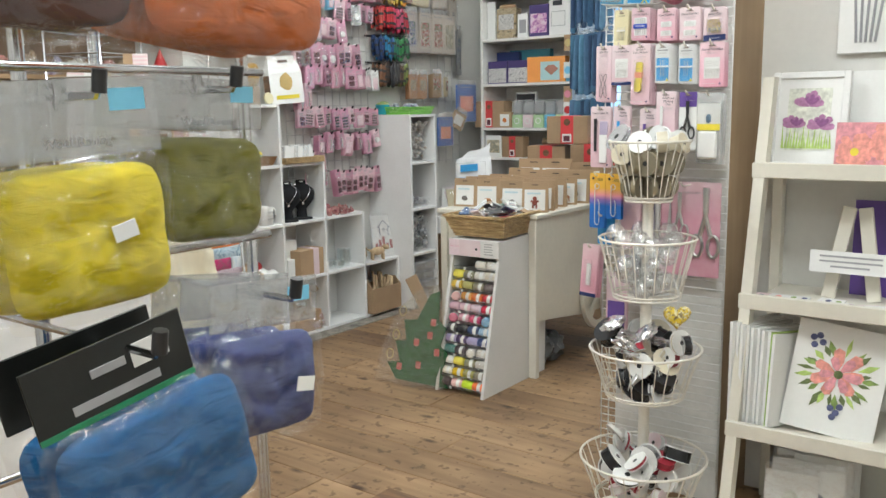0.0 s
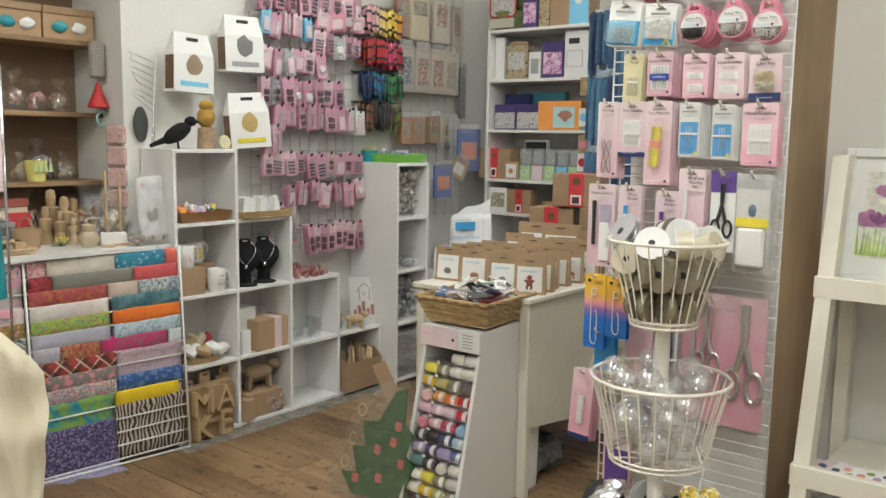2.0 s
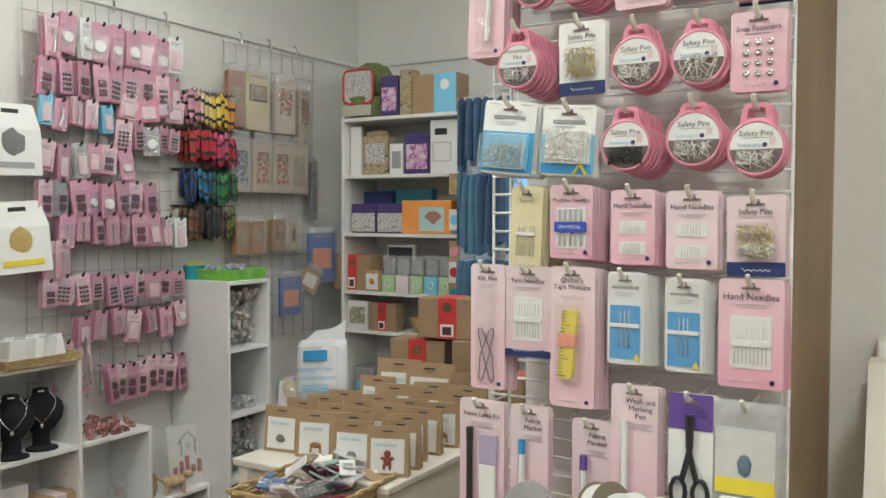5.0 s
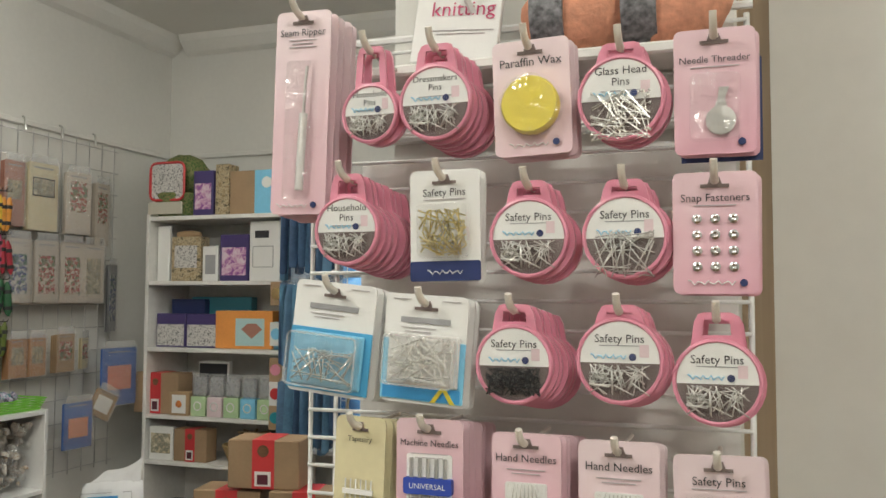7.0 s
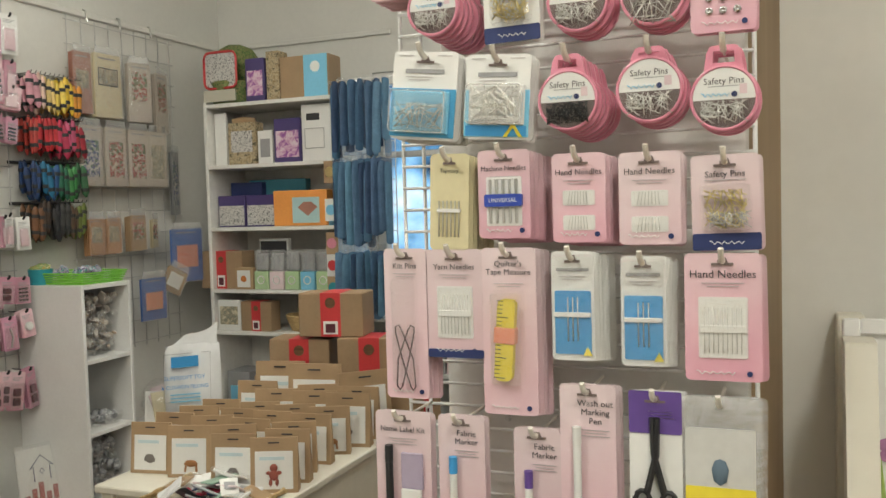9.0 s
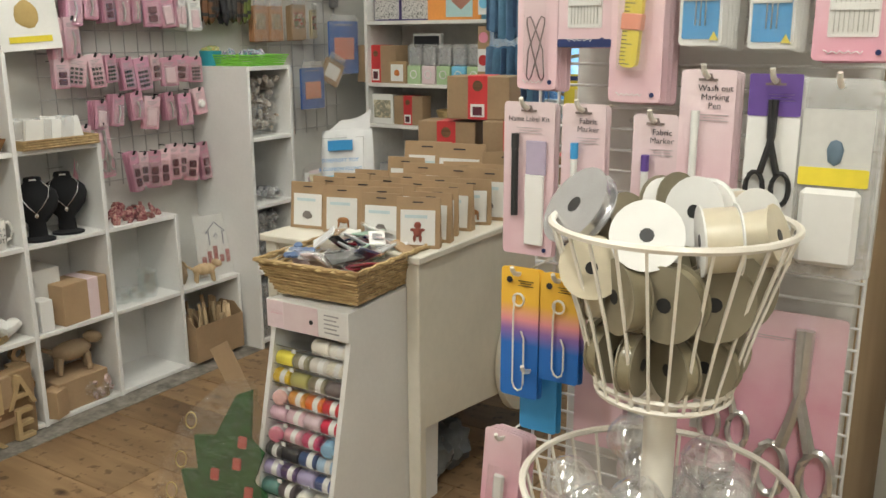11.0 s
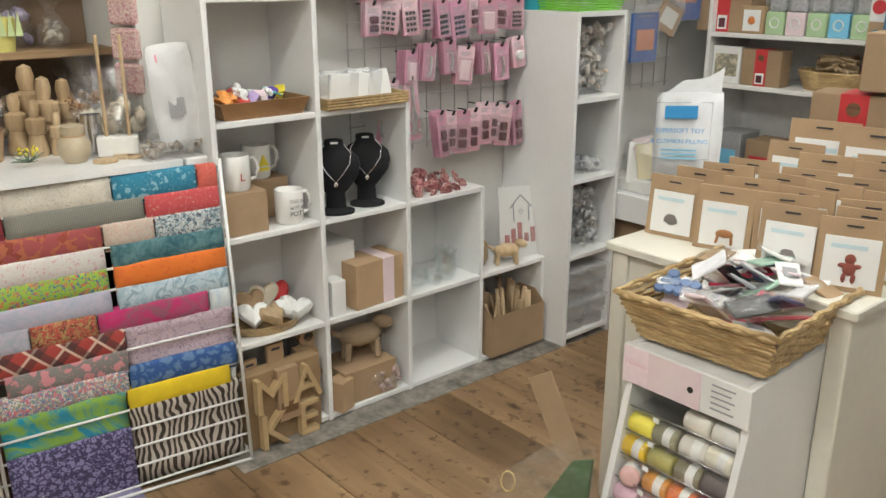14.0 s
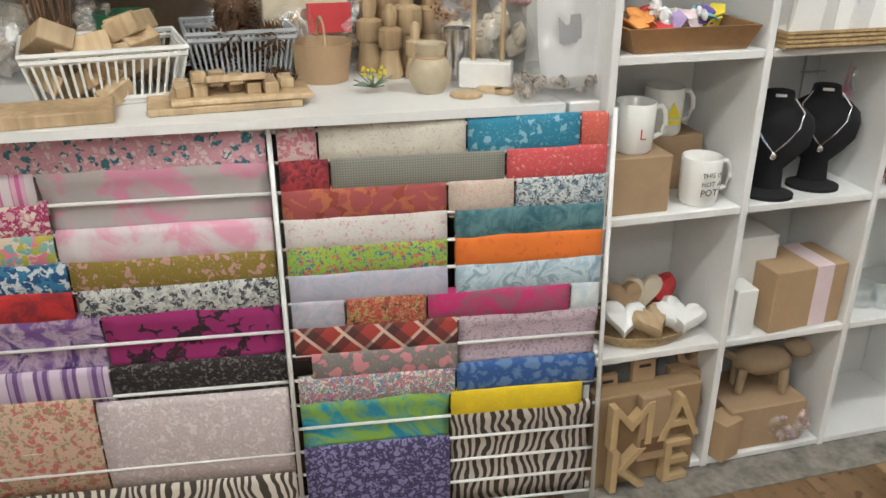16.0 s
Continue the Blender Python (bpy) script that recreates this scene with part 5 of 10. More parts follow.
for r, (z, cols) in enumerate(THREAD_ROWS):
    ms = [mat("thread_%d_%d" % (r, i), c, 0.45, var=0.2, scale=40, bmp=0.5, bscale=400, rand=0.15) for i, c in enumerate(cols)]
    meshes = []
    for m_ in ms:
        me = SKEIN.copy()
        me.materials.append(m_)
        meshes.append(me)
    for i in range(12):
        for d in range(3):
            th = thing("thread_skein", "skein of coloured embroidery thread with black bands", "thread", pose(X0 + 0.05 + 0.035 * d, 4.21 + 0.0225 * i + rnd.uniform(-0.004, 0.004), z + rnd.uniform(-0.026, 0.014), 0, rnd.uniform(-9, 9), 90 + rnd.uniform(-30, 30)), "embroidery thread skeins")
            part("strand", meshes[i * len(ms) // 12], ms[0], th)
            for dz in (-0.036, -0.098):
                part("paper_band", SKBAND, BLACK, th, "", pose(0, 0, dz))
tr = thing("thread_rack", "black wire rack of thread hooks on the wall", "display rack")
for z, _ in THREAD_ROWS:
    for i in range(12):
        part("hook", tube(bmesh.new(), [(X0 + 0.002, 4.21 + 0.0225 * i, z + 0.004), (X0 + 0.13, 4.21 + 0.0225 * i, z + 0.004), (X0 + 0.135, 4.21 + 0.0225 * i, z + 0.014)], 0.0018, 5), BLACK, tr)
    part("rail", Bx((X0 + 0.001, 4.195, z - 0.002), (X0 + 0.008, 4.475, z + 0.010)), BLACK, tr)

# second grid with cross-stitch kits near the corner
kg = thing("wall_grid", "grey wire grid with kit packs near the corner", "display rack")
for k in range(9):
    part("wire", tube(bmesh.new(), [(X0 + 0.025, 4.50 + 0.08 * k, 0.85), (X0 + 0.025, 4.50 + 0.08 * k, 2.29)], 0.0022, 5), GRIDWIRE, kg)
for k in range(15):
    part("wire", tube(bmesh.new(), [(X0 + 0.03, 4.48, 0.87 + 0.1 * k), (X0 + 0.03, 5.16, 0.87 + 0.1 * k)], 0.0022, 5), GRIDWIRE, kg)
for y in (4.62, 4.82, 5.02):
    part("hanger", tube(bmesh.new(), [(X0 + 0.006, y, 2.335), (X0 + 0.02, y, 2.33), (X0 + 0.025, y, 2.28)], 0.005, 6), STEEL, kg)


def picture_mat(name, base, spots, scale, kind="blotch"):
    return fabric(name, base, spots, kind, scale)


ROSE = picture_mat("rose_print", (0.66, 0.60, 0.50), [(0.10, 0.16, 0.07), (0.42, 0.06, 0.06)], 38, "floral")
BLUEFL = picture_mat("blue_flower_print", (0.62, 0.60, 0.56), [(0.08, 0.16, 0.10), (0.06, 0.08, 0.24)], 38, "floral")
SEPIA = picture_mat("sepia_print", (0.55, 0.46, 0.32), [(0.2, 0.2, 0.16), (0.62, 0.55, 0.4)], 60)
ROSYM = mat("dusty_red_card", (0.42, 0.20, 0.15), 0.6)
SAND = mat("sand_card", (0.70, 0.62, 0.42), 0.6)


def kit(y, z, w, h, base, picture, label, pz=0.5, ph=0.5, out=0.10, n=3, turn=0.0, tilt=0.0, frame_=None):
    th = thing("craft_kit", label, "craft kit", pose(X0 + out, y, z, 0, 0, 90) @ pose(0, 0, 0, 0, tilt, turn), "kits on the wall")
    for i in range(n):
        part("card", gcard(w, h, base), base, th, "", pose(0.002 * i, 0.012 * i, -0.002 * i))
    part("picture", Bx((-w * 0.34, -0.0025, -h * (pz + ph / 2)), (w * 0.34, -0.0005, -h * (pz - ph / 2))), picture, th)
    if frame_:
        bm = bmesh.new()
        tube(bm, [(-w * 0.36, -0.002, -h * (pz + ph / 2)), (w * 0.36, -0.002, -h * (pz + ph / 2)), (w * 0.36, -0.002, -h * (pz - ph / 2)), (-w * 0.36, -0.002, -h * (pz - ph / 2))], 0.003, 4, True)
        part("border", bm, frame_, th)
    part("sleeve", Bx((-w / 2 - 0.003, -0.006, -h - 0.004), (w / 2 + 0.003, -0.004, 0.012)), FILM, th, "clear sleeve")
    part("hanging_strip", Bx((-w * 0.44, -0.004, 0.0), (w * 0.44, -0.002, 0.03)), FILMHAZE, th, "hazy clear hanging strip")
    part("print_line", Bx((-w * 0.34, -0.0022, -h * 0.085), (w * 0.30, -0.0006, -h * 0.06)), PAPERGREY, th)
    return th


kit(4.50, 2.13, 0.10, 0.25, ROSYM, SEPIA, "dusty red hanging embroidery kit", 0.45, 0.3)
kit(4.645, 2.14, 0.155, 0.27, SAND, SEPIA, "sand coloured kit with small landscape picture", 0.36, 0.26, frame_=INK)
STONE = mat("stone_card", (0.56, 0.50, 0.43), 0.6, var=0.12, rand=0.1)
kit(4.84, 2.13, 0.12, 0.26, STONE, ROSE, "grey cross-stitch kit with rose picture", 0.4, 0.5, turn=-10)
kit(4.985, 2.10, 0.12, 0.27, STONE, ROSE, "grey cross-stitch kit in clear sleeve", 0.4, 0.5, turn=14)
for y, pm, c in ((4.53, BLUEFL, STONE), (4.675, ROSE, STONE), (4.815, ROSE, STONE), (4.94, SEPIA, STONE)):
    kit(y, 1.83, 0.125, 0.25, c, pm, "clear-sleeved cross-stitch kit with flower picture", 0.55, 0.62, n=4)
kit(5.12, 1.75, 0.10, 0.30, PAPERGREY, BLUEFL, "narrow grey kit hanging by the corner", 0.5, 0.7, 0.05, 2, 20)
TANC = mat("tan_card", (0.5, 0.27, 0.14), 0.6)
kit(4.54, 1.44, 0.085, 0.15, TANC, SEPIA, "tan mini cross-stitch kit", 0.45, 0.45, n=4)
kit(4.64, 1.44, 0.085, 0.15, TANC, SEPIA, "tan mini cross-stitch kit", 0.45, 0.45, n=4)
kit(4.79, 1.45, 0.10, 0.155, KRAFT, ROSE, "small kraft cross-stitch kit with red picture", 0.45, 0.5, n=4)
kit(4.90, 1.43, 0.07, 0.13, SAND, ROSE, "small sand coloured kit", 0.45, 0.5, n=2, turn=20)
INDIGO = mat("cornflower_felt", (0.09, 0.19, 0.50), 0.9, bmp=0.4, bscale=250)
kit(5.06, 1.38, 0.19, 0.25, INDIGO, mat("coral_square", (0.75, 0.33, 0.25), 0.7), "blue felt picture kit with coral square", 0.52, 0.42, 0.15, 2, -8)
kit(4.84, 1.165, 0.15, 0.19, INDIGO, mat("coral_square_b", (0.78, 0.36, 0.24), 0.7), "smaller blue kit with coral square", 0.55, 0.42, 0.13, 2, -4)
kit(4.995, 1.19, 0.11, 0.11, KRAFT, PAPER, "tilted kraft kit with white label", 0.5, 0.6, 0.15, 2, -15, 28)

# trays on the narrow bookcase
th = thing("plastic_tray", "lime green slatted plastic tray of ribbons", "tray", pose(-3.27, 4.34, 1.191))
bm = bmesh.new()
for k in range(5):
    s = 1 + 0.03 * k
    tube(bm, [(-0.11 * s, -0.105 * s, 0.006 + 0.009 * k), (0.12 * s, -0.105 * s, 0.006 + 0.009 * k), (0.12 * s, 0.105 * s, 0.006 + 0.009 * k), (-0.11 * s, 0.105 * s, 0.006 + 0.009 * k)], 0.0035, 5, True)
box(bm, (-0.11, -0.105, 0), (0.12, 0.105, 0.004))
part("shell", bm, GREEN, th)
bm = bmesh.new()
for k in range(26):
    blob(bm, scaled(rnd.uniform(-0.08, 0.09), rnd.uniform(-0.08, 0.08), 0.035 + rnd.random() * 0.02, 0.02, 0.012, 0.01, rnd.random() * 90, rnd.random() * 90, rnd.random() * 180), 1, 0.3, 3, k)
tagged(part("ribbon_heap", bm, fabric("mixed_ribbon", (0.12, 0.10, 0.22), [(0.55, 0.5, 0.6), (0.08, 0.3, 0.3)], "blotch", 120), th), kind="stuff")
th = thing("plastic_tub", "teal plastic tub of small trims", "tub", pose(-3.37, 4.245, 1.191))
part("shell", lathe(bmesh.new(), [(0.04, 0), (0.046, 0.06), (0.043, 0.06), (0.038, 0.006)], 18), TEAL, th)
part("trim_heap", blob(bmesh.new(), scaled(0, 0, 0.06, 0.038, 0.038, 0.022), 2, 0.4, 4, 2), fabric("mixed_trims", (0.55, 0.3, 0.1), [(0.1, 0.3, 0.1), (0.6, 0.5, 0.3)], "blotch", 160), th)


def heap(par, n, lo, hi, size, material, seed, name="loose_filling", flat=0.6):
    q, bm = random.Random(seed), bmesh.new()
    for k in range(n):
        c = [q.uniform(a, b) for a, b in zip(lo, hi)]
        s = size * q.uniform(0.6, 1.2)
        blob(bm, scaled(*c, s, s * q.uniform(0.5, 1), s * flat, q.uniform(0, 180), q.uniform(0, 180), q.uniform(0, 180)), 1, 0.35, 2.5, k)
    return tagged(part(name, bm, material, par), kind="stuff")


BEADS = fabric("bagged_beads", (0.20, 0.17, 0.15), [(0.50, 0.46, 0.42), (0.66, 0.63, 0.60), (0.30, 0.2, 0.1)], "blotch", 220)
GREYBITS = fabric("bagged_findings", (0.25, 0.26, 0.28), [(0.55, 0.56, 0.57), (0.1, 0.1, 0.12)], "blotch", 200)
for z, n, m_, zt in ((0.9055, 150, BEADS, 0.23), (0.6255, 34, GREYBITS, 0.04), (0.3455, 130, GREYBITS, 0.22)):
    th = thing("bagged_stock", "small clear bags of beads and findings piled on the shelf", "bags", pose(-3.29, 4.325, z))
    heap(th, n, (-0.02, -0.085, 0.02), (0.125, 0.085, zt), 0.022, m_, n)
    heap(th, n // 3, (0.10, -0.085, 0.012), (0.135, 0.085, zt), 0.024, FILM, n + 1, "bag")
for i in range(4):
    for j in range(2):
        th = thing("lidded_tub", "clear plastic tub with lid, stacked", "tub", pose(-3.20 + 0.012 * (i % 2), 4.27 + 0.11 * j, 0.0405 + 0.062 * i, 0, 0, rnd.uniform(-6, 6)), "stacked clear tubs")
        part("tub", box(bmesh.new(), (-0.07, -0.048, 0), (0.07, 0.048, 0.05), 0.008), FILMHAZE, th)
        part("lid", box(bmesh.new(), (-0.075, -0.052, 0.0505), (0.075, 0.052, 0.0585), 0.003), FILMHAZE, th)


# ---- contents of the cube shelves ----
FX = -3.22


def lvl(k):
    return 0.0205 + 0.31 * k


def cy_(c, f=0.5):
    return CY[c] + (CY[c + 1] - CY[c] - 0.016) * f


def carton(name, label, cat, m, sx, sy, sz, material, extra=None):
    th = thing(name, label, cat, m)
    part("box", box(bmesh.new(), (-sx / 2, -sy / 2, 0), (sx / 2, sy / 2, sz), 0.002), material, th)
    return th


def wooden_tray(label, m, lx, ly, h, material):
    th = thing("wooden_tray", label, "tray", m)
    bm = bmesh.new()
    pts = []
    a = [bm.verts.new((sx * lx / 2 * s, sy * ly / 2 * s, z)) for s, z in ((0.86, 0), (1.0, h)) for sx, sy in ((-1, -1), (1, -1), (1, 1), (-1, 1))]
    b = [bm.verts.new((sx * (lx / 2 - 0.008) * s, sy * (ly / 2 - 0.008) * s, z)) for s, z in ((0.86, 0.006), (1.0, h)) for sx, sy in ((-1, -1), (1, -1), (1, 1), (-1, 1))]
    for i in range(4):
        j = (i + 1) % 4
        bm.faces.new((a[i], a[j], a[4 + j], a[4 + i]))
        bm.faces.new((b[j], b[i], b[4 + i], b[4 + j]))
        bm.faces.new((a[4 + i], a[4 + j], b[4 + j], b[4 + i]))
    bm.faces.new(a[:4][::-1])
    bm.faces.new(b[:4])
    part("tray", bm, material, th)
    return th


REDFELT = fabric("mixed_felt_hearts", (0.62, 0.10, 0.06), [(0.75, 0.62, 0.6), (0.5, 0.3, 0.55), (0.7, 0.4, 0.05)], "blotch", 110)
th = wooden_tray("brown wooden tray of bright felt flower shapes", pose(FX - 0.10, cy_(0), lvl(3), 0, 0, 0), 0.2, 0.265, 0.045, mat("tray_brown", (0.26, 0.14, 0.06), 0.45, var=0.25, scale=14))
for k, (fm, y) in enumerate(((ORANGE, -0.09), (RED, -0.06), (ORANGE, -0.075), (mat("lilac_felt", (.45, .34, .58), 0.9), -0.01), (mat("violet_felt", (.16, .10, .42), 0.9), 0.06), (YELLOW, 0.085), (mat("aqua_felt_b", (.15, .5, .5), 0.9), 0.075), (PINKPALE, 0.02))):
    for j in range(3):
        part("felt_star", lathe(bmesh.new(), [(0.022, 0), (0.022, 0.003), (0.006, 0.009), (0, 0.009)], 5), fm, th, "", pose(rnd.uniform(-0.04, 0.06), y + rnd.uniform(-0.02, 0.02), 0.03 + 0.008 * j + rnd.uniform(0, 0.012), rnd.uniform(-45, 45), rnd.uniform(-45, 45), rnd.uniform(0, 90)))
heap(th, 14, (-0.02, -0.05, 0.045), (0.06, 0.05, 0.07), 0.016, PAPER, 4, "white_felt_heap")


def mug(m, label, mark=None):
    th = thing("mug", label, "mug", m, "printed mugs")
    part("body", lathe(bmesh.new(), [(0.0, 0.004), (0.034, 0.0), (0.039, 0.006), (0.0405, 0.05), (0.0405, 0.094), (0.039, 0.096), (0.037, 0.094), (0.0365, 0.012), (0.0, 0.01)], 28), CERAMIC, th)
    part("handle", tube(bmesh.new(), [(0.038, 0, 0.08), (0.056, 0, 0.082), (0.066, 0, 0.068), (0.067, 0, 0.045), (0.058, 0, 0.027), (0.038, 0, 0.02)], 0.0055, 8), CERAMIC, th)
    return th


carton("cardboard_box", "small brown cardboard box under mugs", "box", pose(FX - 0.065, 3.02, lvl(2)), 0.10, 0.13, 0.115, CARD)
carton("cardboard_box", "small brown cardboard box under mugs", "box", pose(FX - 0.17, 3.15, lvl(2)), 0.09, 0.13, 0.115, CARD)
MFACE = 90
th = mug(pose(FX - 0.065, 3.02, lvl(2) + 0.1155, 0, 0, MFACE), "white mug with small red letter L")
words("L", 0.03, RED, th, pose(0, -0.0412, 0.04, 0, 0, 0))
th = mug(pose(FX - 0.16, 3.135, lvl(2) + 0.1155, 0, 0, MFACE), "white mug with yellow warning triangle")
bm = bmesh.new()
plate(bm, [(-0.017, 0.04), (0.017, 0.04), (0, 0.072)], -0.043, -0.0412)
part("triangle_print", bm, YELLOW, th)
bm = bmesh.new()
plate(bm, [(-0.017, 0.026), (0.017, 0.026), (0.017, 0.035), (-0.017, 0.035)], -0.0425, -0.0412)
part("caption_print", bm, YELLOW, th)
th = mug(pose(FX - 0.05, 3.17, lvl(2), 0, 0, MFACE), "white mug with bold black lettering")
for k, s in enumerate(("THIS IS", "NOT A", "POT!")):
    words(s, 0.017 if k < 2 else 0.02, INK, th, pose(0, -0.0425, 0.068 - 0.018 * k), width=0.042)


def heart_bm(s, d):
    pts = [(s * 0.062 * 16 * math.sin(t) ** 3 / 16 * 8, s * 0.5 * (13 * math.cos(t) - 5 * math.cos(2 * t) - 2 * math.cos(3 * t) - math.cos(4 * t)) / 16) for t in (2 * math.pi * k / 28 for k in range(28))]
    bm = bmesh.new()
    c0, c1 = bm.verts.new((0, -d, 0)), bm.verts.new((0, d, 0))
    ring = [bm.verts.new((x, 0, z)) for x, z in pts]
    a = [bm.verts.new((x * 0.8, -d * 0.75, z * 0.8)) for x, z in pts]
    b = [bm.verts.new((x * 0.8, d * 0.75, z * 0.8)) for x, z in pts]
    n = len(pts)
    for i in range(n):
        j = (i + 1) % n
        for f in ((ring[i], ring[j], a[j], a[i]), (a[i], a[j], c0), (ring[j], ring[i], b[i], b[j]), (b[j], b[i], c1)):
            bm.faces.new(f).smooth = True
    return bm


th = thing("round_tray", "shallow wooden bowl of stuffed fabric hearts", "bowl", pose(FX - 0.095, cy_(0), lvl(1)))
part("bowl", lathe(bmesh.new(), [(0.0, 0.0), (0.10, 0.0), (0.12, 0.03), (0.116, 0.03), (0.098, 0.006), (0.0, 0.005)], 30, None, 0.78, 1.05), WICKER, th)
HM = [PAPER, PALEWOOD, PAPER, KRAFT, mat("oatmeal_linen", (0.60, 0.53, 0.42), 0.9, bmp=0.5, bscale=300), RED, PAPER]
for k, (x, y, z, rx, rz) in enumerate(((0.03, -0.05, 0.055, -40, 70), (0.05, 0.0, 0.05, -60, 100), (0.03, 0.055, 0.05, -50, 120), (-0.02, -0.03, 0.075, -20, 90), (-0.03, 0.02, 0.08, -15, 80), (-0.04, 0.07, 0.07, -10, 110), (0.045, 0.085, 0.045, -70, 60))):
    part("stuffed_heart", heart_bm(0.095, 0.02), HM[k], th, "", pose(x, y, z, rx, 0, rz))

# kraft letters
th = thing("letter_pack", "open kraft boxes of large cardboard letters", "craft letters", pose(FX + 0.025, 3.09, 0.003, 0, 0, 92))
part("box", box(bmesh.new(), (-0.125, 0.02, 0), (0.125, 0.07, 0.235), 0.003), mat("brown_letter_box", (0.31, 0.205, 0.11), 0.8, var=0.1), th)
for s, x, z in (("M", -0.055, 0.165), ("A", 0.062, 0.165), ("K", -0.055, 0.05), ("E", 0.062, 0.05)):
    key = words(s, 0.155, mat("pale_kraft", (0.47, 0.335, 0.175), 0.8, var=0.08), th, pose(x, -0.008, z), "kraft_letter")
    md = key.modifiers.new("thick", "SOLIDIFY")
    md.thickness, md.offset = 0.16, -1.0
part("label_band", Bx((-0.035, -0.004, 0.07), (0.035, 0.0195, 0.235), 0.002), CARD, th, "brown paper label")
part("label_print", Bx((-0.028, -0.006, 0.095), (0.028, -0.0042, 0.13)), DARKWOOD, th)
th = thing("letter_pack", "stack of loose kraft letters behind the box", "craft letters", pose(FX - 0.01, 3.20, 0.022, 0, 0, 88))
for k in range(3):
    o = words("PD8"[k], 0.16, KRAFT, th, pose(0.01 * k, 0.02 + 0.02 * k, 0.11 + 0.05 * k), "kraft_letter")
    md = o.modifiers.new("thick", "SOLIDIFY")
    md.thickness, md.offset = 0.15, -1.0
for x, z, w_ in ((-0.085, 0.235, 0.05), (0.0, 0.262, 0.055)):
    th2 = thing("letter_box_flap", "kraft hang tab of a boxed cardboard letter", "craft letters", pose(FX - 0.004, 3.09 + x, z, -3, 0, 92))
    part("tab", box(bmesh.new(), (-w_ / 2, 0.03, -0.06), (w_ / 2, 0.045, 0.03), 0.002), KRAFT, th2)
    part("hang_slot", Bx((-w_ * 0.25, 0.0285, 0.012), (w_ * 0.25, 0.0297, 0.019)), INK, th2)

# column 2: necklace busts, boxes, animals
th = thing("woven_tray", "shallow woven tray of white packs on the shelf top", "tray", pose(FX - 0.1, cy_(1), lvl(3)))
bm = bmesh.new()
for k in range(4):
    tube(bm, [(-0.10, -0.135, 0.005 + 0.008 * k), (0.115, -0.135, 0.005 + 0.008 * k), (0.115, 0.145, 0.005 + 0.008 * k), (-0.10, 0.145, 0.005 + 0.008 * k)], 0.0045, 5, True)
box(bm, (-0.1, -0.135, 0), (0.115, 0.145, 0.003))
part("tray", bm, WICKER, th)
for k in range(16):
    part("packet", box(bmesh.new(), (-0.035, -0.0035, 0), (0.035, 0.0035, 0.085), 0.001), PAPER if k % 3 else FILMHAZE, th, "", pose(0.045 - 0.07 * (k % 2), -0.115 + 0.0155 * k, 0.006, rnd.uniform(-18, 8), rnd.uniform(-8, 8), 90 + rnd.uniform(-12, 12)))


def bust(m, s):
    th = thing("necklace_bust", "black velvet necklace bust with silver chain", "jewellery stand", m, "necklace busts")
    bm, n, rings = bmesh.new(), 24, []
    for z, a, d, yc in ((0.0, 0.046, 0.04, -0.012), (0.007, 0.046, 0.04, -0.012), (0.011, 0.026, 0.016, 0.004), (0.05, 0.024, 0.014, 0.006), (0.072, 0.040, 0.016, 0.0), (0.10, 0.058, 0.021, -0.004), (0.13, 0.064, 0.024, 0.0), (0.152, 0.060, 0.024, 0.006), (0.168, 0.044, 0.022, 0.012), (0.178, 0.027, 0.019, 0.015), (0.198, 0.023, 0.017, 0.017), (0.2, 0.018, 0.012, 0.017)):
        rings.append([bm.verts.new((a * math.cos(2 * math.pi * k / n), yc + d * math.sin(2 * math.pi * k / n), z)) for k in range(n)])
    for A, B in zip(rings, rings[1:]):
        for k in range(n):
            bm.faces.new((A[k], A[(k + 1) % n], B[(k + 1) % n], B[k])).smooth = True
    bm.faces.new(rings[-1])
    bm.faces.new(rings[0][::-1])
    part("bust", bm, VELVET, th)
    part("neck_label", Bx((-0.009, -0.0035, 0.190), (0.009, -0.001, 0.195)), PAPER, th)
    bm = bmesh.new()
    tube(bm, [(x, y, z) for x, y, z in ((-0.024, -0.002, 0.188), (-0.040, -0.014, 0.166), (-0.036, -0.024, 0.14), (-0.02, -0.027, 0.112), (0, -0.027, 0.088), (0.02, -0.027, 0.112), (0.036, -0.024, 0.14), (0.040, -0.014, 0.166), (0.024, -0.002, 0.188))], 0.0016, 5)
    part("chain", bm, SILVER, th)
    part("pendant", blob(bmesh.new(), scaled(0, -0.028, 0.082, 0.006, 0.003, 0.008), 1, 0.1), SILVER, th)


for y_, x_ in ((3.335, 0.06), (3.46, 0.08)):
    bust(pose(FX - x_, y_, lvl(2), 0, 0, 60) @ Matrix.Diagonal((1.16, 1.1, 1.06, 1)), 1)
th = carton("gift_box", "kraft box with pink paper band", "box", pose(FX - 0.07, 3.45, lvl(1), 0, 0, 4), 0.12, 0.19, 0.145, KRAFT)
part("band", box(bmesh.new(), (-0.0615, 0.01, -0.0), (0.0615, 0.055, 0.1465), 0.001), PINKPALE, th, "pink paper band")
th = carton("white_box", "plain white box behind the kraft box", "box", pose(FX - 0.15, 3.345, lvl(1)), 0.15, 0.12, 0.20, PAPER)
th = carton("white_box", "small white box at the shelf edge", "box", pose(FX - 0.04, 3.30, lvl(1)), 0.06, 0.05, 0.11, PAPER)
MACHE = mat("paper_mache", (0.34, 0.25, 0.16), 0.85, var=0.15, bmp=0.4)


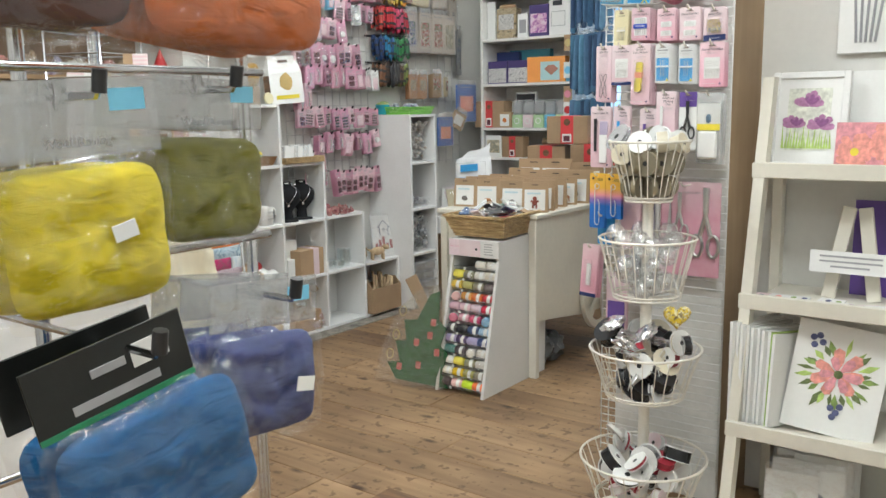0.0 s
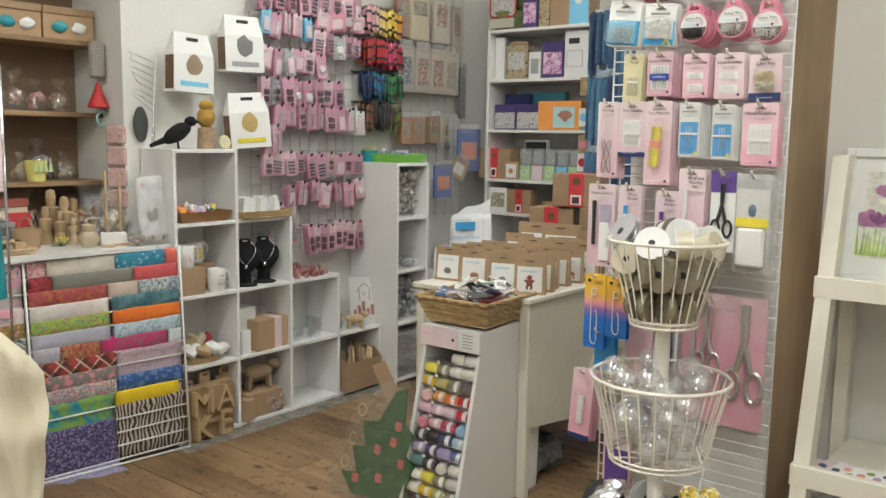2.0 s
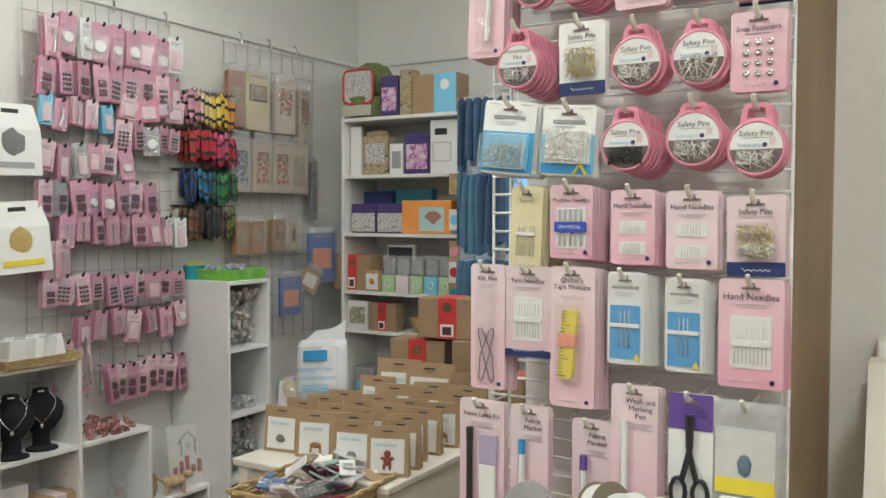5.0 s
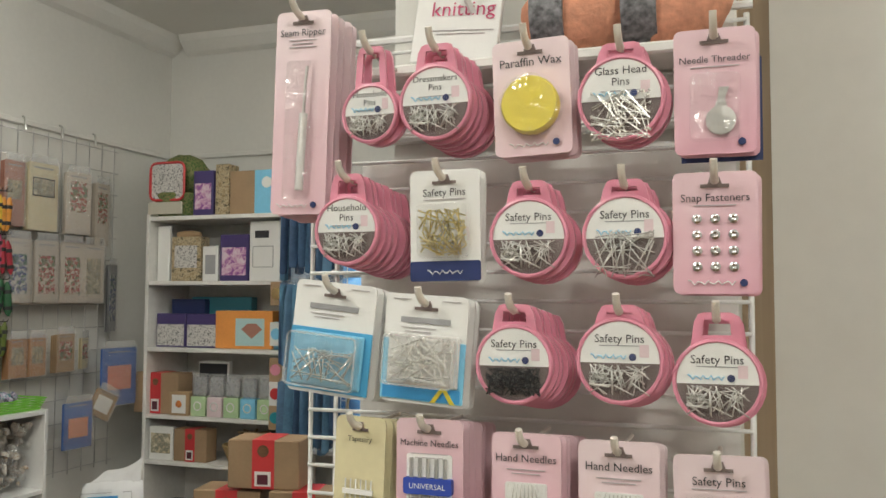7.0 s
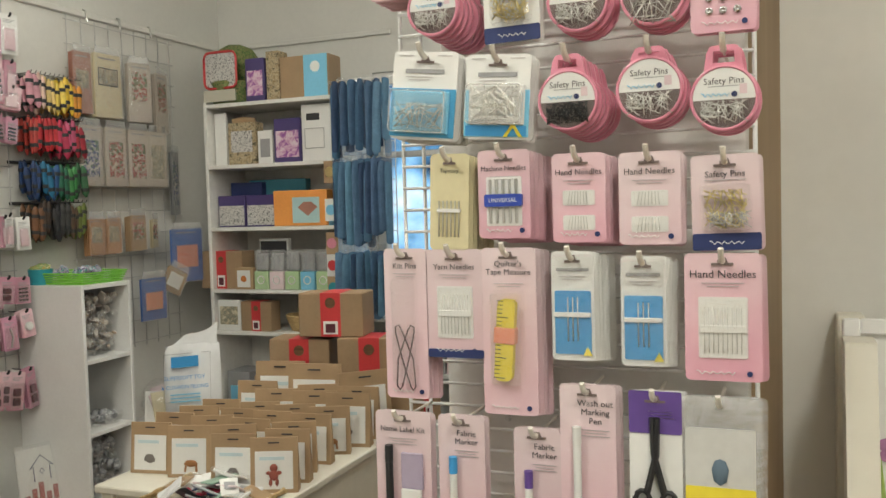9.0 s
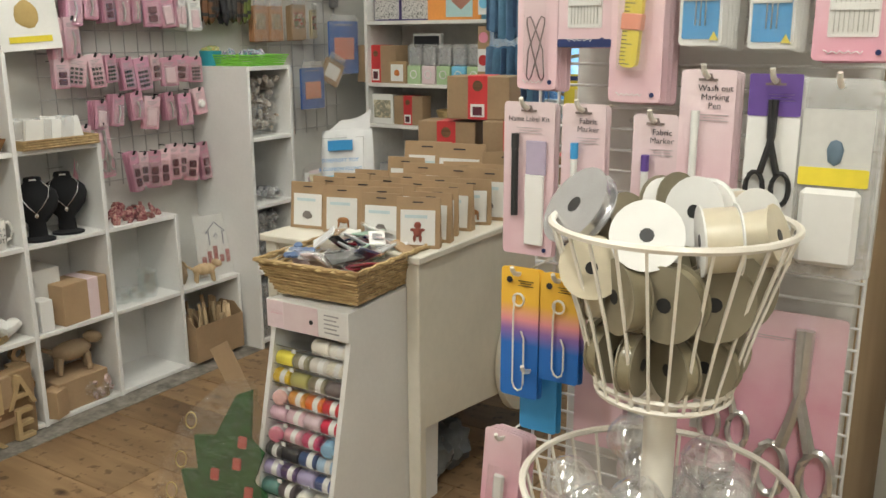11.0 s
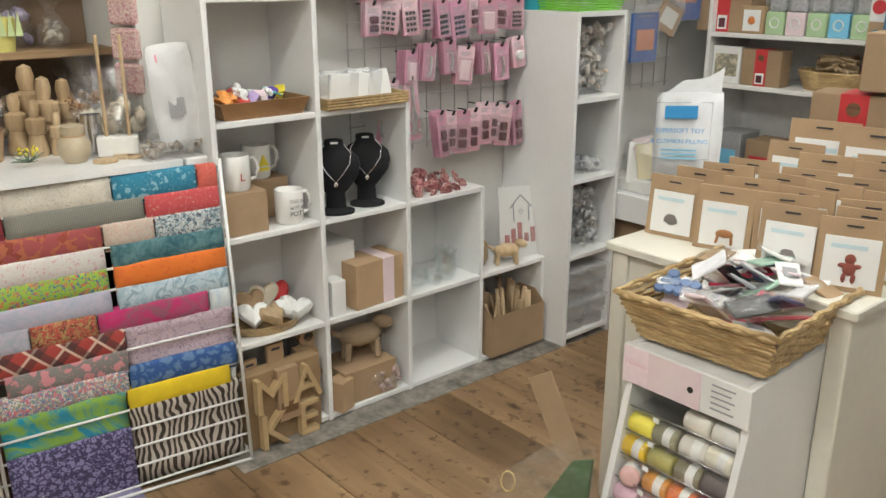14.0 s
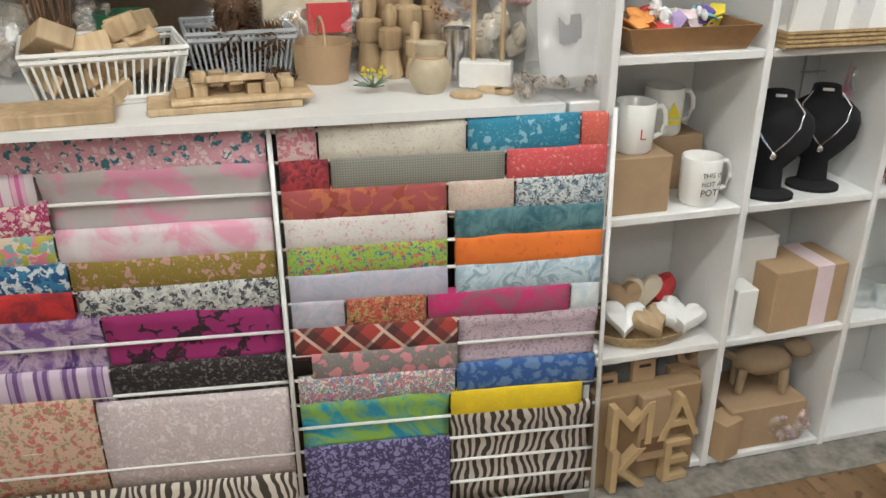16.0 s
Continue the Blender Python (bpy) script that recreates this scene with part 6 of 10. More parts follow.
def animal(m, s, material, label, name="papier_mache_animal"):
    th = thing(name, label, "figurine", m)
    bm = bmesh.new()
    blob(bm, scaled(0, 0, 0.075 * s, 0.07 * s, 0.035 * s, 0.036 * s), 2, 0.12, 2)
    blob(bm, scaled(0.075 * s, 0, 0.105 * s, 0.034 * s, 0.024 * s, 0.022 * s, 0, 20, 0), 2, 0.1, 3)
    tube(bm, [(-0.065 * s, 0, 0.08 * s), (-0.1 * s, 0, 0.1 * s), (-0.115 * s, 0, 0.13 * s)], 0.01 * s, 6, taper=0.5)
    for x in (-0.045, 0.045):
        for y in (-0.018, 0.018):
            tube(bm, [(x * s, y * s, 0.06 * s), (x * s * 1.1, y * s, 0)], 0.012 * s, 7, taper=0.8)
    part("body", bm, material, th)
    return th


animal(pose(FX - 0.08, 3.42, lvl(0) + 0.115, 0, 0, 75), 1.05, MACHE, "brown papier mache animal on a pile")
th = carton("cardboard_box", "open brown box of papier mache blanks", "box", pose(FX - 0.09, 3.41, lvl(0)), 0.16, 0.2, 0.11, CARD)
th = thing("bagged_stock", "clear bag with pinkish craft bits", "bags", pose(FX - 0.02, 3.47, lvl(0)))
heap(th, 16, (-0.03, -0.06, 0.015), (0.02, 0.06, 0.07), 0.024, fabric("pinkish_bits", (0.55, 0.42, 0.42), [(0.3, 0.2, 0.15), (0.75, 0.6, 0.6)], "blotch", 120), 8)
heap(th, 5, (-0.01, -0.05, 0.03), (0.03, 0.05, 0.06), 0.035, FILM, 9, "bag")
th = carton("kraft_box", "small leaning kraft house box", "box", pose(FX - 0.015, 3.295, lvl(0), 0, 0, 20), 0.06, 0.06, 0.10, KRAFT)

# column 3
th = thing("bagged_stock", "flat packs of dark maroon beads on the shelf top", "bags", pose(FX - 0.1, cy_(2), lvl(2)))
heap(th, 40, (-0.10, -0.14, 0.008), (0.09, 0.14, 0.03), 0.024, fabric("maroon_beads", (0.16, 0.03, 0.05), [(0.35, 0.12, 0.12), (0.5, 0.35, 0.3)], "blotch", 200), 12, flat=0.4)
GLASS = film("jar_glass", (0.97, 0.99, 0.99), 0.16, 0.04, 0.15, 0.05)
for x, y, r, h in ((FX - 0.08, 3.65, 0.042, 0.05), (FX - 0.06, 3.76, 0.04, 0.10), (FX - 0.12, 3.80, 0.03, 0.09), (FX - 0.05, 3.70, 0.035, 0.04)):
    th = thing("glass_bowl", "small clear glass vessel in the cube", "glassware", pose(x, y, lvl(1)), "clear glassware")
    part("glass", lathe(bmesh.new(), [(0.0, 0.002), (r * 0.7, 0.0), (r, h * 0.4), (r * 0.85, h * 0.8), (r, h), (r * 0.94, h), (r * 0.8, h * 0.8), (r * 0.9, h * 0.4), (0.0, 0.006)], 24), GLASS, th)

# column 4: craft tray of sticks, sign, small animals
th = thing("cardboard_crate", "brown card carry crate full of wooden pieces", "crate", pose(FX - 0.015, 4.03, lvl(0)))
for lo, hi in (((-0.13, -0.13, 0), (0.045, 0.13, 0.004)), ((0.041, -0.13, 0.0045), (0.045, 0.13, 0.15)), ((-0.13, -0.13, 0.0045), (-0.126, 0.13, 0.15))):
    part("panel", Bx(lo, hi), CARD, th)
for y in (-0.13, 0.126):
    bm = bmesh.new()
    plate(bm, [(-0.126, 0.0045), (0.0405, 0.0045), (0.0405, 0.15), (0.0, 0.19), (-0.08, 0.19), (-0.126, 0.15)], y, y + 0.004)
    part("end_panel", bm, CARD, th)
for k in range(26):
    x, y = rnd.uniform(-0.11, 0.02), rnd.uniform(-0.11, 0.11)
    part("wooden_piece", tube(bmesh.new(), [(x, y, 0.03), (x + rnd.uniform(-0.03, 0.03), y + rnd.uniform(-0.03, 0.03), rnd.uniform(0.14, 0.22))], rnd.uniform(0.005, 0.012), 6), PALEWOOD, th)
th = thing("picture_pack", "clear bag with printed house and stable design", "picture", pose(FX - 0.05, 4.12, lvl(1), -12, 4, 84))
part("sheet", Bx((-0.095, 0, 0), (0.095, 0.004, 0.255), 0.001), PAPER, th)
bm = bmesh.new()
tube(bm, [(-0.03, -0.002, 0.13), (-0.03, -0.002, 0.185), (-0.045, -0.002, 0.18), (0.005, -0.002, 0.225), (0.055, -0.002, 0.18), (0.04, -0.002, 0.185), (0.04, -0.002, 0.13)], 0.002, 4)
tube(bm, [(-0.005, -0.002, 0.165), (0.005, -0.002, 0.155), (0.015, -0.002, 0.165), (0.005, -0.002, 0.175)], 0.0015, 4, True)
part("house_print", bm, NAVY, th)
bm = bmesh.new()
for k in range(5):
    box(bm, (-0.075 + 0.03 * k, -0.002, 0.05 + 0.004 * (k % 2)), (-0.055 + 0.03 * k, -0.0005, 0.085 + 0.02 * (k % 3)), 0.002)
box(bm, (-0.08, -0.002, 0.035), (0.0, -0.0005, 0.04))
part("figures_print", bm, mat("brick_red_print", (0.4, 0.08, 0.07), 0.6), th)
part("sleeve", Bx((-0.105, -0.008, -0.0), (0.105, -0.006, 0.27)), FILM, th)
animal(pose(FX - 0.03, 4.02, lvl(1), 0, 0, 60), 0.7, PALEWOOD, "small wooden animal beside the picture pack", "wooden_animal")
th = thing("craft_pot", "round brown papier mache pot", "pot", pose(FX - 0.09, 3.93, lvl(1)))
part("pot", lathe(bmesh.new(), [(0.03, 0), (0.042, 0.03), (0.04, 0.06), (0.028, 0.08), (0.03, 0.09), (0.0, 0.088)], 18), MACHE, th)


# ---- on the cart: kraft kit bags, boxed kits ----
def kit_bag(m, s, label, motif):
    th = thing("kit_bag", label, "craft kit", m, "kraft kit bags on the cart")
    w, h, d = 0.118 * s, 0.135 * s, 0.035 * s
    bm = bmesh.new()
    a = [bm.verts.new(p) for p in ((-w / 2, -d / 2, 0), (w / 2, -d / 2, 0), (w / 2, d / 2, 0), (-w / 2, d / 2, 0), (-w / 2, -d * 0.24, h * 0.55), (w / 2, -d * 0.24, h * 0.55), (w / 2, d * 0.24, h * 0.55), (-w / 2, d * 0.24, h * 0.55), (-w / 2, -0.002, h), (w / 2, -0.002, h), (w / 2, 0.002, h), (-w / 2, 0.002, h))]
    for q in ((0, 1, 5, 4), (4, 5, 9, 8), (2, 3, 7, 6), (6, 7, 11, 10), (1, 2, 6, 5), (5, 6, 10, 9), (3, 0, 4, 7), (7, 4, 8, 11), (8, 9, 10, 11), (3, 2, 1, 0)):
        bm.faces.new([a[i] for i in q])
    part("bag", bm, KRAFT, th)
    lean = math.degrees(math.atan2(d / 2 - 0.002, h)) * 0.9
    f = pose(0, -d / 2 - 0.0012, 0, -lean, 0, 0)
    part("window", Bx((-w * 0.40, -0.0012, h * 0.07), (w * 0.40, 0, h * 0.76), 0.0005), PAPER, th, "white printed window card", f)
    part("caption", Bx((-w * 0.3, -0.0022, h * 0.60), (w * 0.22, -0.0014, h * 0.66)), mat("pale_blue_print", (0.55, 0.68, 0.72), 0.6) if "pale_blue_print" not in bpy.data.materials else bpy.data.materials["pale_blue_print"], th, "", f)
    part("slot", Bx((-w * 0.12, -0.0016, h * 0.9), (w * 0.12, -0.0002, h * 0.925)), INK, th, "", f)
    bm = bmesh.new()
    if motif == 0:
        blob(bm, scaled(0, -0.003, h * 0.46, 0.010, 0.003, 0.010), 2, 0)
        blob(bm, scaled(0, -0.003, h * 0.33, 0.012, 0.003, 0.014), 2, 0)
        for sg in (-1, 1):
            blob(bm, scaled(sg * 0.013, -0.003, h * 0.37, 0.008, 0.003, 0.005), 1, 0)
            blob(bm, scaled(sg * 0.008, -0.003, h * 0.2, 0.005, 0.003, 0.011), 1, 0)
    elif motif == 1:
        blob(bm, scaled(0.004, -0.003, h * 0.34, 0.012, 0.003, 0.017), 2, 0.2)
        blob(bm, scaled(0.0, -0.003, h * 0.5, 0.007, 0.003, 0.007), 1, 0)
    elif motif == 2:
        blob(bm, scaled(0.006, -0.003, h * 0.28, 0.019, 0.003, 0.009), 2, 0.2)
        tube(bm, [(0.02, -0.003, h * 0.3), (0.022, -0.003, h * 0.12)], 0.003, 5)
        tube(bm, [(-0.006, -0.003, h * 0.3), (-0.01, -0.003, h * 0.12)], 0.003, 5)
    else:
        blob(bm, scaled(0.0, -0.003, h * 0.3, 0.016, 0.003, 0.012), 2, 0.3)
    part("felt_motif", bm, FELTS[motif], th, "", f)
    return th


FELTS = [mat("felt_rust", (0.28, 0.08, 0.06), 0.9), mat("felt_maroon", (0.22, 0.05, 0.05), 0.9), mat("felt_tan", (0.36, 0.17, 0.07), 0.9), mat("felt_grey", (0.2, 0.18, 0.17), 0.9)]
MOT = ["gingerbread figure", "red jumper", "brown dachshund", "grey rabbit"]
ROWSB = [(3.52, [(-1.865, 0), (-1.975, 3)]), (3.56, [(-2.15, 2), (-2.27, 3)]), (3.60, [(-1.87, 1), (-2.04, 0)]), (3.67, [(-1.90, 2), (-2.02, 3), (-2.15, 1), (-2.28, 0)]),
         (3.76, [(-1.885, 0), (-2.01, 2), (-2.13, 3), (-2.26, 1)]), (3.85, [(-1.88, 2), (-2.00, 1), (-2.12, 0), (-2.25, 3)]), (3.94, [(-1.87, 3), (-1.99, 0), (-2.12, 1)]), (4.03, [(-1.88, 1), (-2.02, 0), (-2.24, 2)])]
for y, row in ROWSB:
    for x, mo in row:
        s = 1.0 if y < 3.9 else 1.15
        kit_bag(pose(x + rnd.uniform(-0.008, 0.008), y, KZ + 0.0005, 0, 0, 14 + rnd.uniform(-12, 12)), s, "kraft paper kit bag with white window and %s" % MOT[mo], mo)
kit_bag(pose(-2.08, 4.11, KZ + 0.0005, 0, 0, 10), 1.5, "large kraft kit bag with white window card", 3)
kit_bag(pose(-1.90, 4.10, KZ + 0.0005, 0, 0, 45), 1.4, "tall kraft kit bag standing edge-on", 2)
kit_bag(pose(-2.24, 4.16, KZ + 0.0005, 0, 0, 12), 1.45, "large kraft kit bag with white window card", 3)


def kit_box(m, sx, sy, sz, label, band=0.07):
    th = thing("kit_box", label, "craft kit", m, "boxed kits")
    part("box", box(bmesh.new(), (-sx / 2, -sy / 2, 0), (sx / 2, sy / 2, sz), 0.003), CARD, th)
    part("band", box(bmesh.new(), (-band / 2, -sy / 2 - 0.0015, -0.0), (band / 2, sy / 2 + 0.0015, sz + 0.0015), 0.0008), RED, th, "red paper band")
    part("tag", Bx((-band * 0.36, -sy / 2 - 0.004, sz * 0.06), (band * 0.36, -sy / 2 - 0.002, sz * 0.36)), PAPER, th, "small white picture label")
    part("tag_print", Bx((-band * 0.24, -sy / 2 - 0.005, sz * 0.1), (band * 0.24, -sy / 2 - 0.0042, sz * 0.3)), MAROON, th)
    part("emblem", lathe(bmesh.new(), [(band * 0.26, 0), (band * 0.26, 0.001)], 14, pose(0, -sy / 2 - 0.0016, sz * 0.78, 90, 0, 0)), DARKWOOD, th)
    return th


kit_box(pose(-2.22, 4.27, KZ + 0.0005, 0, 0, 8), 0.22, 0.13, 0.09, "brown kit box with red band at the bottom")
kit_box(pose(-2.21, 4.275, KZ + 0.0915, 0, 0, 10), 0.215, 0.13, 0.17, "brown kit box with red band, stacked")
kit_box(pose(-1.94, 4.28, KZ + 0.0005, 0, 0, 14), 0.22, 0.13, 0.10, "brown kit box with red band at the bottom")
kit_box(pose(-1.955, 4.285, KZ + 0.1015, 0, 0, 12), 0.215, 0.125, 0.17, "brown kit box with red band, stacked")
kit_box(pose(-2.09, 4.285, KZ + 0.273, 0, 0, 10), 0.225, 0.13, 0.145, "brown kit box with red band on top of the stack")
kit_box(pose(-1.795, 4.25, KZ + 0.0005, 0, 0, 76), 0.14, 0.11, 0.17, "brown kit box at the cart's end", 0.05)

# ---- wicker basket on the thread stand ----
bk = thing("wicker_basket", "oblong wicker basket of bagged craft pieces", "basket", pose(-1.972, 3.385, 0.672, 0, 0, 3))
BL, BW = 0.15, 0.205


def brect(z, k, off, wav):
    s = 0.80 + 0.2 * z / 0.085
    pts, n = [], 14
    for (x0, y0), (x1, y1) in (((-1, -1), (1, -1)), ((1, -1), (1, 1)), ((1, 1), (-1, 1)), ((-1, 1), (-1, -1))):
        for i in range(n):
            f = i / n
            x, y = x0 + (x1 - x0) * f, y0 + (y1 - y0) * f
            o = wav * (1 if (i + off) % 2 else -1)
            dx, dy = (0, o if y0 == -1 and y1 == -1 else -o) if y0 == y1 else (o if x0 == 1 else -o, 0)
            pts.append((BL * s * x + dx, BW * s * y + (-dy), z))
    return pts


for k in range(9):
    part("weaver", tube(bmesh.new(), brect(0.004 + 0.0092 * k, k, k, 0.0022), 0.0046, 5, True), WICKER, bk)
for k in range(2):
    part("rim", tube(bmesh.new(), brect(0.088 + 0.005 * k, 0, k, 0.0035), 0.0055, 6, True), WICKER, bk)
part("base", Bx((-BL * 0.79, -BW * 0.79, 0), (BL * 0.79, BW * 0.79, 0.006)), WICKER, bk)
GOODS = [(PAPER, "white"), (mat("white_foil_pack", (.75, .76, .78), 0.2), "glossy white"), (PAPER, "white"), (FILMHAZE, "clear"), (NAVY, "navy"), (mat("crimson_pack", (0.55, 0.03, 0.08), 0.4), "crimson"), (mat("grey_card", (0.4, 0.41, 0.43), 0.5), "grey"), (KRAFT, "kraft"), (PINKPALE, "pale pink"), (mat("sage_pack", (0.3, 0.45, 0.36), 0.4), "sage"), (BLACK, "black")]
for k in range(58):
    m_, nm = GOODS[k % len(GOODS)]
    w, h = rnd.uniform(0.035, 0.06), rnd.uniform(0.05, 0.10)
    th = thing("craft_pack", "small flat %s craft packet lying in the basket" % nm, "craft pack", pose(-1.974 + rnd.uniform(-0.105, 0.105), 3.385 + rnd.uniform(-0.16, 0.16), 0.712 + 0.0013 * k + rnd.uniform(0, 0.008), rnd.uniform(-38, 38), rnd.uniform(-30, 30), rnd.uniform(0, 360)), "packets in the basket")
    bm = box(bmesh.new(), (-w / 2, -h / 2, 0), (w / 2, h / 2, 0.006), 0.002)
    bmesh.ops.subdivide_edges(bm, edges=bm.edges, cuts=1)
    for v in bm.verts:
        v.co.z += 0.006 * noise.noise(v.co * 40 + Vector((k, 0, 0)))
    part("packet", bm, m_, th)
    if k % 3 == 0:
        part("film", box(bmesh.new(), (-w / 2 - 0.004, -h / 2 - 0.006, -0.002), (w / 2 + 0.004, h / 2 + 0.012, 0.013), 0.004), FILM, th)
    elif k % 3 == 1:
        part("label", Bx((-w * 0.3, -h * 0.2, 0.0085), (w * 0.3, h * 0.2, 0.0095)), PAPERGREY, th)
for k in range(9):
    th = thing("button", "round blue glossy button pack in the basket", "buttons", pose(-2.07 + 0.02 * (k % 4), 3.24 + 0.02 * (k // 4), 0.765 + 0.002 * k, 20, 10, 0), "blue buttons")
    part("disc", lathe(bmesh.new(), [(0, 0.006), (0.010, 0.006), (0.012, 0.003), (0.012, 0)], 12), mat("slate_blue_bead", (0.10, 0.16, 0.30), 0.3), th)

# ---- spools in the thread stand ----
SPC = [(0.10, 0.08, 0.09), (0.78, 0.76, 0.70), (0.74, 0.70, 0.62), (0.80, 0.78, 0.72), (0.80, 0.70, 0.10), (0.27, 0.25, 0.15), (0.66, 0.63, 0.58), (0.78, 0.74, 0.62), (0.80, 0.55, 0.02), (0.45, 0.42, 0.12), (0.25, 0.22, 0.14), (0.10, 0.07, 0.07),
       (0.75, 0.48, 0.46), (0.72, 0.32, 0.06), (0.80, 0.20, 0.04), (0.55, 0.04, 0.05), (0.66, 0.44, 0.52), (0.70, 0.50, 0.56), (0.66, 0.52, 0.58), (0.55, 0.03, 0.07), (0.72, 0.22, 0.33), (0.74, 0.40, 0.47), (0.60, 0.04, 0.15), (0.25, 0.50, 0.72),
       (0.05, 0.045, 0.05), (0.03, 0.03, 0.035), (0.05, 0.08, 0.18), (0.35, 0.55, 0.74), (0.42, 0.36, 0.58), (0.10, 0.06, 0.16), (0.40, 0.36, 0.55), (0.06, 0.10, 0.28), (0.08, 0.26, 0.24), (0.45, 0.62, 0.55), (0.10, 0.34, 0.30), (0.05, 0.2, 0.2),
       (0.10, 0.24, 0.10), (0.20, 0.30, 0.12), (0.05, 0.16, 0.12), (0.05, 0.2, 0.3), (0.02, 0.08, 0.10), (0.08, 0.3, 0.38)][:33]
SPM = [mat("spool_thread_%d" % i, c, 0.5, var=0.12, scale=30, bmp=0.6, bscale=500) for i, c in enumerate(SPC)]
NEONY, NEONO = mat("neon_yellow_thread", (0.62, 0.85, 0.03), 0.5, bmp=0.5, bscale=500), mat("neon_orange_thread", (0.9, 0.22, 0.06), 0.5, bmp=0.5, bscale=500)
bm = lathe(bmesh.new(), [(0.011, -0.027), (0.018, -0.0265), (0.0205, -0.023), (0.0205, 0.023), (0.018, 0.0265), (0.011, 0.027)], 16, pose(0, 0, 0, 0, 90, 0))
SPOOL = finish(bm, "thread")
SPLAB = finish(lathe(bmesh.new(), [(0.0208, -0.001), (0.0208, 0.016)], 16, pose(0, 0, 0, 0, 90, 0)), "label")
SPLAB.materials.append(PAPER)
SPCORE = finish(lathe(bmesh.new(), [(0.0095, 0.0264), (0.005, 0.0268), (0.005, 0.02), (0, 0.02)], 12, pose(0, 0, 0, 0, 90, 0)), "core")
SPCORE.materials.append(BLACK)
spm = []
for m_ in SPM + [NEONY, NEONO]:
    me = SPOOL.copy()
    me.materials.append(m_)
    spm.append(me)
NR = 12
for r in range(NR):
    f = r / (NR - 1)
    z = 0.55 - f * 0.51
    y = 3.215 - f * 0.118
    part("wire_shelf", tube(bmesh.new(), [(SX0 + 0.016, y - 0.022, z - 0.012), (SX1 - 0.016, y - 0.022, z - 0.012)], 0.0018, 5), CHROME, stand)
    part("shelf_lip", Bx((SX0 + 0.016, y - 0.024, z - 0.0225), (SX1 - 0.016, y + 0.05, z - 0.0205)), ACRYLIC, stand)
    part("price_tag", Bx((SX0 + 0.07, y - 0.0262, z - 0.024), (SX0 + 0.083, y - 0.0248, z - 0.014)), PAPER, stand)
    for c in range(4):
        if r == 0 and c in (0, 1):
            continue
        i = (r * 4 + c) % len(SPM)
        if r == NR - 1 and c >= 2:
            i = len(SPM) + c - 2
        turned = (r, c) in ((3, 0), (5, 0), (5, 3), (8, 2))
        th = thing("thread_spool", "large spool of coloured sewing thread on its side", "thread", pose(SX0 + 0.042 + 0.0565 * c + rnd.uniform(-0.002, 0.002), y, z - 0.0015, rnd.uniform(0, 360) if not turned else 0, 0, -75 if turned else rnd.uniform(-6, 6)), "thread spools")
        part("thread", spm[i], SPM[0], th)
        if (r * 5 + c * 3) % 7 < 5:
            part("label", SPLAB, PAPER, th)
        part("core", SPCORE, BLACK, th)
        if rnd.random() < 0.5:
            part("film", box(bmesh.new(), (-0.028, -0.021, -0.016), (0.028, 0.019, 0.021), 0.006), FILM, th)

# ---- bagged felt christmas tree and card tube leaning on the stand ----
th = thing("felt_tree", "green felt christmas tree in a clear bag", "decoration", pose(-2.19, 3.045, 0.0, -8, 5, 16))
pts = [(-0.10, 0.02), (-0.15, 0.09), (-0.09, 0.10), (-0.12, 0.19), (-0.07, 0.20), (-0.09, 0.29), (-0.03, 0.30), (0.02, 0.42), (0.06, 0.44), (0.07, 0.31), (0.11, 0.28), (0.09, 0.20), (0.13, 0.17), (0.11, 0.08), (0.15, 0.02)]
bm = bmesh.new()
plate(bm, pts, -0.008, 0.004)
part("felt", bm, FELTGREEN, th)
for x, z in ((0.05, 0.3), (-0.02, 0.2), (0.08, 0.17), (0.0, 0.1), (-0.09, 0.08), (0.04, 0.24)):
    part("felt_patch", Bx((x - 0.012, -0.012, z - 0.016), (x + 0.012, -0.0085, z + 0.016), 0.003), mat("felt_pink_patch", (0.62, 0.16, 0.14), 0.9) if "felt_pink_patch" not in bpy.data.materials else bpy.data.materials["felt_pink_patch"], th, "", pose(0, 0, 0))
bm = bmesh.new()
for x, z in ((-0.1, 0.33), (-0.12, 0.22), (-0.14, 0.13)):
    tube(bm, [(x + 0.016 * math.cos(a), -0.012, z + 0.022 * math.sin(a)) for a in (2 * math.pi * k / 12 for k in range(12))], 0.0018, 4, True)
part("rings", bm, GOLD, th)
bm = bmesh.new()
a = [(-0.20, 0.0), (-0.18, 0.18), (-0.12, 0.34), (-0.02, 0.45), (0.06, 0.47), (0.10, 0.32), (0.13, 0.1), (0.14, 0.0)]
n = 7
grid_ = []
for i, (x, z) in enumerate(a):
    grid_.append([bm.verts.new((x, -0.018, z)), bm.verts.new((x, 0.012, z))])
for s in (0, 1):
    bm.faces.new([g[s] for g in grid_])
bmesh.ops.triangulate(bm, faces=bm.faces)
bmesh.ops.subdivide_edges(bm, edges=bm.edges, cuts=4, use_grid_fill=True)
for v in bm.verts:
    v.co.y += 0.012 * noise.noise(v.co * 14)
for f in bm.faces:
    f.smooth = True
part("bag", bm, film("old_cellophane", (0.95, 0.93, 0.88), 0.12, 0.10, 1.0, 0.05), th, "crinkled yellowed cellophane bag")
th = thing("cardboard_flap", "bent brown cardboard sheet leaning behind the tree", "cardboard", pose(-2.175, 3.33, 0.0, -14, -28, 30))
part("sheet", box(bmesh.new(), (-0.03, -0.003, 0), (0.03, 0.003, 0.5), 0.001), CARD, th)
th = thing("plastic_tool", "teal plastic cutter with long handle by the cart", "tool", pose(-2.20, 3.47, 0.0, -6, 0, 20))
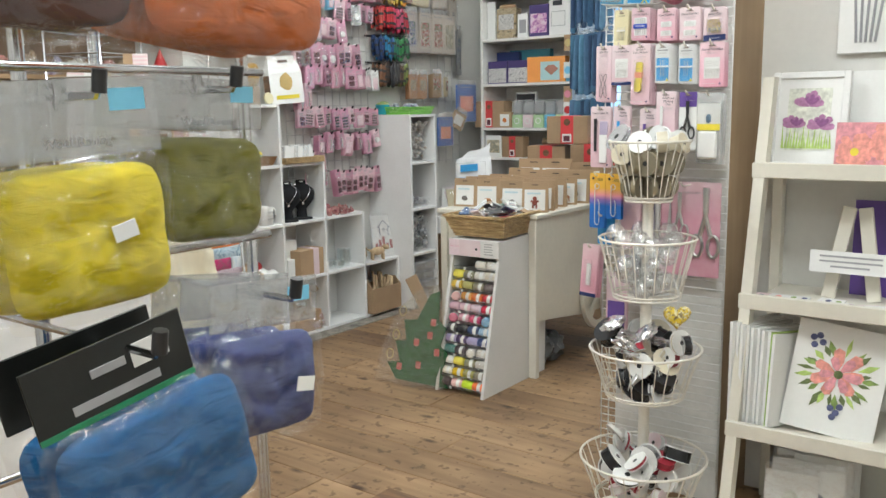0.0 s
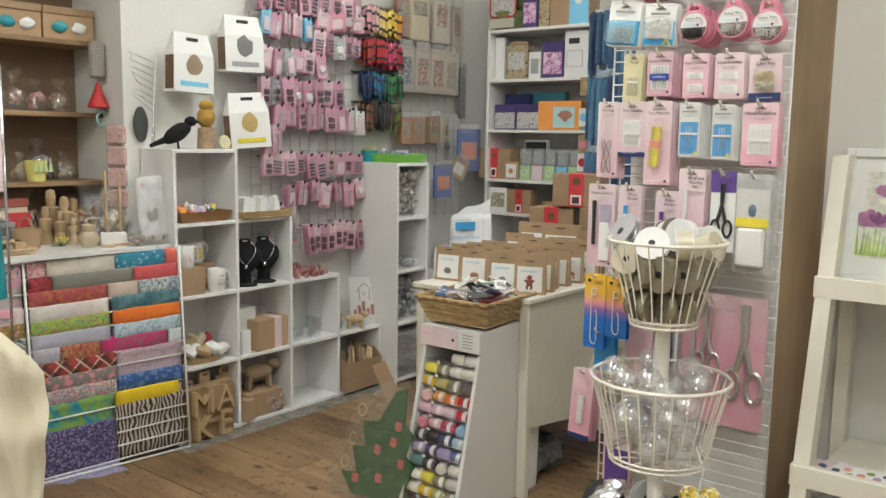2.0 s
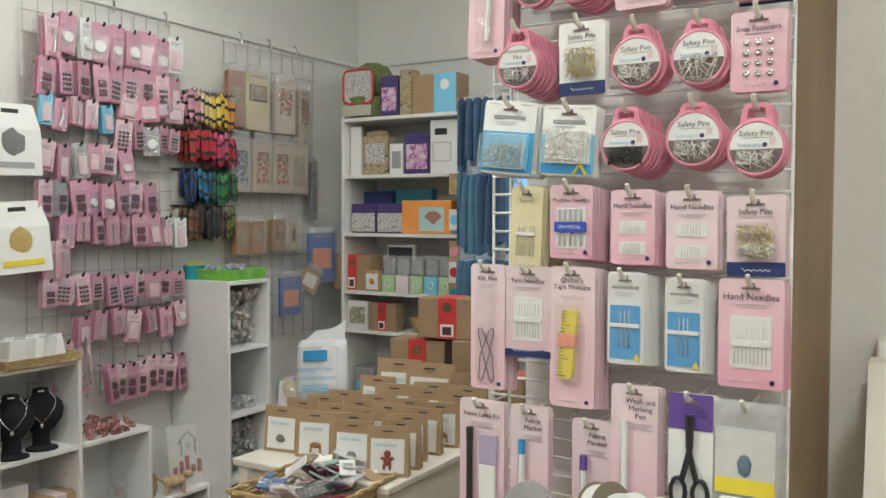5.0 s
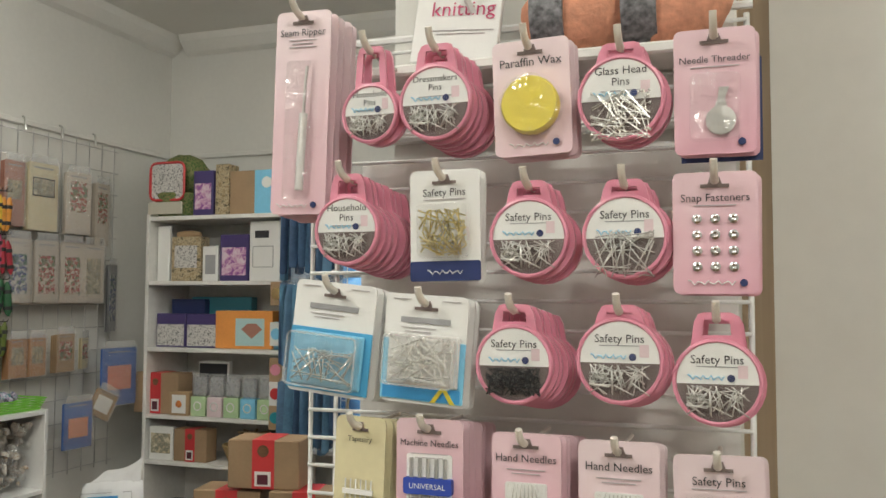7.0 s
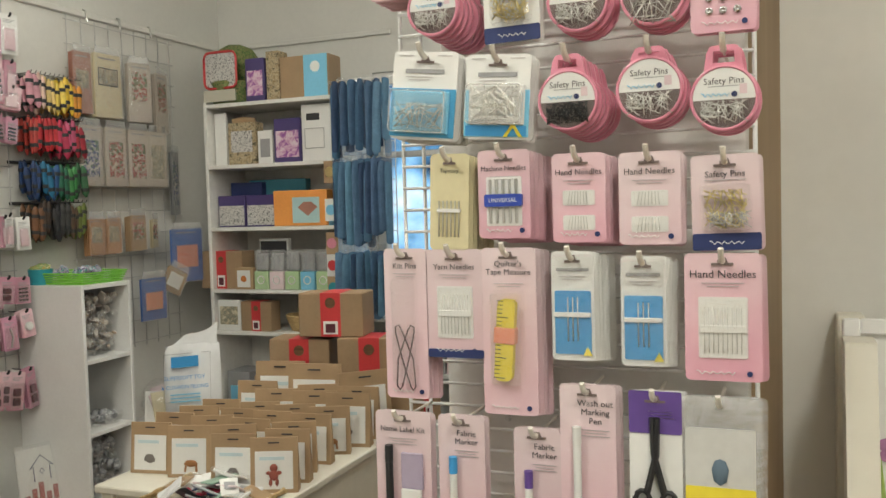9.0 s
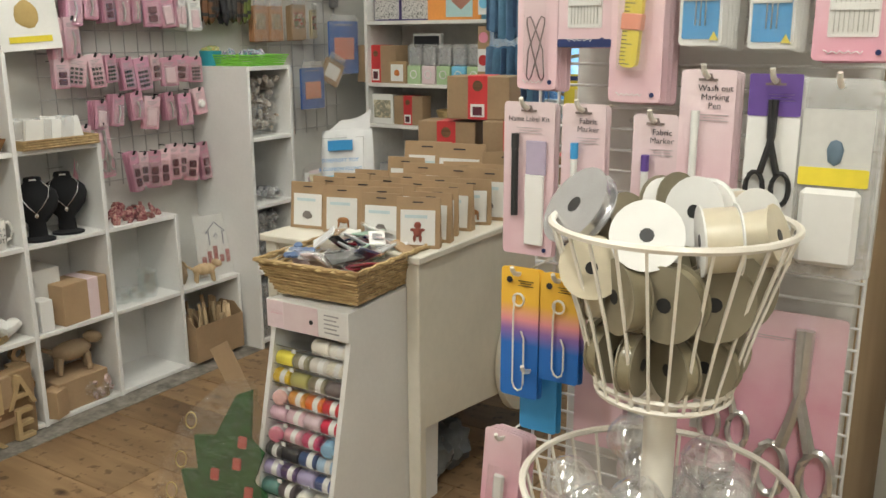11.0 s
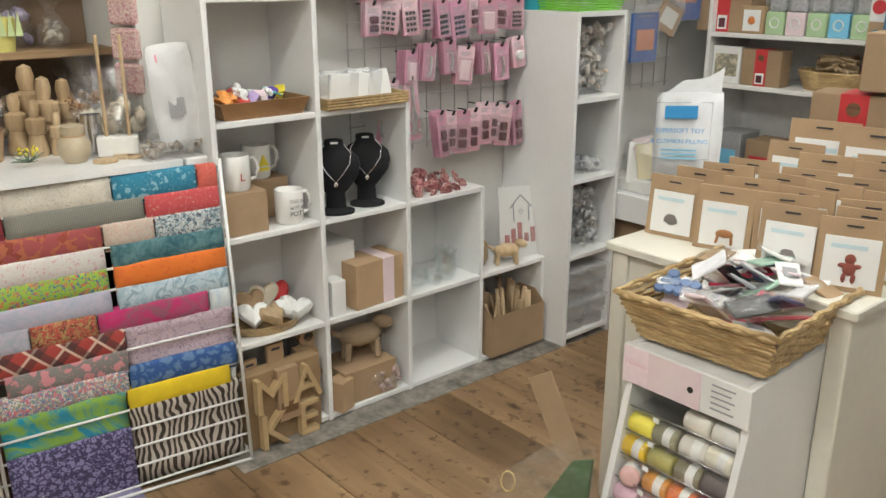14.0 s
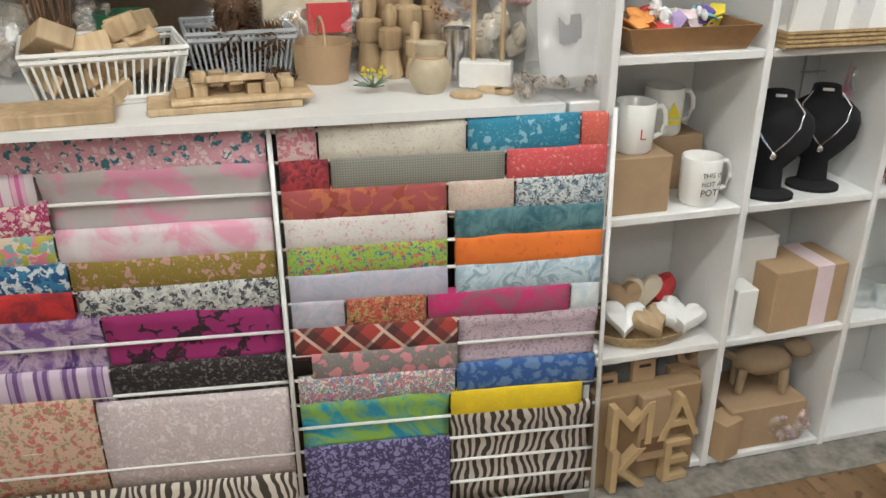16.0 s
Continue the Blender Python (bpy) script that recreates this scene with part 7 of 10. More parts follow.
part("handle", tube(bmesh.new(), [(0, 0, 0), (0, 0, 0.5)], 0.008, 8), WHITE, th)
part("head", box(bmesh.new(), (-0.018, -0.014, 0.34), (0.018, 0.014, 0.5), 0.005), TEAL, th)
# storage under the cart
for k, (x, y, r) in enumerate(((-1.93, 3.62, 0.10), (-2.05, 3.7, 0.09), (-1.92, 3.75, 0.085))):
    th = thing("storage_bag", "crumpled grey plastic bag under the cart", "bag", pose(x, y, 0))
    part("bag", blob(bmesh.new(), scaled(0, 0, r * 0.8, r * 0.9, r, r * 0.85), 3, 0.35, 4, k), mat("dark_grey_bag", (0.12, 0.13, 0.14), 0.3, var=0.4, scale=12, bmp=0.8, bscale=40), th)

# ---- stand of filler bags and white shelf between the cart and the left wall ----
th = carton("storage_carton", "tall brown cardboard carton on the floor", "box", pose(-3.0, 4.74, 0), 0.50, 0.40, 0.44, CARD)
th = carton("white_ledge_box", "white flat storage box on the carton", "box", pose(-2.99, 4.70, 0.4405), 0.56, 0.46, 0.10, WHITE)
th = thing("acrylic_tray", "white tray of small flower cards in clear bags", "tray", pose(-3.12, 4.62, 0.541))
part("tray", box(bmesh.new(), (-0.1, -0.11, 0), (0.12, 0.11, 0.05), 0.004), WHITE_WORN, th)
for k in range(8):
    part("bagged_card", Bx((-0.04, -0.003, 0), (0.04, 0.003, 0.15), 0.001), [PAPER, SAND, PINKPALE, FILMHAZE][k % 4], th, "", pose(rnd.uniform(-0.05, 0.08), -0.09 + 0.024 * k, 0.03, -15, rnd.uniform(-15, 15), 60))
part("bag", blob(bmesh.new(), scaled(0.02, 0, 0.12, 0.11, 0.10, 0.10), 3, 0.25, 3), FILM, th)


def pillow(bm, w, h, d, m=None, n=10):
    vs = []
    for s in (-1, 1):
        g = []
        for i in range(n + 1):
            row = []
            for j in range(n + 1):
                u, v = i / n * 2 - 1, j / n * 2 - 1
                q = max(0, (1 - u ** 4)) ** 0.5 * max(0, (1 - v ** 4)) ** 0.5
                row.append(bm.verts.new((u * w / 2 * (1 - 0.05 * v * v), s * d / 2 * q * (1 + 0.3 * noise.noise((u * 2.2, v * 2.2, s))), v * h / 2 * (1 - 0.04 * u * u))))
            g.append(row)
        for i in range(n):
            for j in range(n):
                f = bm.faces.new((g[i][j], g[i + 1][j], g[i + 1][j + 1], g[i][j + 1]))
                f.smooth = True
        vs += [v for r in g for v in r]
    bmesh.ops.remove_doubles(bm, verts=vs, dist=0.0002)
    if m is not None:
        bmesh.ops.transform(bm, matrix=m, verts=[v for v in vs if v.is_valid])
    return bm


th = thing("filling_bag", "white bag of soft toy and cushion filling", "bag", pose(-2.895, 4.53, 0.655, -12, -5, 12) @ Matrix.Diagonal((1.06, 1.0, 0.98, 1)))
WBAG = mat("white_bag_plastic", (0.80, 0.81, 0.82), 0.3, var=0.05, bmp=0.6, bscale=25)
bm = pillow(bmesh.new(), 0.235, 0.30, 0.10, pose(0, 0, 0.13), 14)
part("bag", bm, WBAG, th)
bm = bmesh.new()
g = []
for i_ in range(13):
    u = i_ / 12 * 2 - 1
    g.append([bm.verts.new((u * (0.106 - 0.012 * v) + 0.014 * v, 0.012 * noise.noise((u * 4, v * 3, 2)) - 0.01 * (1 - v), 0.255 + v * (0.065 + 0.03 * noise.noise((u * 1.4, 5, 1)) + 0.03 * u))) for v in (0, 0.25, 0.5, 0.75, 1)])
for a_, b_ in zip(g, g[1:]):
    for q in range(4):
        bm.faces.new((a_[q], b_[q], b_[q + 1], a_[q + 1])).smooth = True
part("loose_top", bm, WBAG, th, "crumpled empty top of the bag")
part("label_block", Bx((-0.055, -0.067, 0.178), (0.055, -0.0645, 0.222)), BLUECARD, th, "bright blue printed block")
words("SUPERSOFT TOY", 0.024, BLUECARD, th, pose(0, -0.0685, 0.135), width=0.165)
words("& CUSHION FILLING", 0.024, BLUECARD, th, pose(0, -0.0685, 0.098), width=0.19)
for k in range(3):
    part("print_line", Bx((-0.06, -0.0665, 0.066 - 0.014 * k), (0.06, -0.064, 0.071 - 0.014 * k)), SKYCARD, th)
part("print_border", tube(bmesh.new(), [(-0.095, -0.05, 0.04), (0.095, -0.05, 0.04), (0.095, -0.046, 0.235), (-0.095, -0.046, 0.235)], 0.0012, 4, True), PAPERGREY, th)


# ---- fabric rack and the craft table behind it ----
RM = pose(-3.222, 2.957, 0, 0.9, 0, -7.5)
rack = thing("fabric_rack", "white wire rack of folded printed fabrics", "fabric rack", RM)
NB, ZT, PZ = 16, 0.853, 0.0545


def rx_(z):
    return (ZT - z) * 0.04


for y in (0.0, -0.612, -1.25):
    b_ = part("upright", tube(bmesh.new(), [(rx_(ZT) + 0.012, y, ZT + 0.01), (rx_(0.003) + 0.012, y, 0.003 - 0.0157 * y)], 0.005, 6), WIRE, rack)
RAIL = {}
for k in range(NB):
    z = ZT - 0.008 - PZ * k
    for y0, y1 in ((-0.612, 0.0), (-1.25, -0.612)):
        part("rail", tube(bmesh.new(), [(rx_(z) + 0.004, y0, z), (rx_(z) + 0.004, y1, z)], 0.0036, 5), WIRE, rack)
part("base_rail", tube(bmesh.new(), [(rx_(0) + 0.012, -1.25, 0.026), (rx_(0) + 0.012, 0.0, 0.006)], 0.005, 6), WIRE, rack)
part("top_bracket", tube(bmesh.new(), [(0.006, -0.66, ZT), (0.006, -0.612, ZT), (0.006, -0.575, ZT), (0.006, -0.575, ZT - 0.05)], 0.005, 5), WIRE, rack)


def cloth(k, y0, y1, drop, material, label):
    """A length of fabric folded over rail k."""
    z = ZT - 0.008 - PZ * k
    x = rx_(z)
    bm = bmesh.new()
    prof = [(x - 0.008, z - drop * 0.7), (x - 0.007, z - 0.01), (x - 0.005, z + 0.005), (x, z + 0.009), (x + 0.007, z + 0.006), (x + 0.011, z - 0.004), (x + 0.012, z - drop * 0.5), (x + 0.0105, z - drop * 0.75), (x + 0.002, z - drop)]
    if drop > 1.4 * PZ and k not in (9, 9.4, 12, 13):
        prof[5:] = [(x + 0.010, z - 0.006), (x + 0.006, z - 0.022), (x - 0.002, z - PZ * 0.8), (x - 0.002, z - drop * 0.8), (x - 0.004, z - drop)]
    ny = max(3, int((y1 - y0) / 0.03))
    rows = []
    for i in range(ny + 1):
        y = y0 + (y1 - y0) * i / ny
        wv = 0.0018 * noise.noise((y * 14, k * 3.1, 0)) + 0.001 * noise.noise((y * 45, k, 3))
        sag = 0.002 * noise.noise((y * 6, k * 1.7, 9))
        rows.append([bm.verts.new((px + wv, y, pz + sag)) for px, pz in prof])
    for a, b in zip(rows, rows[1:]):
        for j in range(len(prof) - 1):
            bm.faces.new((a[j], b[j], b[j + 1], a[j + 1])).smooth = True
    th = thing("fabric_length", label, "fabric", RM, "folded fabrics on the rack")
    fo = part("folded_cloth", bm, material, th)
    part("hem", tube(bmesh.new(), [(prof[-1][0] - 0.001, y0 + 0.002, prof[-1][1]), (prof[-1][0] - 0.001, y1 - 0.002, prof[-1][1])], 0.002, 5), material, th)
    md = fo.modifiers.new("thick", "SOLIDIFY")
    md.thickness = 0.0025
    return th


def F(name, *a, **k):
    return fabric(name, *a, **k)


CREAMF = (0.70, 0.66, 0.56)
RY0, RYW = -0.602, 0.594
RIGHT = [
    (0, 0, .12, F("pink_floral", (.72, .55, .53), [(.55, .2, .25)]), "pale pink floral"), (0, .12, .56, F("cream_sprig", CREAMF, [(.45, .36, .34)], "floral", 90, .16), "cream sprigged"),
    (0, .56, .91, F("teal_bird", (.03, .22, .34), [(.25, .45, .55)], "floral", 34, .2), "teal printed"), (0, .91, 1, F("coral", (.62, .12, .09), [(.7, .3, .25)], "floral", 50, .08), "coral red"),
    (1, 0, .15, F("red_black", (.45, .05, .06), [(.08, .02, .03)], "blotch", 90), "red and black"), (1, .15, .68, F("grey_check", (.17, .165, .14), [(.28, .275, .24)], "check", 220), "grey checked"), (1, .68, 1, F("coral_leaf", (.62, .09, .10), [(.62, .33, .28)], "floral", 40, .1), "coral red"),
    (2, 0, .5, F("rust_circles", (.30, .06, .04), [(.45, .14, .07), (.36, .08, .08)], "floral", 24, .55), "rust circle"), (2, .5, .71, F("pink_sprig", (.70, .58, .50), [(.6, .35, .3), (.5, .5, .4)], "floral", 120, .4), "pale pink floral"), (2, .71, 1, F("white_blackfl", (.66, .68, .66), [(.07, .09, .12), (.25, .35, .4)], "floral", 75, .38), "white and black floral"),
    (3, 0, .5, F("white_pinkfl", (.72, .69, .65), [(.62, .35, .40)], "floral", 60, .14), "white floral"), (3, .52, 1, F("dark_teal", (.03, .11, .14), [(.12, .24, .26)], "blotch", 60), "dark teal"),
    (4, 0, .5, F("lime", (.33, .52, .06), [(.62, .16, .08), (.06, .16, .3)], "floral", 60, .3), "lime green printed"), (4, .52, 1, F("orange_spot", (.80, .20, .03), [(.70, .15, .03)], "floral", 35, .18), "bright orange"),
    (5, 0, .5, F("blue_lilac", (.38, .41, .50), [(.48, .44, .53), (.40, .42, .50)], "blotch", 60), "blue and lilac"), (5, .52, 1, F("light_blue", (.36, .50, .58), [(.55, .65, .70), (.25, .36, .45)], "blotch", 60), "pale blue batik"),
    (6, 0, .17, F("blue_lilac2", (.35, .39, .46), [(.5, .45, .52)], "blotch", 80), "blue and lilac"), (6, .17, .43, F("autumn", (.10, .05, .03), [(.40, .30, .12), (.45, .08, .06)], "floral", 75, .5), "autumn leaf"), (6, .43, .9, F("magenta", (.50, .03, .15), [(.28, .10, .14)], "blotch", 50), "magenta"), (6, .9, 1, F("pale_blue2", (.5, .58, .64), [(.66, .7, .7)], "blotch", 60), "pale blue"),
    (7, 0, .53, F("tartan", (.36, .05, .04), [(.03, .03, .03), (.62, .45, .35)], "tartan", 42), "red tartan"), (7, .53, 1, F("lilac_sprig", (.66, .52, .58), [(.32, .25, .32), (.45, .38, .45)], "floral", 80, .26), "lilac sprigged"),
    (8, .05, .53, F("grey_rose", (.22, .21, .20), [(.60, .25, .27)], "floral", 28, .36), "grey rose"),
    (9, 0, .52, F("cream_flower", (.70, .62, .52), [(.62, .16, .18), (.25, .3, .2), (.1, .2, .4)], "floral", 65, .4), "cream floral"), (9, .52, 1, F("navy_swirl", (.03, .09, .26), [(.12, .20, .36)], "leopard", 30), "navy swirled"),
    (10, 0, .5, F("turquoise", (.02, .34, .50), [(.30, .50, .05), (.03, .30, .46)], "blotch", 14), "turquoise and green"), (10, .5, .96, F("yellow_spot", (.80, .60, .02), [(.72, .47, .02)], "floral", 110, .3), "yellow spotted"),
    (11, .5, 1, F("zebra", (.60, .54, .47), [(.06, .045, .035)], "zebra", 62), "zebra striped"),
    (12, .0, .5, F("leopard", (.05, .04, .10), [(.22, .20, .36)], "leopard", 55), "purple leopard print")]


def drop_of(rows, k, a, b):
    """How far a length hangs: to just past the next filled rail below it."""
    below = [q[0] for q in rows if q[0] > k and q[1] < b - 0.03 and q[2] > a + 0.03]
    return min(0.235, PZ * ((min(below) if below else k + 4) - k) + 0.012)


for k, a, b, m_, nm in RIGHT:
    cloth(k, RY0 + RYW * a + 0.002, RY0 + RYW * b - 0.002, drop_of(RIGHT, k, a, b), m_, nm + " cotton fabric folded over a rail")
LY0, LYW = -1.24, 0.622
LEFT = [
    (0, 0, .24, F("cream_purple", (.62, .55, .38), [(.3, .2, .35)], "floral", 25, .45), "cream and purple"), (0, .24, 1, F("pink_teal", (.72, .38, .46), [(.05, .2, .24), (.75, .62, .62)], "floral", 40, .28), "pink and teal"),
    (1, 0, .38, F("pink_stripe", (.62, .16, .36), [(.72, .45, .55), (.75, .66, .68)], "stripe", 70), "pink striped"), (1, .38, 1, F("grey_pink", (.48, .45, .44), [(.50, .46, .45), (.68, .30, .42)], "blotch", 16), "grey and pink large print"),
    (2, 0, .4, F("magenta_fl", (.42, .04, .14), [(.6, .35, .4), (.7, .6, .5)], "floral", 45, .35), "magenta floral"),
    (3, 0, .4, F("hearts", (.68, .55, .42), [(.72, .2, .3), (.45, .42, .06), (.2, .4, .4)], "floral", 26, .48), "multicoloured heart"), (3, .4, 1, F("white_rose", (.68, .62, .62), [(.66, .56, .58), (.7, .34, .44)], "blotch", 18), "white and pink"),
    (4, 0, .42, F("blue_fl", (.04, .20, .36), [(.6, .65, .66), (.02, .08, .2)], "floral", 40, .42), "blue floral"), (4, .42, 1, F("olive", (.26, .19, .03), [(.5, .28, .26)], "floral", 45, .25), "olive"),
    (5, 0, .42, F("red_rose", (.50, .03, .03), [(.22, .02, .03)], "blotch", 50), "red rose"), (5, .43, 1, F("white_black", (.62, .63, .58), [(.05, .05, .06), (.35, .36, .36)], "floral", 60, .4), "white and black floral"),
    (6, 0, .48, F("purple_patch", (.20, .10, .30), [(.55, .42, .55), (.1, .05, .2)], "blotch", 30), "purple patchwork"), (6, .48, 1, F("black_magenta", (.035, .02, .025), [(.36, .03, .17)], "floral", 26, .55), "black and magenta"),
    (8, 0, .48, F("lilac_patch", (.40, .30, .46), [(.16, .08, .22), (.6, .5, .6)], "stripe", 60), "lilac patchwork"), (8, .48, 1, F("black_fl", (.025, .02, .02), [(.16, .14, .14)], "floral", 60, .25), "black floral"),
    (9, 0, .42, F("peach_fl", (.66, .45, .34), [(.55, .16, .15), (.3, .3, .15)], "floral", 45, .3), "peach floral"), (9.4, .42, 1, F("pale_toile", (.62, .53, .53), [(.5, .42, .44), (.7, .64, .62)], "blotch", 130), "pale lilac toile"),
    (13, 0, 1, F("zebra_b", (.60, .54, .47), [(.06, .045, .035)], "zebra", 62), "zebra striped")]
for k, a, b, m_, nm in LEFT:
    cloth(k, LY0 + LYW * a + 0.002, LY0 + LYW * b - 0.002, drop_of(LEFT, k, a, b), m_, nm + " cotton fabric folded over a rail")

th = thing("fabric_length", "end of purple leopard print fabric lying on the floor", "fabric", RM)
bm, g = bmesh.new(), []
for i_ in range(9):
    y = RY0 + RYW * 0.5 * i_ / 8
    g.append([bm.verts.new((x_, y + 0.12 * (x_ - 0.04), 0.006 + 0.0025 * noise.noise((y * 20, x_ * 30, 1)) + z_)) for x_, z_ in ((0.035, 0.03), (0.045, 0.004), (0.075, 0.001), (0.105, 0.0))])
for a_, b_ in zip(g, g[1:]):
    for q in range(3):
        bm.faces.new((a_[q], b_[q], b_[q + 1], a_[q + 1])).smooth = True
fo = part("cloth_end", bm, F("leopard_reverse", (.22, .20, .34), [(.34, .32, .46)], "leopard", 55), th, "pale reverse side of the cloth")
md = fo.modifiers.new("thick", "SOLIDIFY")
md.thickness = 0.0025

table = thing("craft_table", "white topped table crowded with wooden craft pieces", "table")
TZ = 0.868
bm = bmesh.new()
plate(bm, [(-3.841, -1.3), (-3.315, -1.3), (-3.238, -2.857), (-3.841, -2.857)], TZ - 0.016, TZ, pose(0, 0, 0, 90, 0, 0))
part("tabletop", bm, WHITE, table)
part("tabletop_extension", Bx((X0 + 0.004, 2.868, TZ - 0.022), (-3.245, 2.928, TZ), 0.003), WHITE, table)
for x, y in ((-3.80, 1.35), (-3.45, 1.35), (-3.80, 2.80), (-3.45, 2.80)):
    part("leg", Bx((x, y, 0), (x + 0.04, y + 0.04, TZ - 0.0225), 0.003), BLACK, table)
# Black strip below the tabletop's edge, behind the fabric rack.
part("apron", Bx((-0.005, -1.5, TZ - 0.10), (0.005, 0, TZ - 0.0165)), BLACK, table, "black strip under the table edge", pose(-3.29, 2.85, 0, 0, 0, -6))

# alcove shelves
solid("alcove_back", Bx((-3.8495, 1.3, TZ), (-3.842, 2.8595, 2.3)), BROWNBACK, "brown back board of the alcove shelves", "wall", kind="structure")
for z in (1.12, 1.405, 1.70, 2.0):
    solid("wall_shelf", Bx((-3.842, 1.3, z - 0.02), (-3.62, 2.8585, z), 0.002), SHELFWOOD, "plain wooden shelf in the alcove", "shelf", group="alcove shelves")


def cellobag(m, s, inner, label, n=8):
    th = thing("cellophane_bag", label, "craft bag", m)
    heap(th, n, (-0.03 * s, -0.03 * s, 0.014 * s), (0.03 * s, 0.03 * s, 0.075 * s), 0.02 * s, inner, int(s * 100) + n)
    bm = lathe(bmesh.new(), [(0.045 * s, 0), (0.052 * s, 0.05 * s), (0.03 * s, 0.09 * s), (0.012 * s, 0.105 * s), (0.03 * s, 0.14 * s)], 14)
    for v in bm.verts:
        v.co *= 1 + 0.12 * noise.noise(v.co * 30)
    part("wrap", bm, FILM, th, "clear cellophane wrap")
    return th


POT = [fabric("potpourri_%d" % i, c, s, "blotch", 150) for i, (c, s) in enumerate((((.25, .12, .06), [(.5, .32, .18), (.1, .05, .03)]), ((.35, .10, .09), [(.6, .35, .3)]), ((.45, .32, .2), [(.2, .12, .06), (.6, .5, .35)]), ((.2, .16, .26), [(.4, .36, .46)]), ((.5, .45, .38), [(.3, .25, .2)])))]
for z, n in ((1.1205, 9), (1.4055, 9)):
    for k in range(n):
        y = 1.95 + 0.098 * k
        cellobag(pose(-3.73 + rnd.uniform(-0.04, 0.05), y, z, 0, 0, rnd.uniform(0, 90)), rnd.uniform(0.85, 1.25), POT[(k + int(z * 10)) % 5], "clear cellophane bag of dried craft pieces", 10)
th = thing("felt_bucket", "yellow felt bucket with leaf shapes", "pot", pose(-3.66, 2.58, 1.1205))
part("bucket", lathe(bmesh.new(), [(0.035, 0), (0.045, 0.085), (0.042, 0.085), (0.033, 0.005)], 16), mat("pale_yellow_felt", (0.68, 0.62, 0.2), 0.9), th)
bm = bmesh.new()
for k in range(4):
    plate(bm, [(-0.03 + 0.02 * k, 0.04), (-0.02 + 0.02 * k, 0.10), (-0.012 + 0.02 * k, 0.04)], -0.046, -0.043)
part("leaves", bm, mat("pale_green_felt", (0.5, 0.6, 0.3), 0.9), th, "", pose(0, 0, 0, 0, 0, 90))
for k, (y, w) in enumerate(((2.52, 0.20), (2.74, 0.21))):
    th = carton("display_box", "open brown display box with card animals", "box", pose(-3.70, y, 1.7005, 0, 0, rnd.uniform(-4, 4)), 0.11, w, 0.13, KRAFT)
    for j, mt in enumerate((TEAL, PAPER)):
        part("card_animal", blob(bmesh.new(), scaled(0.062, -0.04 + 0.08 * j, 0.05, 0.008, 0.032, 0.022), 2, 0.3, 3, j + k), mt, th)
    part("rim", Bx((0.056, -w / 2, 0.10), (0.062, w / 2, 0.13), 0.002), CARD, th)
for k in range(3):
    animal(pose(-3.68, 2.10 + 0.12 * k, 1.7005, 0, 0, 90), 0.8, [BLACK, GOLD, DARKWOOD][k], "small painted wooden animal on the top shelf", "wooden_animal")
# hanging fabric garland, felt decorations
th = thing("hanging_decoration", "string of felt hearts with red felt cone", "decoration", pose(-3.585, 2.82, 1.70))
part("cone", lathe(bmesh.new(), [(0.0, -0.16), (0.045, -0.27), (0.04, -0.275), (0, -0.27)], 12), RED, th)
part("fabric_strip", box(bmesh.new(), (-0.02, -0.03, -0.15), (0.02, 0.03, 0.0), 0.008), fabric("tweed", (.2, .18, .17), [(.5, .45, .4)], "check", 120), th)
part("ring", tube(bmesh.new(), [(0, 0.02 + 0.03 * math.cos(a), -0.32 + 0.03 * math.sin(a)) for a in (2 * math.pi * k / 14 for k in range(14))], 0.006, 6, True), mat("aqua_felt", (.3, .5, .5), 0.9), th)
th = thing("pocket_hanger", "pink patterned fabric pocket hanger on the wall end", "decoration", pose(-3.50, 2.852, 1.36, 0, 0, 30))
for k in range(4):
    part("pocket", box(bmesh.new(), (-0.045, -0.02, -0.085 - 0.09 * k), (0.045, 0.0, -0.003 - 0.09 * k), 0.008), fabric("pink_pocket", (.62, .38, .38), [(.4, .15, .2), (.7, .6, .5)], "floral", 90, .4) if k == 0 else bpy.data.materials["pink_pocket"], th)

# on the craft table
def crumple(bm, amp=0.09, f=22.0):
    for v in bm.verts:
        v.co.y += amp * 0.1 * noise.noise(v.co * f)
        v.co.x *= 1 + amp * noise.noise(v.co * 9 + Vector((3, 1, 7)))
    return bm


def crate_bm(lx, ly, h, t=0.003):
    bm = bmesh.new()
    n = 18
    for (x0, y0), (x1, y1) in (((-1, -1), (1, -1)), ((1, -1), (1, 1)), ((1, 1), (-1, 1)), ((-1, 1), (-1, -1))):
        for i in range(n):
            f = i / n
            x, y = (x0 + (x1 - x0) * f), (y0 + (y1 - y0) * f)
            tube(bm, [(x * lx * 0.42, y * ly * 0.42, 0.004), (x * lx * 0.5, y * ly * 0.5, h)], t, 4)
    for z, s in ((0.004, 0.42), (h * 0.12, 0.43), (h * 0.88, 0.49), (h, 0.5)):
        tube(bm, [(-lx * s, -ly * s, z), (lx * s, -ly * s, z), (lx * s, ly * s, z), (-lx * s, ly * s, z)], t * 1.8, 5, True)
    box(bm, (-lx * 0.42, -ly * 0.42, 0), (lx * 0.42, ly * 0.42, 0.003))
    return bm


MILKY = mat("translucent_white_plastic", (0.72, 0.72, 0.70), 0.3, var=0.04)
th = thing("plastic_basket", "white slatted plastic basket of wooden blocks", "basket", pose(-3.50, 2.07, TZ + 0.0005, 0, 0, 8))
tagged(part("basket", crate_bm(0.19, 0.27, 0.095), MILKY, th), kind="stuff")
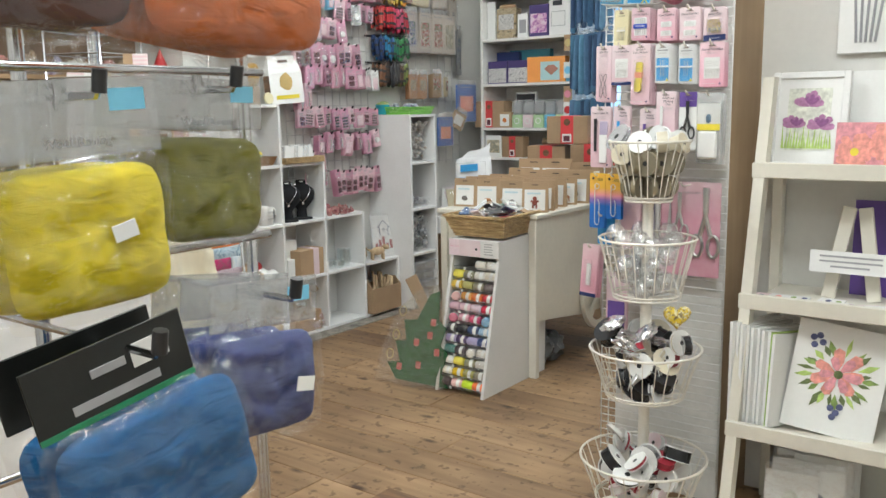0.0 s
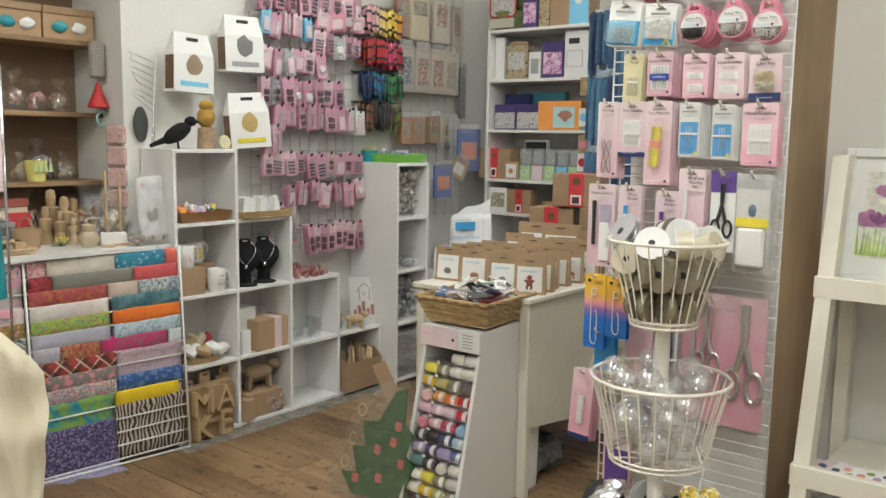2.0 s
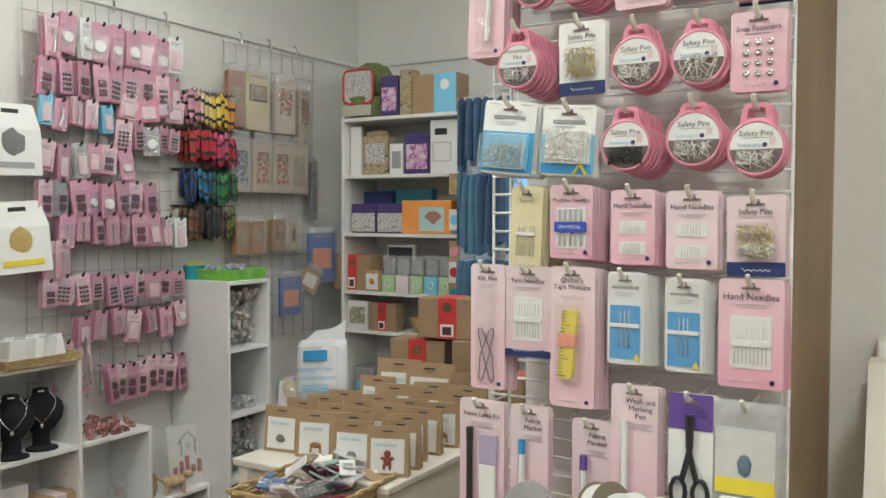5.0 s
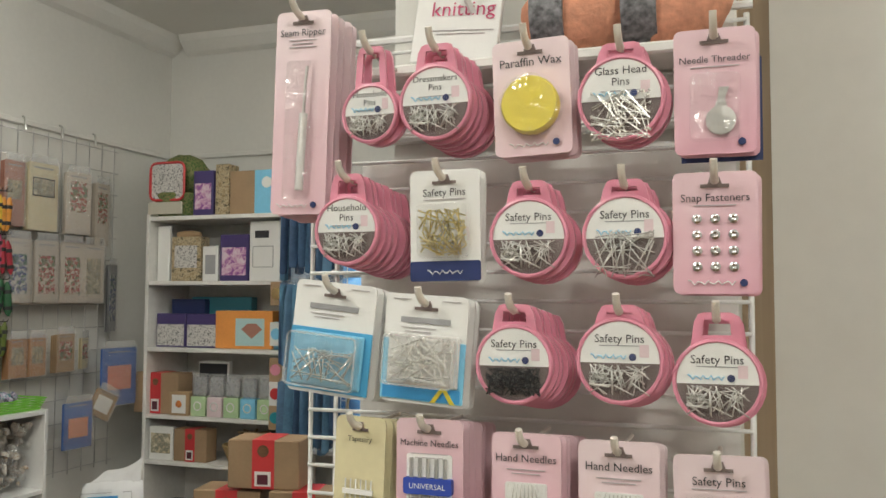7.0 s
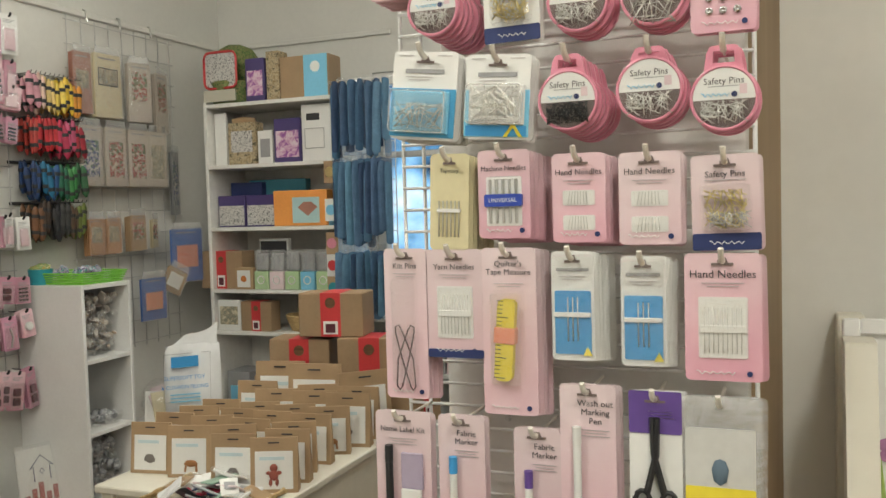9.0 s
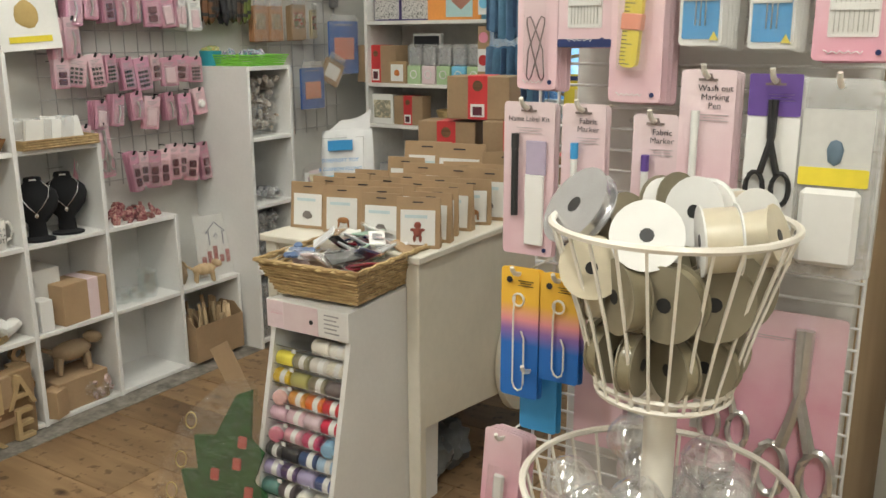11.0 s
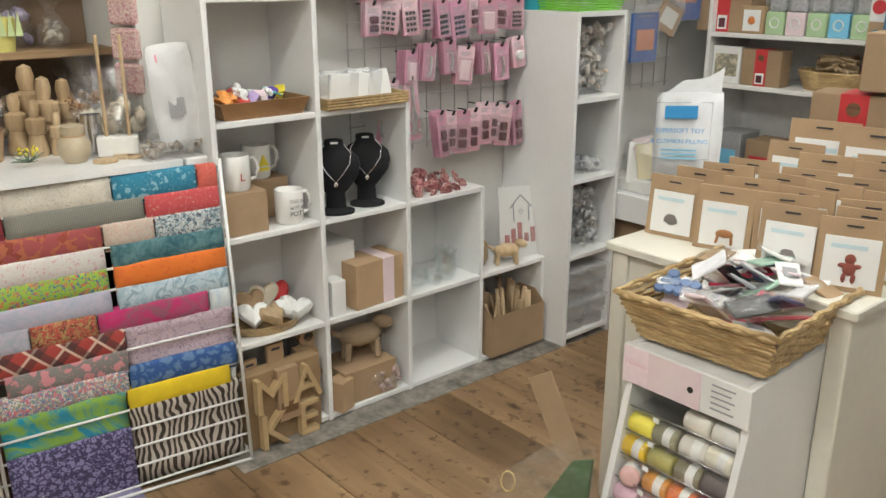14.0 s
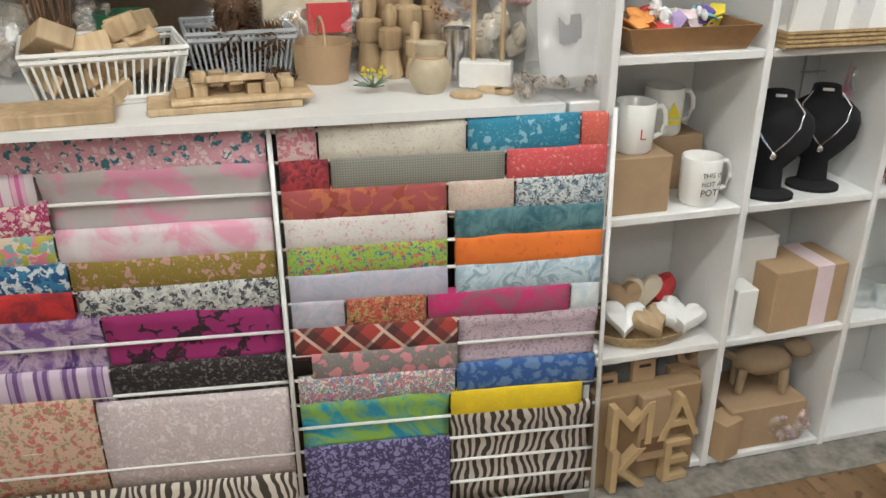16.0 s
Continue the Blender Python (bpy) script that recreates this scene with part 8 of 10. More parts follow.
for k in range(13):
    part("wooden_block", box(bmesh.new(), (-0.03, -0.045, -0.018), (0.03, 0.045, 0.018), 0.002), PALEWOOD, th, "", pose(rnd.uniform(-0.05, 0.06), rnd.uniform(-0.09, 0.09), 0.03 + 0.0075 * k, rnd.uniform(-35, 35), rnd.uniform(-35, 35), rnd.uniform(0, 180)))
th = thing("plastic_basket", "grey slatted plastic basket of pine cones", "basket", pose(-3.60, 2.31, TZ + 0.0005, 0, 0, 4))
tagged(part("basket", crate_bm(0.18, 0.20, 0.10), GREY, th), kind="stuff")
CONE = mat("pine_cone_brown", (0.12, 0.06, 0.03), 0.8, var=0.4, scale=40)


def pine_cone(par, m, s):
    bm = bmesh.new()
    for r in range(9):
        f = r / 8
        rad = s * (0.5 + 0.9 * math.sin(math.pi * (0.15 + 0.75 * f))) * 0.6
        for j in range(9):
            a = 2 * math.pi * (j / 9 + 0.11 * (r % 2))
            c = Vector((math.cos(a) * rad, math.sin(a) * rad, s * 2.2 * f))
            t_ = [c, c + Vector((math.cos(a + 0.35) * s * 0.28, math.sin(a + 0.35) * s * 0.28, s * 0.18)), c + Vector((math.cos(a) * s * 0.55, math.sin(a) * s * 0.55, s * 0.1)), c + Vector((math.cos(a - 0.35) * s * 0.28, math.sin(a - 0.35) * s * 0.28, s * 0.18)), Vector((0, 0, c.z))]
            v = [bm.verts.new(p) for p in t_]
            bm.faces.new((v[0], v[1], v[2], v[3]))
            bm.faces.new((v[4], v[3], v[2], v[1]))
    return part("pine_cone", bm, CONE, par, "", m)


for k in range(8):
    pine_cone(th, pose(rnd.uniform(-0.05, 0.05), rnd.uniform(-0.06, 0.06), 0.05 + 0.008 * k, rnd.uniform(0, 180), 0, rnd.uniform(0, 180)), 0.03)
for x, y, s in ((-3.44, 2.40, 0.024), (-3.47, 2.385, 0.022), (-3.62, 2.2, 0.035), (-3.65, 2.28, 0.033)):
    th = thing("pine_cone", "open brown pine cone lying on the table", "pine cone", pose(x, y, TZ + 0.02, 90, 0, rnd.uniform(0, 180)), "pine cones")
    pine_cone(th, pose(0, 0, 0), s)
th = thing("block_tray", "pale wooden tray of small cut blocks", "wooden blocks", pose(-3.385, 2.27, TZ + 0.0005, 0, 0, 2))
part("tray", box(bmesh.new(), (-0.06, -0.13, 0), (0.06, 0.13, 0.012), 0.002), PALEWOOD, th)
part("tray", box(bmesh.new(), (-0.05, -0.09, 0.0125), (0.055, 0.15, 0.022), 0.002), PALEWOOD, th)
for k in range(20):
    part("block", box(bmesh.new(), (-0.012, -0.012, 0), (0.012, 0.012, 0.018), 0.001), PALEWOOD, th, "", pose(-0.03 + 0.027 * (k % 3), -0.07 + 0.03 * (k // 3), 0.0225 + 0.018 * (k in (4, 7, 8, 11)), 0, 0, rnd.uniform(-12, 12)))
part("block", box(bmesh.new(), (-0.02, -0.05, 0), (0.02, 0.05, 0.012), 0.001), PALEWOOD, th, "", pose(0.02, 0.02, 0.041, 0, -20, 5))
solid("wooden_plank", box(bmesh.new(), (-0.05, -0.10, 0), (0.05, 0.10, 0.022), 0.002), PALEWOOD, "flat pale wooden plank on the table edge", "wood", pose(-3.345, 1.99, TZ + 0.0005, 0, 0, 3))


def peg_doll(m, s):
    th = thing("wooden_peg", "plain turned wooden peg shape on the table", "wooden craft", m, "turned wooden shapes")
    part("peg", lathe(bmesh.new(), [(0.022 * s, 0), (0.024 * s, 0.01 * s), (0.016 * s, 0.05 * s), (0.022 * s, 0.056 * s), (0.022 * s, 0.085 * s), (0.01 * s, 0.09 * s), (0.013 * s, 0.11 * s), (0.01 * s, 0.125 * s), (0, 0.13 * s)], 14), PALEWOOD, th)


for x, y, s in ((-3.52, 2.60, 1.1), (-3.56, 2.64, 1.5), (-3.50, 2.645, 0.85), (-3.58, 2.57, 1.2), (-3.63, 2.62, 1.7), (-3.60, 2.70, 1.4)):
    peg_doll(pose(x, y, TZ + 0.0005), s)
th = thing("clay_jar", "small stoneware jar with rope-tied neck", "jar", pose(-3.385, 2.645, TZ + 0.0005))
part("jar", lathe(bmesh.new(), [(0.026, 0), (0.038, 0.02), (0.04, 0.045), (0.03, 0.062), (0.024, 0.066), (0.03, 0.09), (0.028, 0.09), (0.02, 0.066), (0, 0.06)], 20), mat("sand_glass", (.48, .40, .28), 0.3), th)
part("cord", tube(bmesh.new(), [(0.026 * math.cos(a), 0.026 * math.sin(a), 0.066) for a in (2 * math.pi * k / 12 for k in range(12))], 0.003, 5, True), KRAFT, th)
th = thing("paper_basket", "round kraft basket with handle", "basket", pose(-3.53, 2.465, TZ + 0.0005))
part("basket", lathe(bmesh.new(), [(0.05, 0), (0.06, 0.075), (0.057, 0.075), (0.047, 0.004)], 20), KRAFT, th)
part("handle", tube(bmesh.new(), [(0.058 * math.cos(a), 0, 0.07 + 0.05 * math.sin(a)) for a in (math.pi * k / 10 for k in range(11))], 0.003, 5), KRAFT, th)
th = thing("goal_stand", "two white dowel posts in a white block", "wooden craft", pose(-3.395, 2.757, TZ + 0.0005, 0, 0, 65))
part("block", box(bmesh.new(), (-0.05, -0.02, 0), (0.05, 0.02, 0.05), 0.003), WHITE_WORN, th)
for x in (-0.025, 0.03):
    part("dowel", tube(bmesh.new(), [(x, 0, 0.05), (x, 0, 0.30)], 0.005, 8), PALEWOOD, th)
th = thing("acrylic_tray", "clear plastic tray of dark metal charms", "tray", pose(-3.335, 2.865, TZ + 0.0005, 0, 0, -2))
bm = bmesh.new()
for lo, hi in (((-0.06, -0.085, 0), (0.085, 0.085, 0.003)), ((-0.06, -0.085, 0.0035), (-0.056, 0.085, 0.045)), ((0.081, -0.085, 0.0035), (0.085, 0.085, 0.045)), ((-0.055, -0.085, 0.0035), (0.08, -0.081, 0.045)), ((-0.055, 0.081, 0.0035), (0.08, 0.085, 0.045))):
    box(bm, lo, hi)
part("tray", bm, ACRYLIC, th)
heap(th, 34, (-0.04, -0.07, 0.012), (0.07, 0.07, 0.035), 0.014, fabric("dark_charms", (.08, .06, .05), [(.3, .25, .2), (.5, .45, .4)], "blotch", 220), 33)
th = thing("picture_pack", "crumpled white plastic bag with sketch print hanging", "bag", pose(-3.30, 2.895, 0.875, 0, -6, 70))
part("bag", crumple(pillow(bmesh.new(), 0.11, 0.27, 0.02, pose(0, 0, 0.14), 16)), BAGFILM, th)
part("filling", crumple(pillow(bmesh.new(), 0.075, 0.14, 0.012, pose(0.008, 0, 0.085), 10)), PAPER, th, "white contents")
for k in range(3):
    part("stripe", Bx((-0.03 + 0.014 * k, -0.006, 0.16), (-0.025 + 0.014 * k, -0.005, 0.25)), [PINKHOT, PURPLE, PAPERGREY][k], th)
part("print", Bx((-0.02, -0.0115, 0.09), (0.02, -0.0105, 0.14)), PAPERGREY, th)
th = thing("flower_sprig", "small artificial sprig with yellow buds", "artificial flower", pose(-3.40, 2.54, TZ + 0.006))
bm = bmesh.new()
for k in range(30):
    a, r = rnd.uniform(0, 6.28), rnd.uniform(0.005, 0.04)
    tube(bm, [(0, 0, 0.005), (r * math.cos(a), r * math.sin(a), rnd.uniform(0.005, 0.035))], 0.0014, 4)
part("stems", bm, mat("grey_green_leaf", (.2, .27, .2), 0.8), th)
heap(th, 16, (-0.02, -0.02, 0.02), (0.02, 0.02, 0.04), 0.006, YELLOW, 77, "buds")
for k, (x, y) in enumerate(((-3.66, 2.42), (-3.68, 1.9), (-3.7, 2.75), (-3.62, 2.79))):
    cellobag(pose(x, y, TZ + 0.0005), 1.35, POT[(k * 2 + 2) % 5], "large clear bag of natural craft pieces", 14)
th = thing("green_tub", "dark green plastic tub at the back of the table", "tub", pose(-3.68, 2.10, TZ + 0.0005))
part("shell", lathe(bmesh.new(), [(0.05, 0), (0.058, 0.12), (0.054, 0.12), (0.046, 0.006)], 18), mat("dark_green_plastic", (.02, .14, .06), 0.4), th)
th = thing("twig_bundle", "bundle of thin brown twigs", "twigs", pose(-3.60, 1.98, TZ + 0.0005))
bm = bmesh.new()
for k in range(22):
    tube(bm, [(rnd.uniform(-0.02, 0.02), rnd.uniform(-0.03, 0.03), 0.0), (rnd.uniform(-0.05, 0.03), rnd.uniform(-0.05, 0.05), 0.26)], 0.003, 4)
tagged(part("twigs", bm, DARKWOOD, th), kind="stuff")
solid("red_card_pack", box(bmesh.new(), (-0.003, -0.045, 0), (0.003, 0.045, 0.06), 0.001), RED, "small red card standing in the craft pile", "card", pose(-3.64, 2.50, TZ + 0.07, 0, -12, 0))

# seed bags, crow and owl over the first column
for k, (y, z, x) in enumerate(((3.115, 1.50, X0 + 0.10), (3.395, 1.605, X0 + 0.10), (3.43, 1.265, X0 + 0.10))):
    th = thing("felt_kit_bag", "white felting kit bag with hand slot and animal picture", "craft kit", pose(x, y, z, 0, 2 - 3 * k, 90 - 6 * k), "white kit bags")
    s = 1.0
    bm = bmesh.new()
    v = [bm.verts.new(p) for p in ((-0.1, -0.035, 0), (0.1, -0.035, 0), (0.1, 0.045, 0), (-0.1, 0.045, 0), (-0.1, -0.03, 0.16), (0.1, -0.03, 0.16), (0.1, 0.035, 0.16), (-0.1, 0.035, 0.16), (-0.085, -0.004, 0.25), (0.085, -0.004, 0.25), (0.085, 0.004, 0.25), (-0.085, 0.004, 0.25))]
    for q in ((0, 1, 5, 4), (4, 5, 9, 8), (2, 3, 7, 6), (6, 7, 11, 10), (1, 2, 6, 5), (5, 6, 10, 9), (3, 0, 4, 7), (7, 4, 8, 11), (8, 9, 10, 11), (3, 2, 1, 0)):
        bm.faces.new([v[i] for i in q])
    part("bag", bm, PAPER, th)
    part("hand_slot", Bx((-0.03, -0.009, 0.215), (0.03, -0.0065, 0.23), 0.001), INK, th, "", pose(0, -0.006, 0))
    part("picture", blob(bmesh.new(), scaled(0, -0.033, 0.115, 0.04, 0.004, 0.045), 2, 0.35, 2.5, k), [mat("hare_brown", (.35, .25, .17), 0.8), mat("badger_grey", (.2, .2, .2), 0.8), mat("dog_gold", (.5, .36, .14), 0.8)][k], th)
    part("caption", Bx((-0.07, -0.037, 0.025), (0.07, -0.0355, 0.045)), [SKYCARD, PAPERGREY, YELLOW][k], th)
    part("side_print", Bx((-0.1015, -0.03, 0.01), (-0.1003, 0.03, 0.15)), DARKWOOD, th)
th = thing("felt_crow", "black felt crow perched on the shelf", "soft toy", pose(FX - 0.07, 3.0, lvl(4), 0, 0, 60))
bm = bmesh.new()
blob(bm, scaled(0, 0, 0.065, 0.065, 0.032, 0.034, 0, -35, 0), 3, 0.08, 3)
blob(bm, scaled(0.055, 0, 0.115, 0.026, 0.022, 0.022), 2, 0.05)
tube(bm, [(0.075, 0, 0.116), (0.105, 0, 0.105)], 0.007, 6, taper=0.2)
tube(bm, [(-0.04, 0, 0.04), (-0.11, 0, 0.01)], 0.016, 6, taper=0.5)
for y in (-0.012, 0.012):
    tube(bm, [(0.0, y, 0.045), (0.005, y, 0.0)], 0.004, 5)
part("body", bm, VELVET, th)
th = thing("felt_owl", "mustard felt owl on a cork stump", "soft toy", pose(FX - 0.09, 3.16, lvl(4)))
bm = bmesh.new()
blob(bm, scaled(0, 0, 0.135, 0.036, 0.04, 0.045), 3, 0.15, 4)
blob(bm, scaled(0.005, 0, 0.185, 0.03, 0.034, 0.026), 2, 0.1, 4)
part("body", bm, mat("mustard_felt", (.45, .27, .06), 0.95, var=0.3, scale=40, bmp=0.5), th)
part("stump", lathe(bmesh.new(), [(0.04, 0), (0.035, 0.09), (0, 0.095)], 14), mat("cork", (.4, .28, .17), 0.9, var=0.25, scale=40), th)
th = thing("felt_flower", "cream felt sunflower badge", "decoration", pose(FX - 0.02, 3.2, lvl(4) + 0.02, 0, 0, 90))
part("petals", lathe(bmesh.new(), [(0.03, 0), (0.03, 0.008), (0.014, 0.010), (0, 0.010)], 12, pose(0, 0, 0.01, 80, 0, 0)), BEIGE, th)
th = thing("wall_heart", "dark grey wicker oval hanging on the wall", "decoration", pose(X0 + 0.012, 2.93, 1.36, 0, 0, 90))
part("oval", blob(bmesh.new(), scaled(0, 0, 0, 0.035, 0.012, 0.075), 3, 0.06, 12), mat("dark_grey_wicker", (.07, .07, .065), 0.8, bmp=1.0, bscale=60), th)
th = thing("silver_branch", "silver glitter branch standing by the wall", "decoration", pose(X0 + 0.05, 2.96, lvl(4)))
part("stem", tube(bmesh.new(), [(0, 0, 0), (0.005, 0.01, 0.2), (0.0, 0.03, 0.42)], 0.006, 6, taper=0.5), SILVER, th)
for k in range(8):
    z = 0.15 + 0.03 * k
    part("twig", tube(bmesh.new(), [(0, 0.01, z), (0.03, -0.05 - 0.01 * k % 3, z + 0.03), (0.02, -0.1, z + 0.07 - 0.02 * (k % 3))], 0.0022, 4, taper=0.4), SILVER if k % 2 else GREY, th)

# more on the craft table
th = thing("wire_cloche", "small white wire cage standing on the table", "wire cage", pose(-3.66, 2.42, TZ + 0.0005))
for k in range(12):
    a = math.pi * k / 6
    part("wire", tube(bmesh.new(), [(0.045 * math.cos(a), 0.045 * math.sin(a), 0.0), (0.05 * math.cos(a), 0.05 * math.sin(a), 0.05), (0.032 * math.cos(a), 0.032 * math.sin(a), 0.095), (0, 0, 0.115)], 0.0015, 4), WIRE, th)
part("ring", tube(bmesh.new(), [(0.05 * math.cos(math.pi * k / 10), 0.05 * math.sin(math.pi * k / 10), 0.05) for k in range(20)], 0.0018, 4, True), WIRE, th)
for x, y, r in ((-3.335, 2.70, 0.03), (-3.36, 2.755, 0.026), (-3.34, 2.775, 0.02)):
    solid("wooden_disc", lathe(bmesh.new(), [(r, 0), (r, 0.005), (r * 0.9, 0.007), (0, 0.007)], 20), PALEWOOD, "flat pale round wooden disc on the table", "wooden craft", pose(x, y, TZ + 0.0005), "wooden discs")
th = thing("foil_roll", "rolled silver foil sheet standing in clear wrap", "foil", pose(-3.47, 2.72, TZ + 0.0005))
part("sheet", lathe(bmesh.new(), [(0.02, 0), (0.026, 0.10), (0.024, 0.10), (0.018, 0)], 16), SILVER, th)
SHELLS = fabric("pale_shells", (.62, .53, .40), [(.75, .68, .55), (.4, .32, .24)], "blotch", 90)
for k, (x, y, s, pm) in enumerate(((-3.47, 2.83, 1.5, SHELLS), (-3.53, 2.77, 1.3, SHELLS), (-3.62, 2.76, 1.7, POT[0]), (-3.72, 2.55, 1.6, POT[2]), (-3.74, 2.30, 1.7, POT[0]), (-3.72, 2.02, 1.6, SHELLS), (-3.70, 1.86, 1.7, POT[4]), (-3.56, 2.86, 1.2, SHELLS))):
    cellobag(pose(x, min(y, 2.80), TZ + 0.0005, 0, 0, 40 * k), s, pm, "clear bag of shells and natural craft pieces", 16)
for k, (x, y, z, r) in enumerate(((-3.70, 2.62, 0.0, 0.035), (-3.72, 2.45, 0.0, 0.04), (-3.66, 1.95, 0.0, 0.03))):
    th = thing("twig_wreath", "small coiled brown twig wreath", "twigs", pose(x, y, TZ + 0.012, 20, 15 * k, 0))
    for j in range(5):
        part("twig", tube(bmesh.new(), [((r + 0.004 * math.sin(3 * a + j)) * math.cos(a), (r + 0.004 * math.cos(2 * a + j)) * math.sin(a), 0.004 * j + 0.003 * math.sin(4 * a)) for a in (math.pi * q / 9 for q in range(18))], 0.003, 5, True), DARKWOOD, th)
th = thing("gift_box", "cream gift box with red lid and snowflake print", "box", pose(-3.70, 2.45, TZ + 0.0005, 0, 0, 6))
part("body", box(bmesh.new(), (-0.04, -0.09, 0), (0.04, 0.09, 0.15), 0.003), mat("cream_card", (.68, .60, .45), 0.6), th)
part("lid", box(bmesh.new(), (-0.044, -0.094, 0.1505), (0.044, 0.094, 0.185), 0.003), mat("dull_red_card", (.42, .12, .09), 0.6), th)
for j in range(3):
    part("snowflake", lathe(bmesh.new(), [(0.014, 0), (0.01, 0.001), (0, 0.001)], 6, pose(0.0405, -0.05 + 0.05 * j, 0.085 + 0.02 * (j % 2), 90, 0, 90)), ROSYM, th)


# ---- goods in the wall bookcase ----
def shelf_box(x0, x1, z0, h, d, material, label, y=BY + 0.05, name="craft_box", cat="craft kit", rz=0.0, front=None, front_m=None):
    th = thing(name, label, cat, pose((x0 + x1) / 2, y, z0 + 0.0005, 0, 0, rz))
    w = x1 - x0
    part("box", box(bmesh.new(), (-w / 2, 0, 0), (w / 2, d, h), 0.003), material, th)
    if front:
        a, b, c, e = front
        part("label_panel", Bx((-w / 2 + w * a, -0.002, h * b), (-w / 2 + w * c, -0.0005, h * e)), front_m, th)
    return th, w, h


XMAS = fabric("grey_animal_print", (.66, .64, .62), [(.2, .2, .2), (.4, .4, .4)], "floral", 60, .28)
HEDGE = fabric("moss_grass", (.05, .10, .03), [(.16, .22, .07), (.25, .2, .1)], "blotch", 200)
th = thing("gift_basket", "round green basket wrapped in cellophane with red-rimmed label", "craft kit", pose(-3.15, BY + 0.13, 1.9655))
part("basket", lathe(bmesh.new(), [(0.10, 0), (0.12, 0.10), (0.115, 0.11), (0.09, 0.01)], 22), HEDGE, th)
part("moss_top", blob(bmesh.new(), scaled(0, 0.02, 0.20, 0.12, 0.09, 0.10), 3, 0.15, 4), HEDGE, th)
part("label_panel", Bx((-0.085, -0.108, 0.08), (0.085, -0.102, 0.24), 0.003), XMAS, th)
part("label_border", tube(bmesh.new(), [(x, -0.108, z) for x, z in rrect(-0.09, 0.075, 0.09, 0.245, 0.03)], 0.006, 5, True), RED, th)
part("slats", Bx((-0.09, -0.122, 0.01), (0.09, -0.112, 0.065), 0.002), fabric("slat_print", (.1, .16, .08), [(.5, .48, .4)], "stripe", 160), th)
PUR = mat("deep_violet_box", (.07, .05, .17), 0.4)
PINKPIC = fabric("pink_toy_print", (.30, .10, .34), [(.62, .36, .52), (.72, .6, .66)], "blotch", 60)
GOLDPRINT = fabric("gold_tin_print", (.30, .22, .12), [(.55, .45, .3), (.12, .1, .06)], "blotch", 120)
shelf_box(-3.03, -2.925, 1.965, 0.205, 0.06, PUR, "violet toy kit box with pink picture", front=(.1, .15, .9, .72), front_m=PINKPIC)
shelf_box(-2.915, -2.845, 1.965, 0.23, 0.08, GOLDPRINT, "brown and gold patterned kit tub")
th, w, h = shelf_box(-2.84, -2.585, 1.965, 0.195, 0.12, CARD, "long cardboard kit box with blue label", front=(.5, 0, .98, 1.0), front_m=SKYCARD)
part("label_disc", lathe(bmesh.new(), [(0.025, 0), (0.025, 0.001)], 18, pose(0.06, -0.0022, 0.14, 90, 0, 0)), PAPER, th)
shelf_box(-3.215, -3.15, 1.675, 0.25, 0.02, PAPER, "white printed leaflet pack standing up")
th, w, h = shelf_box(-3.14, -2.985, 1.675, 0.20, 0.07, GOLDPRINT, "brown felting kit with robin card", front=(.12, .3, .88, .8), front_m=XMAS)
part("tissue", blob(bmesh.new(), scaled(0, 0.03, 0.21, 0.07, 0.03, 0.02), 2, 0.5, 5), KRAFT, th)
shelf_box(-2.975, -2.895, 1.675, 0.155, 0.05, PAPER, "small white kit with grey animal", front=(.2, .2, .85, .75), front_m=PAPERGREY)
shelf_box(-2.885, -2.74, 1.675, 0.205, 0.06, PUR, "violet toy kit box with pink picture", front=(.08, .12, .92, .72), front_m=PINKPIC)
th, w, h = shelf_box(-2.735, -2.58, 1.675, 0.26, 0.05, PAPER, "white kit box with dark hand slot", front=(.18, .72, .62, .84), front_m=INK)
part("print_frame", tube(bmesh.new(), [(x, -0.001, z) for x, z in rrect(-0.06, 0.06, 0.04, 0.15, 0.002)], 0.0015, 4, True), PAPERGREY, th)
for k in range(2):
    shelf_box(-3.255 + 0.04 + 0.165 * k, -3.095 + 0.04 + 0.165 * k, 1.38, 0.15, 0.06, PUR, "violet and white hoop kit", front=(.04, .05, .96, .68), front_m=XMAS, rz=-3 + 6 * k)
shelf_box(-3.12, -2.80, 1.38, 0.225, 0.05, mat("dull_teal_box", (.06, .26, .34), 0.45), "teal kit box standing behind", y=BY + 0.18)
shelf_box(-3.20, -3.02, 1.38, 0.215, 0.04, NAVY, "navy kit box standing behind", y=BY + 0.14)
th, w, h = shelf_box(-2.895, -2.62, 1.38, 0.165, 0.07, ORANGE, "orange kit bag with pale blue diamond card", front=(.36, .08, .86, .8), front_m=mat("pale_aqua_card", (.45, .66, .68), 0.5), rz=4)
bm = bmesh.new()
plate(bm, [(-0.01, 0.085), (0.02, 0.11), (0.06, 0.11), (0.09, 0.085), (0.04, 0.045)], -0.004, -0.0025)
part("diamond_print", bm, ROSYM, th)
shelf_box(-2.61, -2.56, 1.38, 0.12, 0.02, SKYCARD, "small pale blue card pack", front=(.2, .3, .8, .7), front_m=PAPER)
kit_box(pose(-3.19, BY + 0.08, 1.0855, 0, 0, -4), 0.25, 0.10, 0.18, "brown kit box with red band on the shelf", 0.06)
th, w, h = shelf_box(-3.10, -3.0, 1.085, 0.105, 0.03, KRAFT, "small kraft kit with robin picture", y=BY + 0.005, front=(.14, .1, .86, .86), front_m=PAPER)
part("bird", blob(bmesh.new(), scaled(0, -0.003, 0.05, 0.016, 0.002, 0.016), 2, 0.2), mat("robin_orange", (.65, .22, .06), 0.7), th)
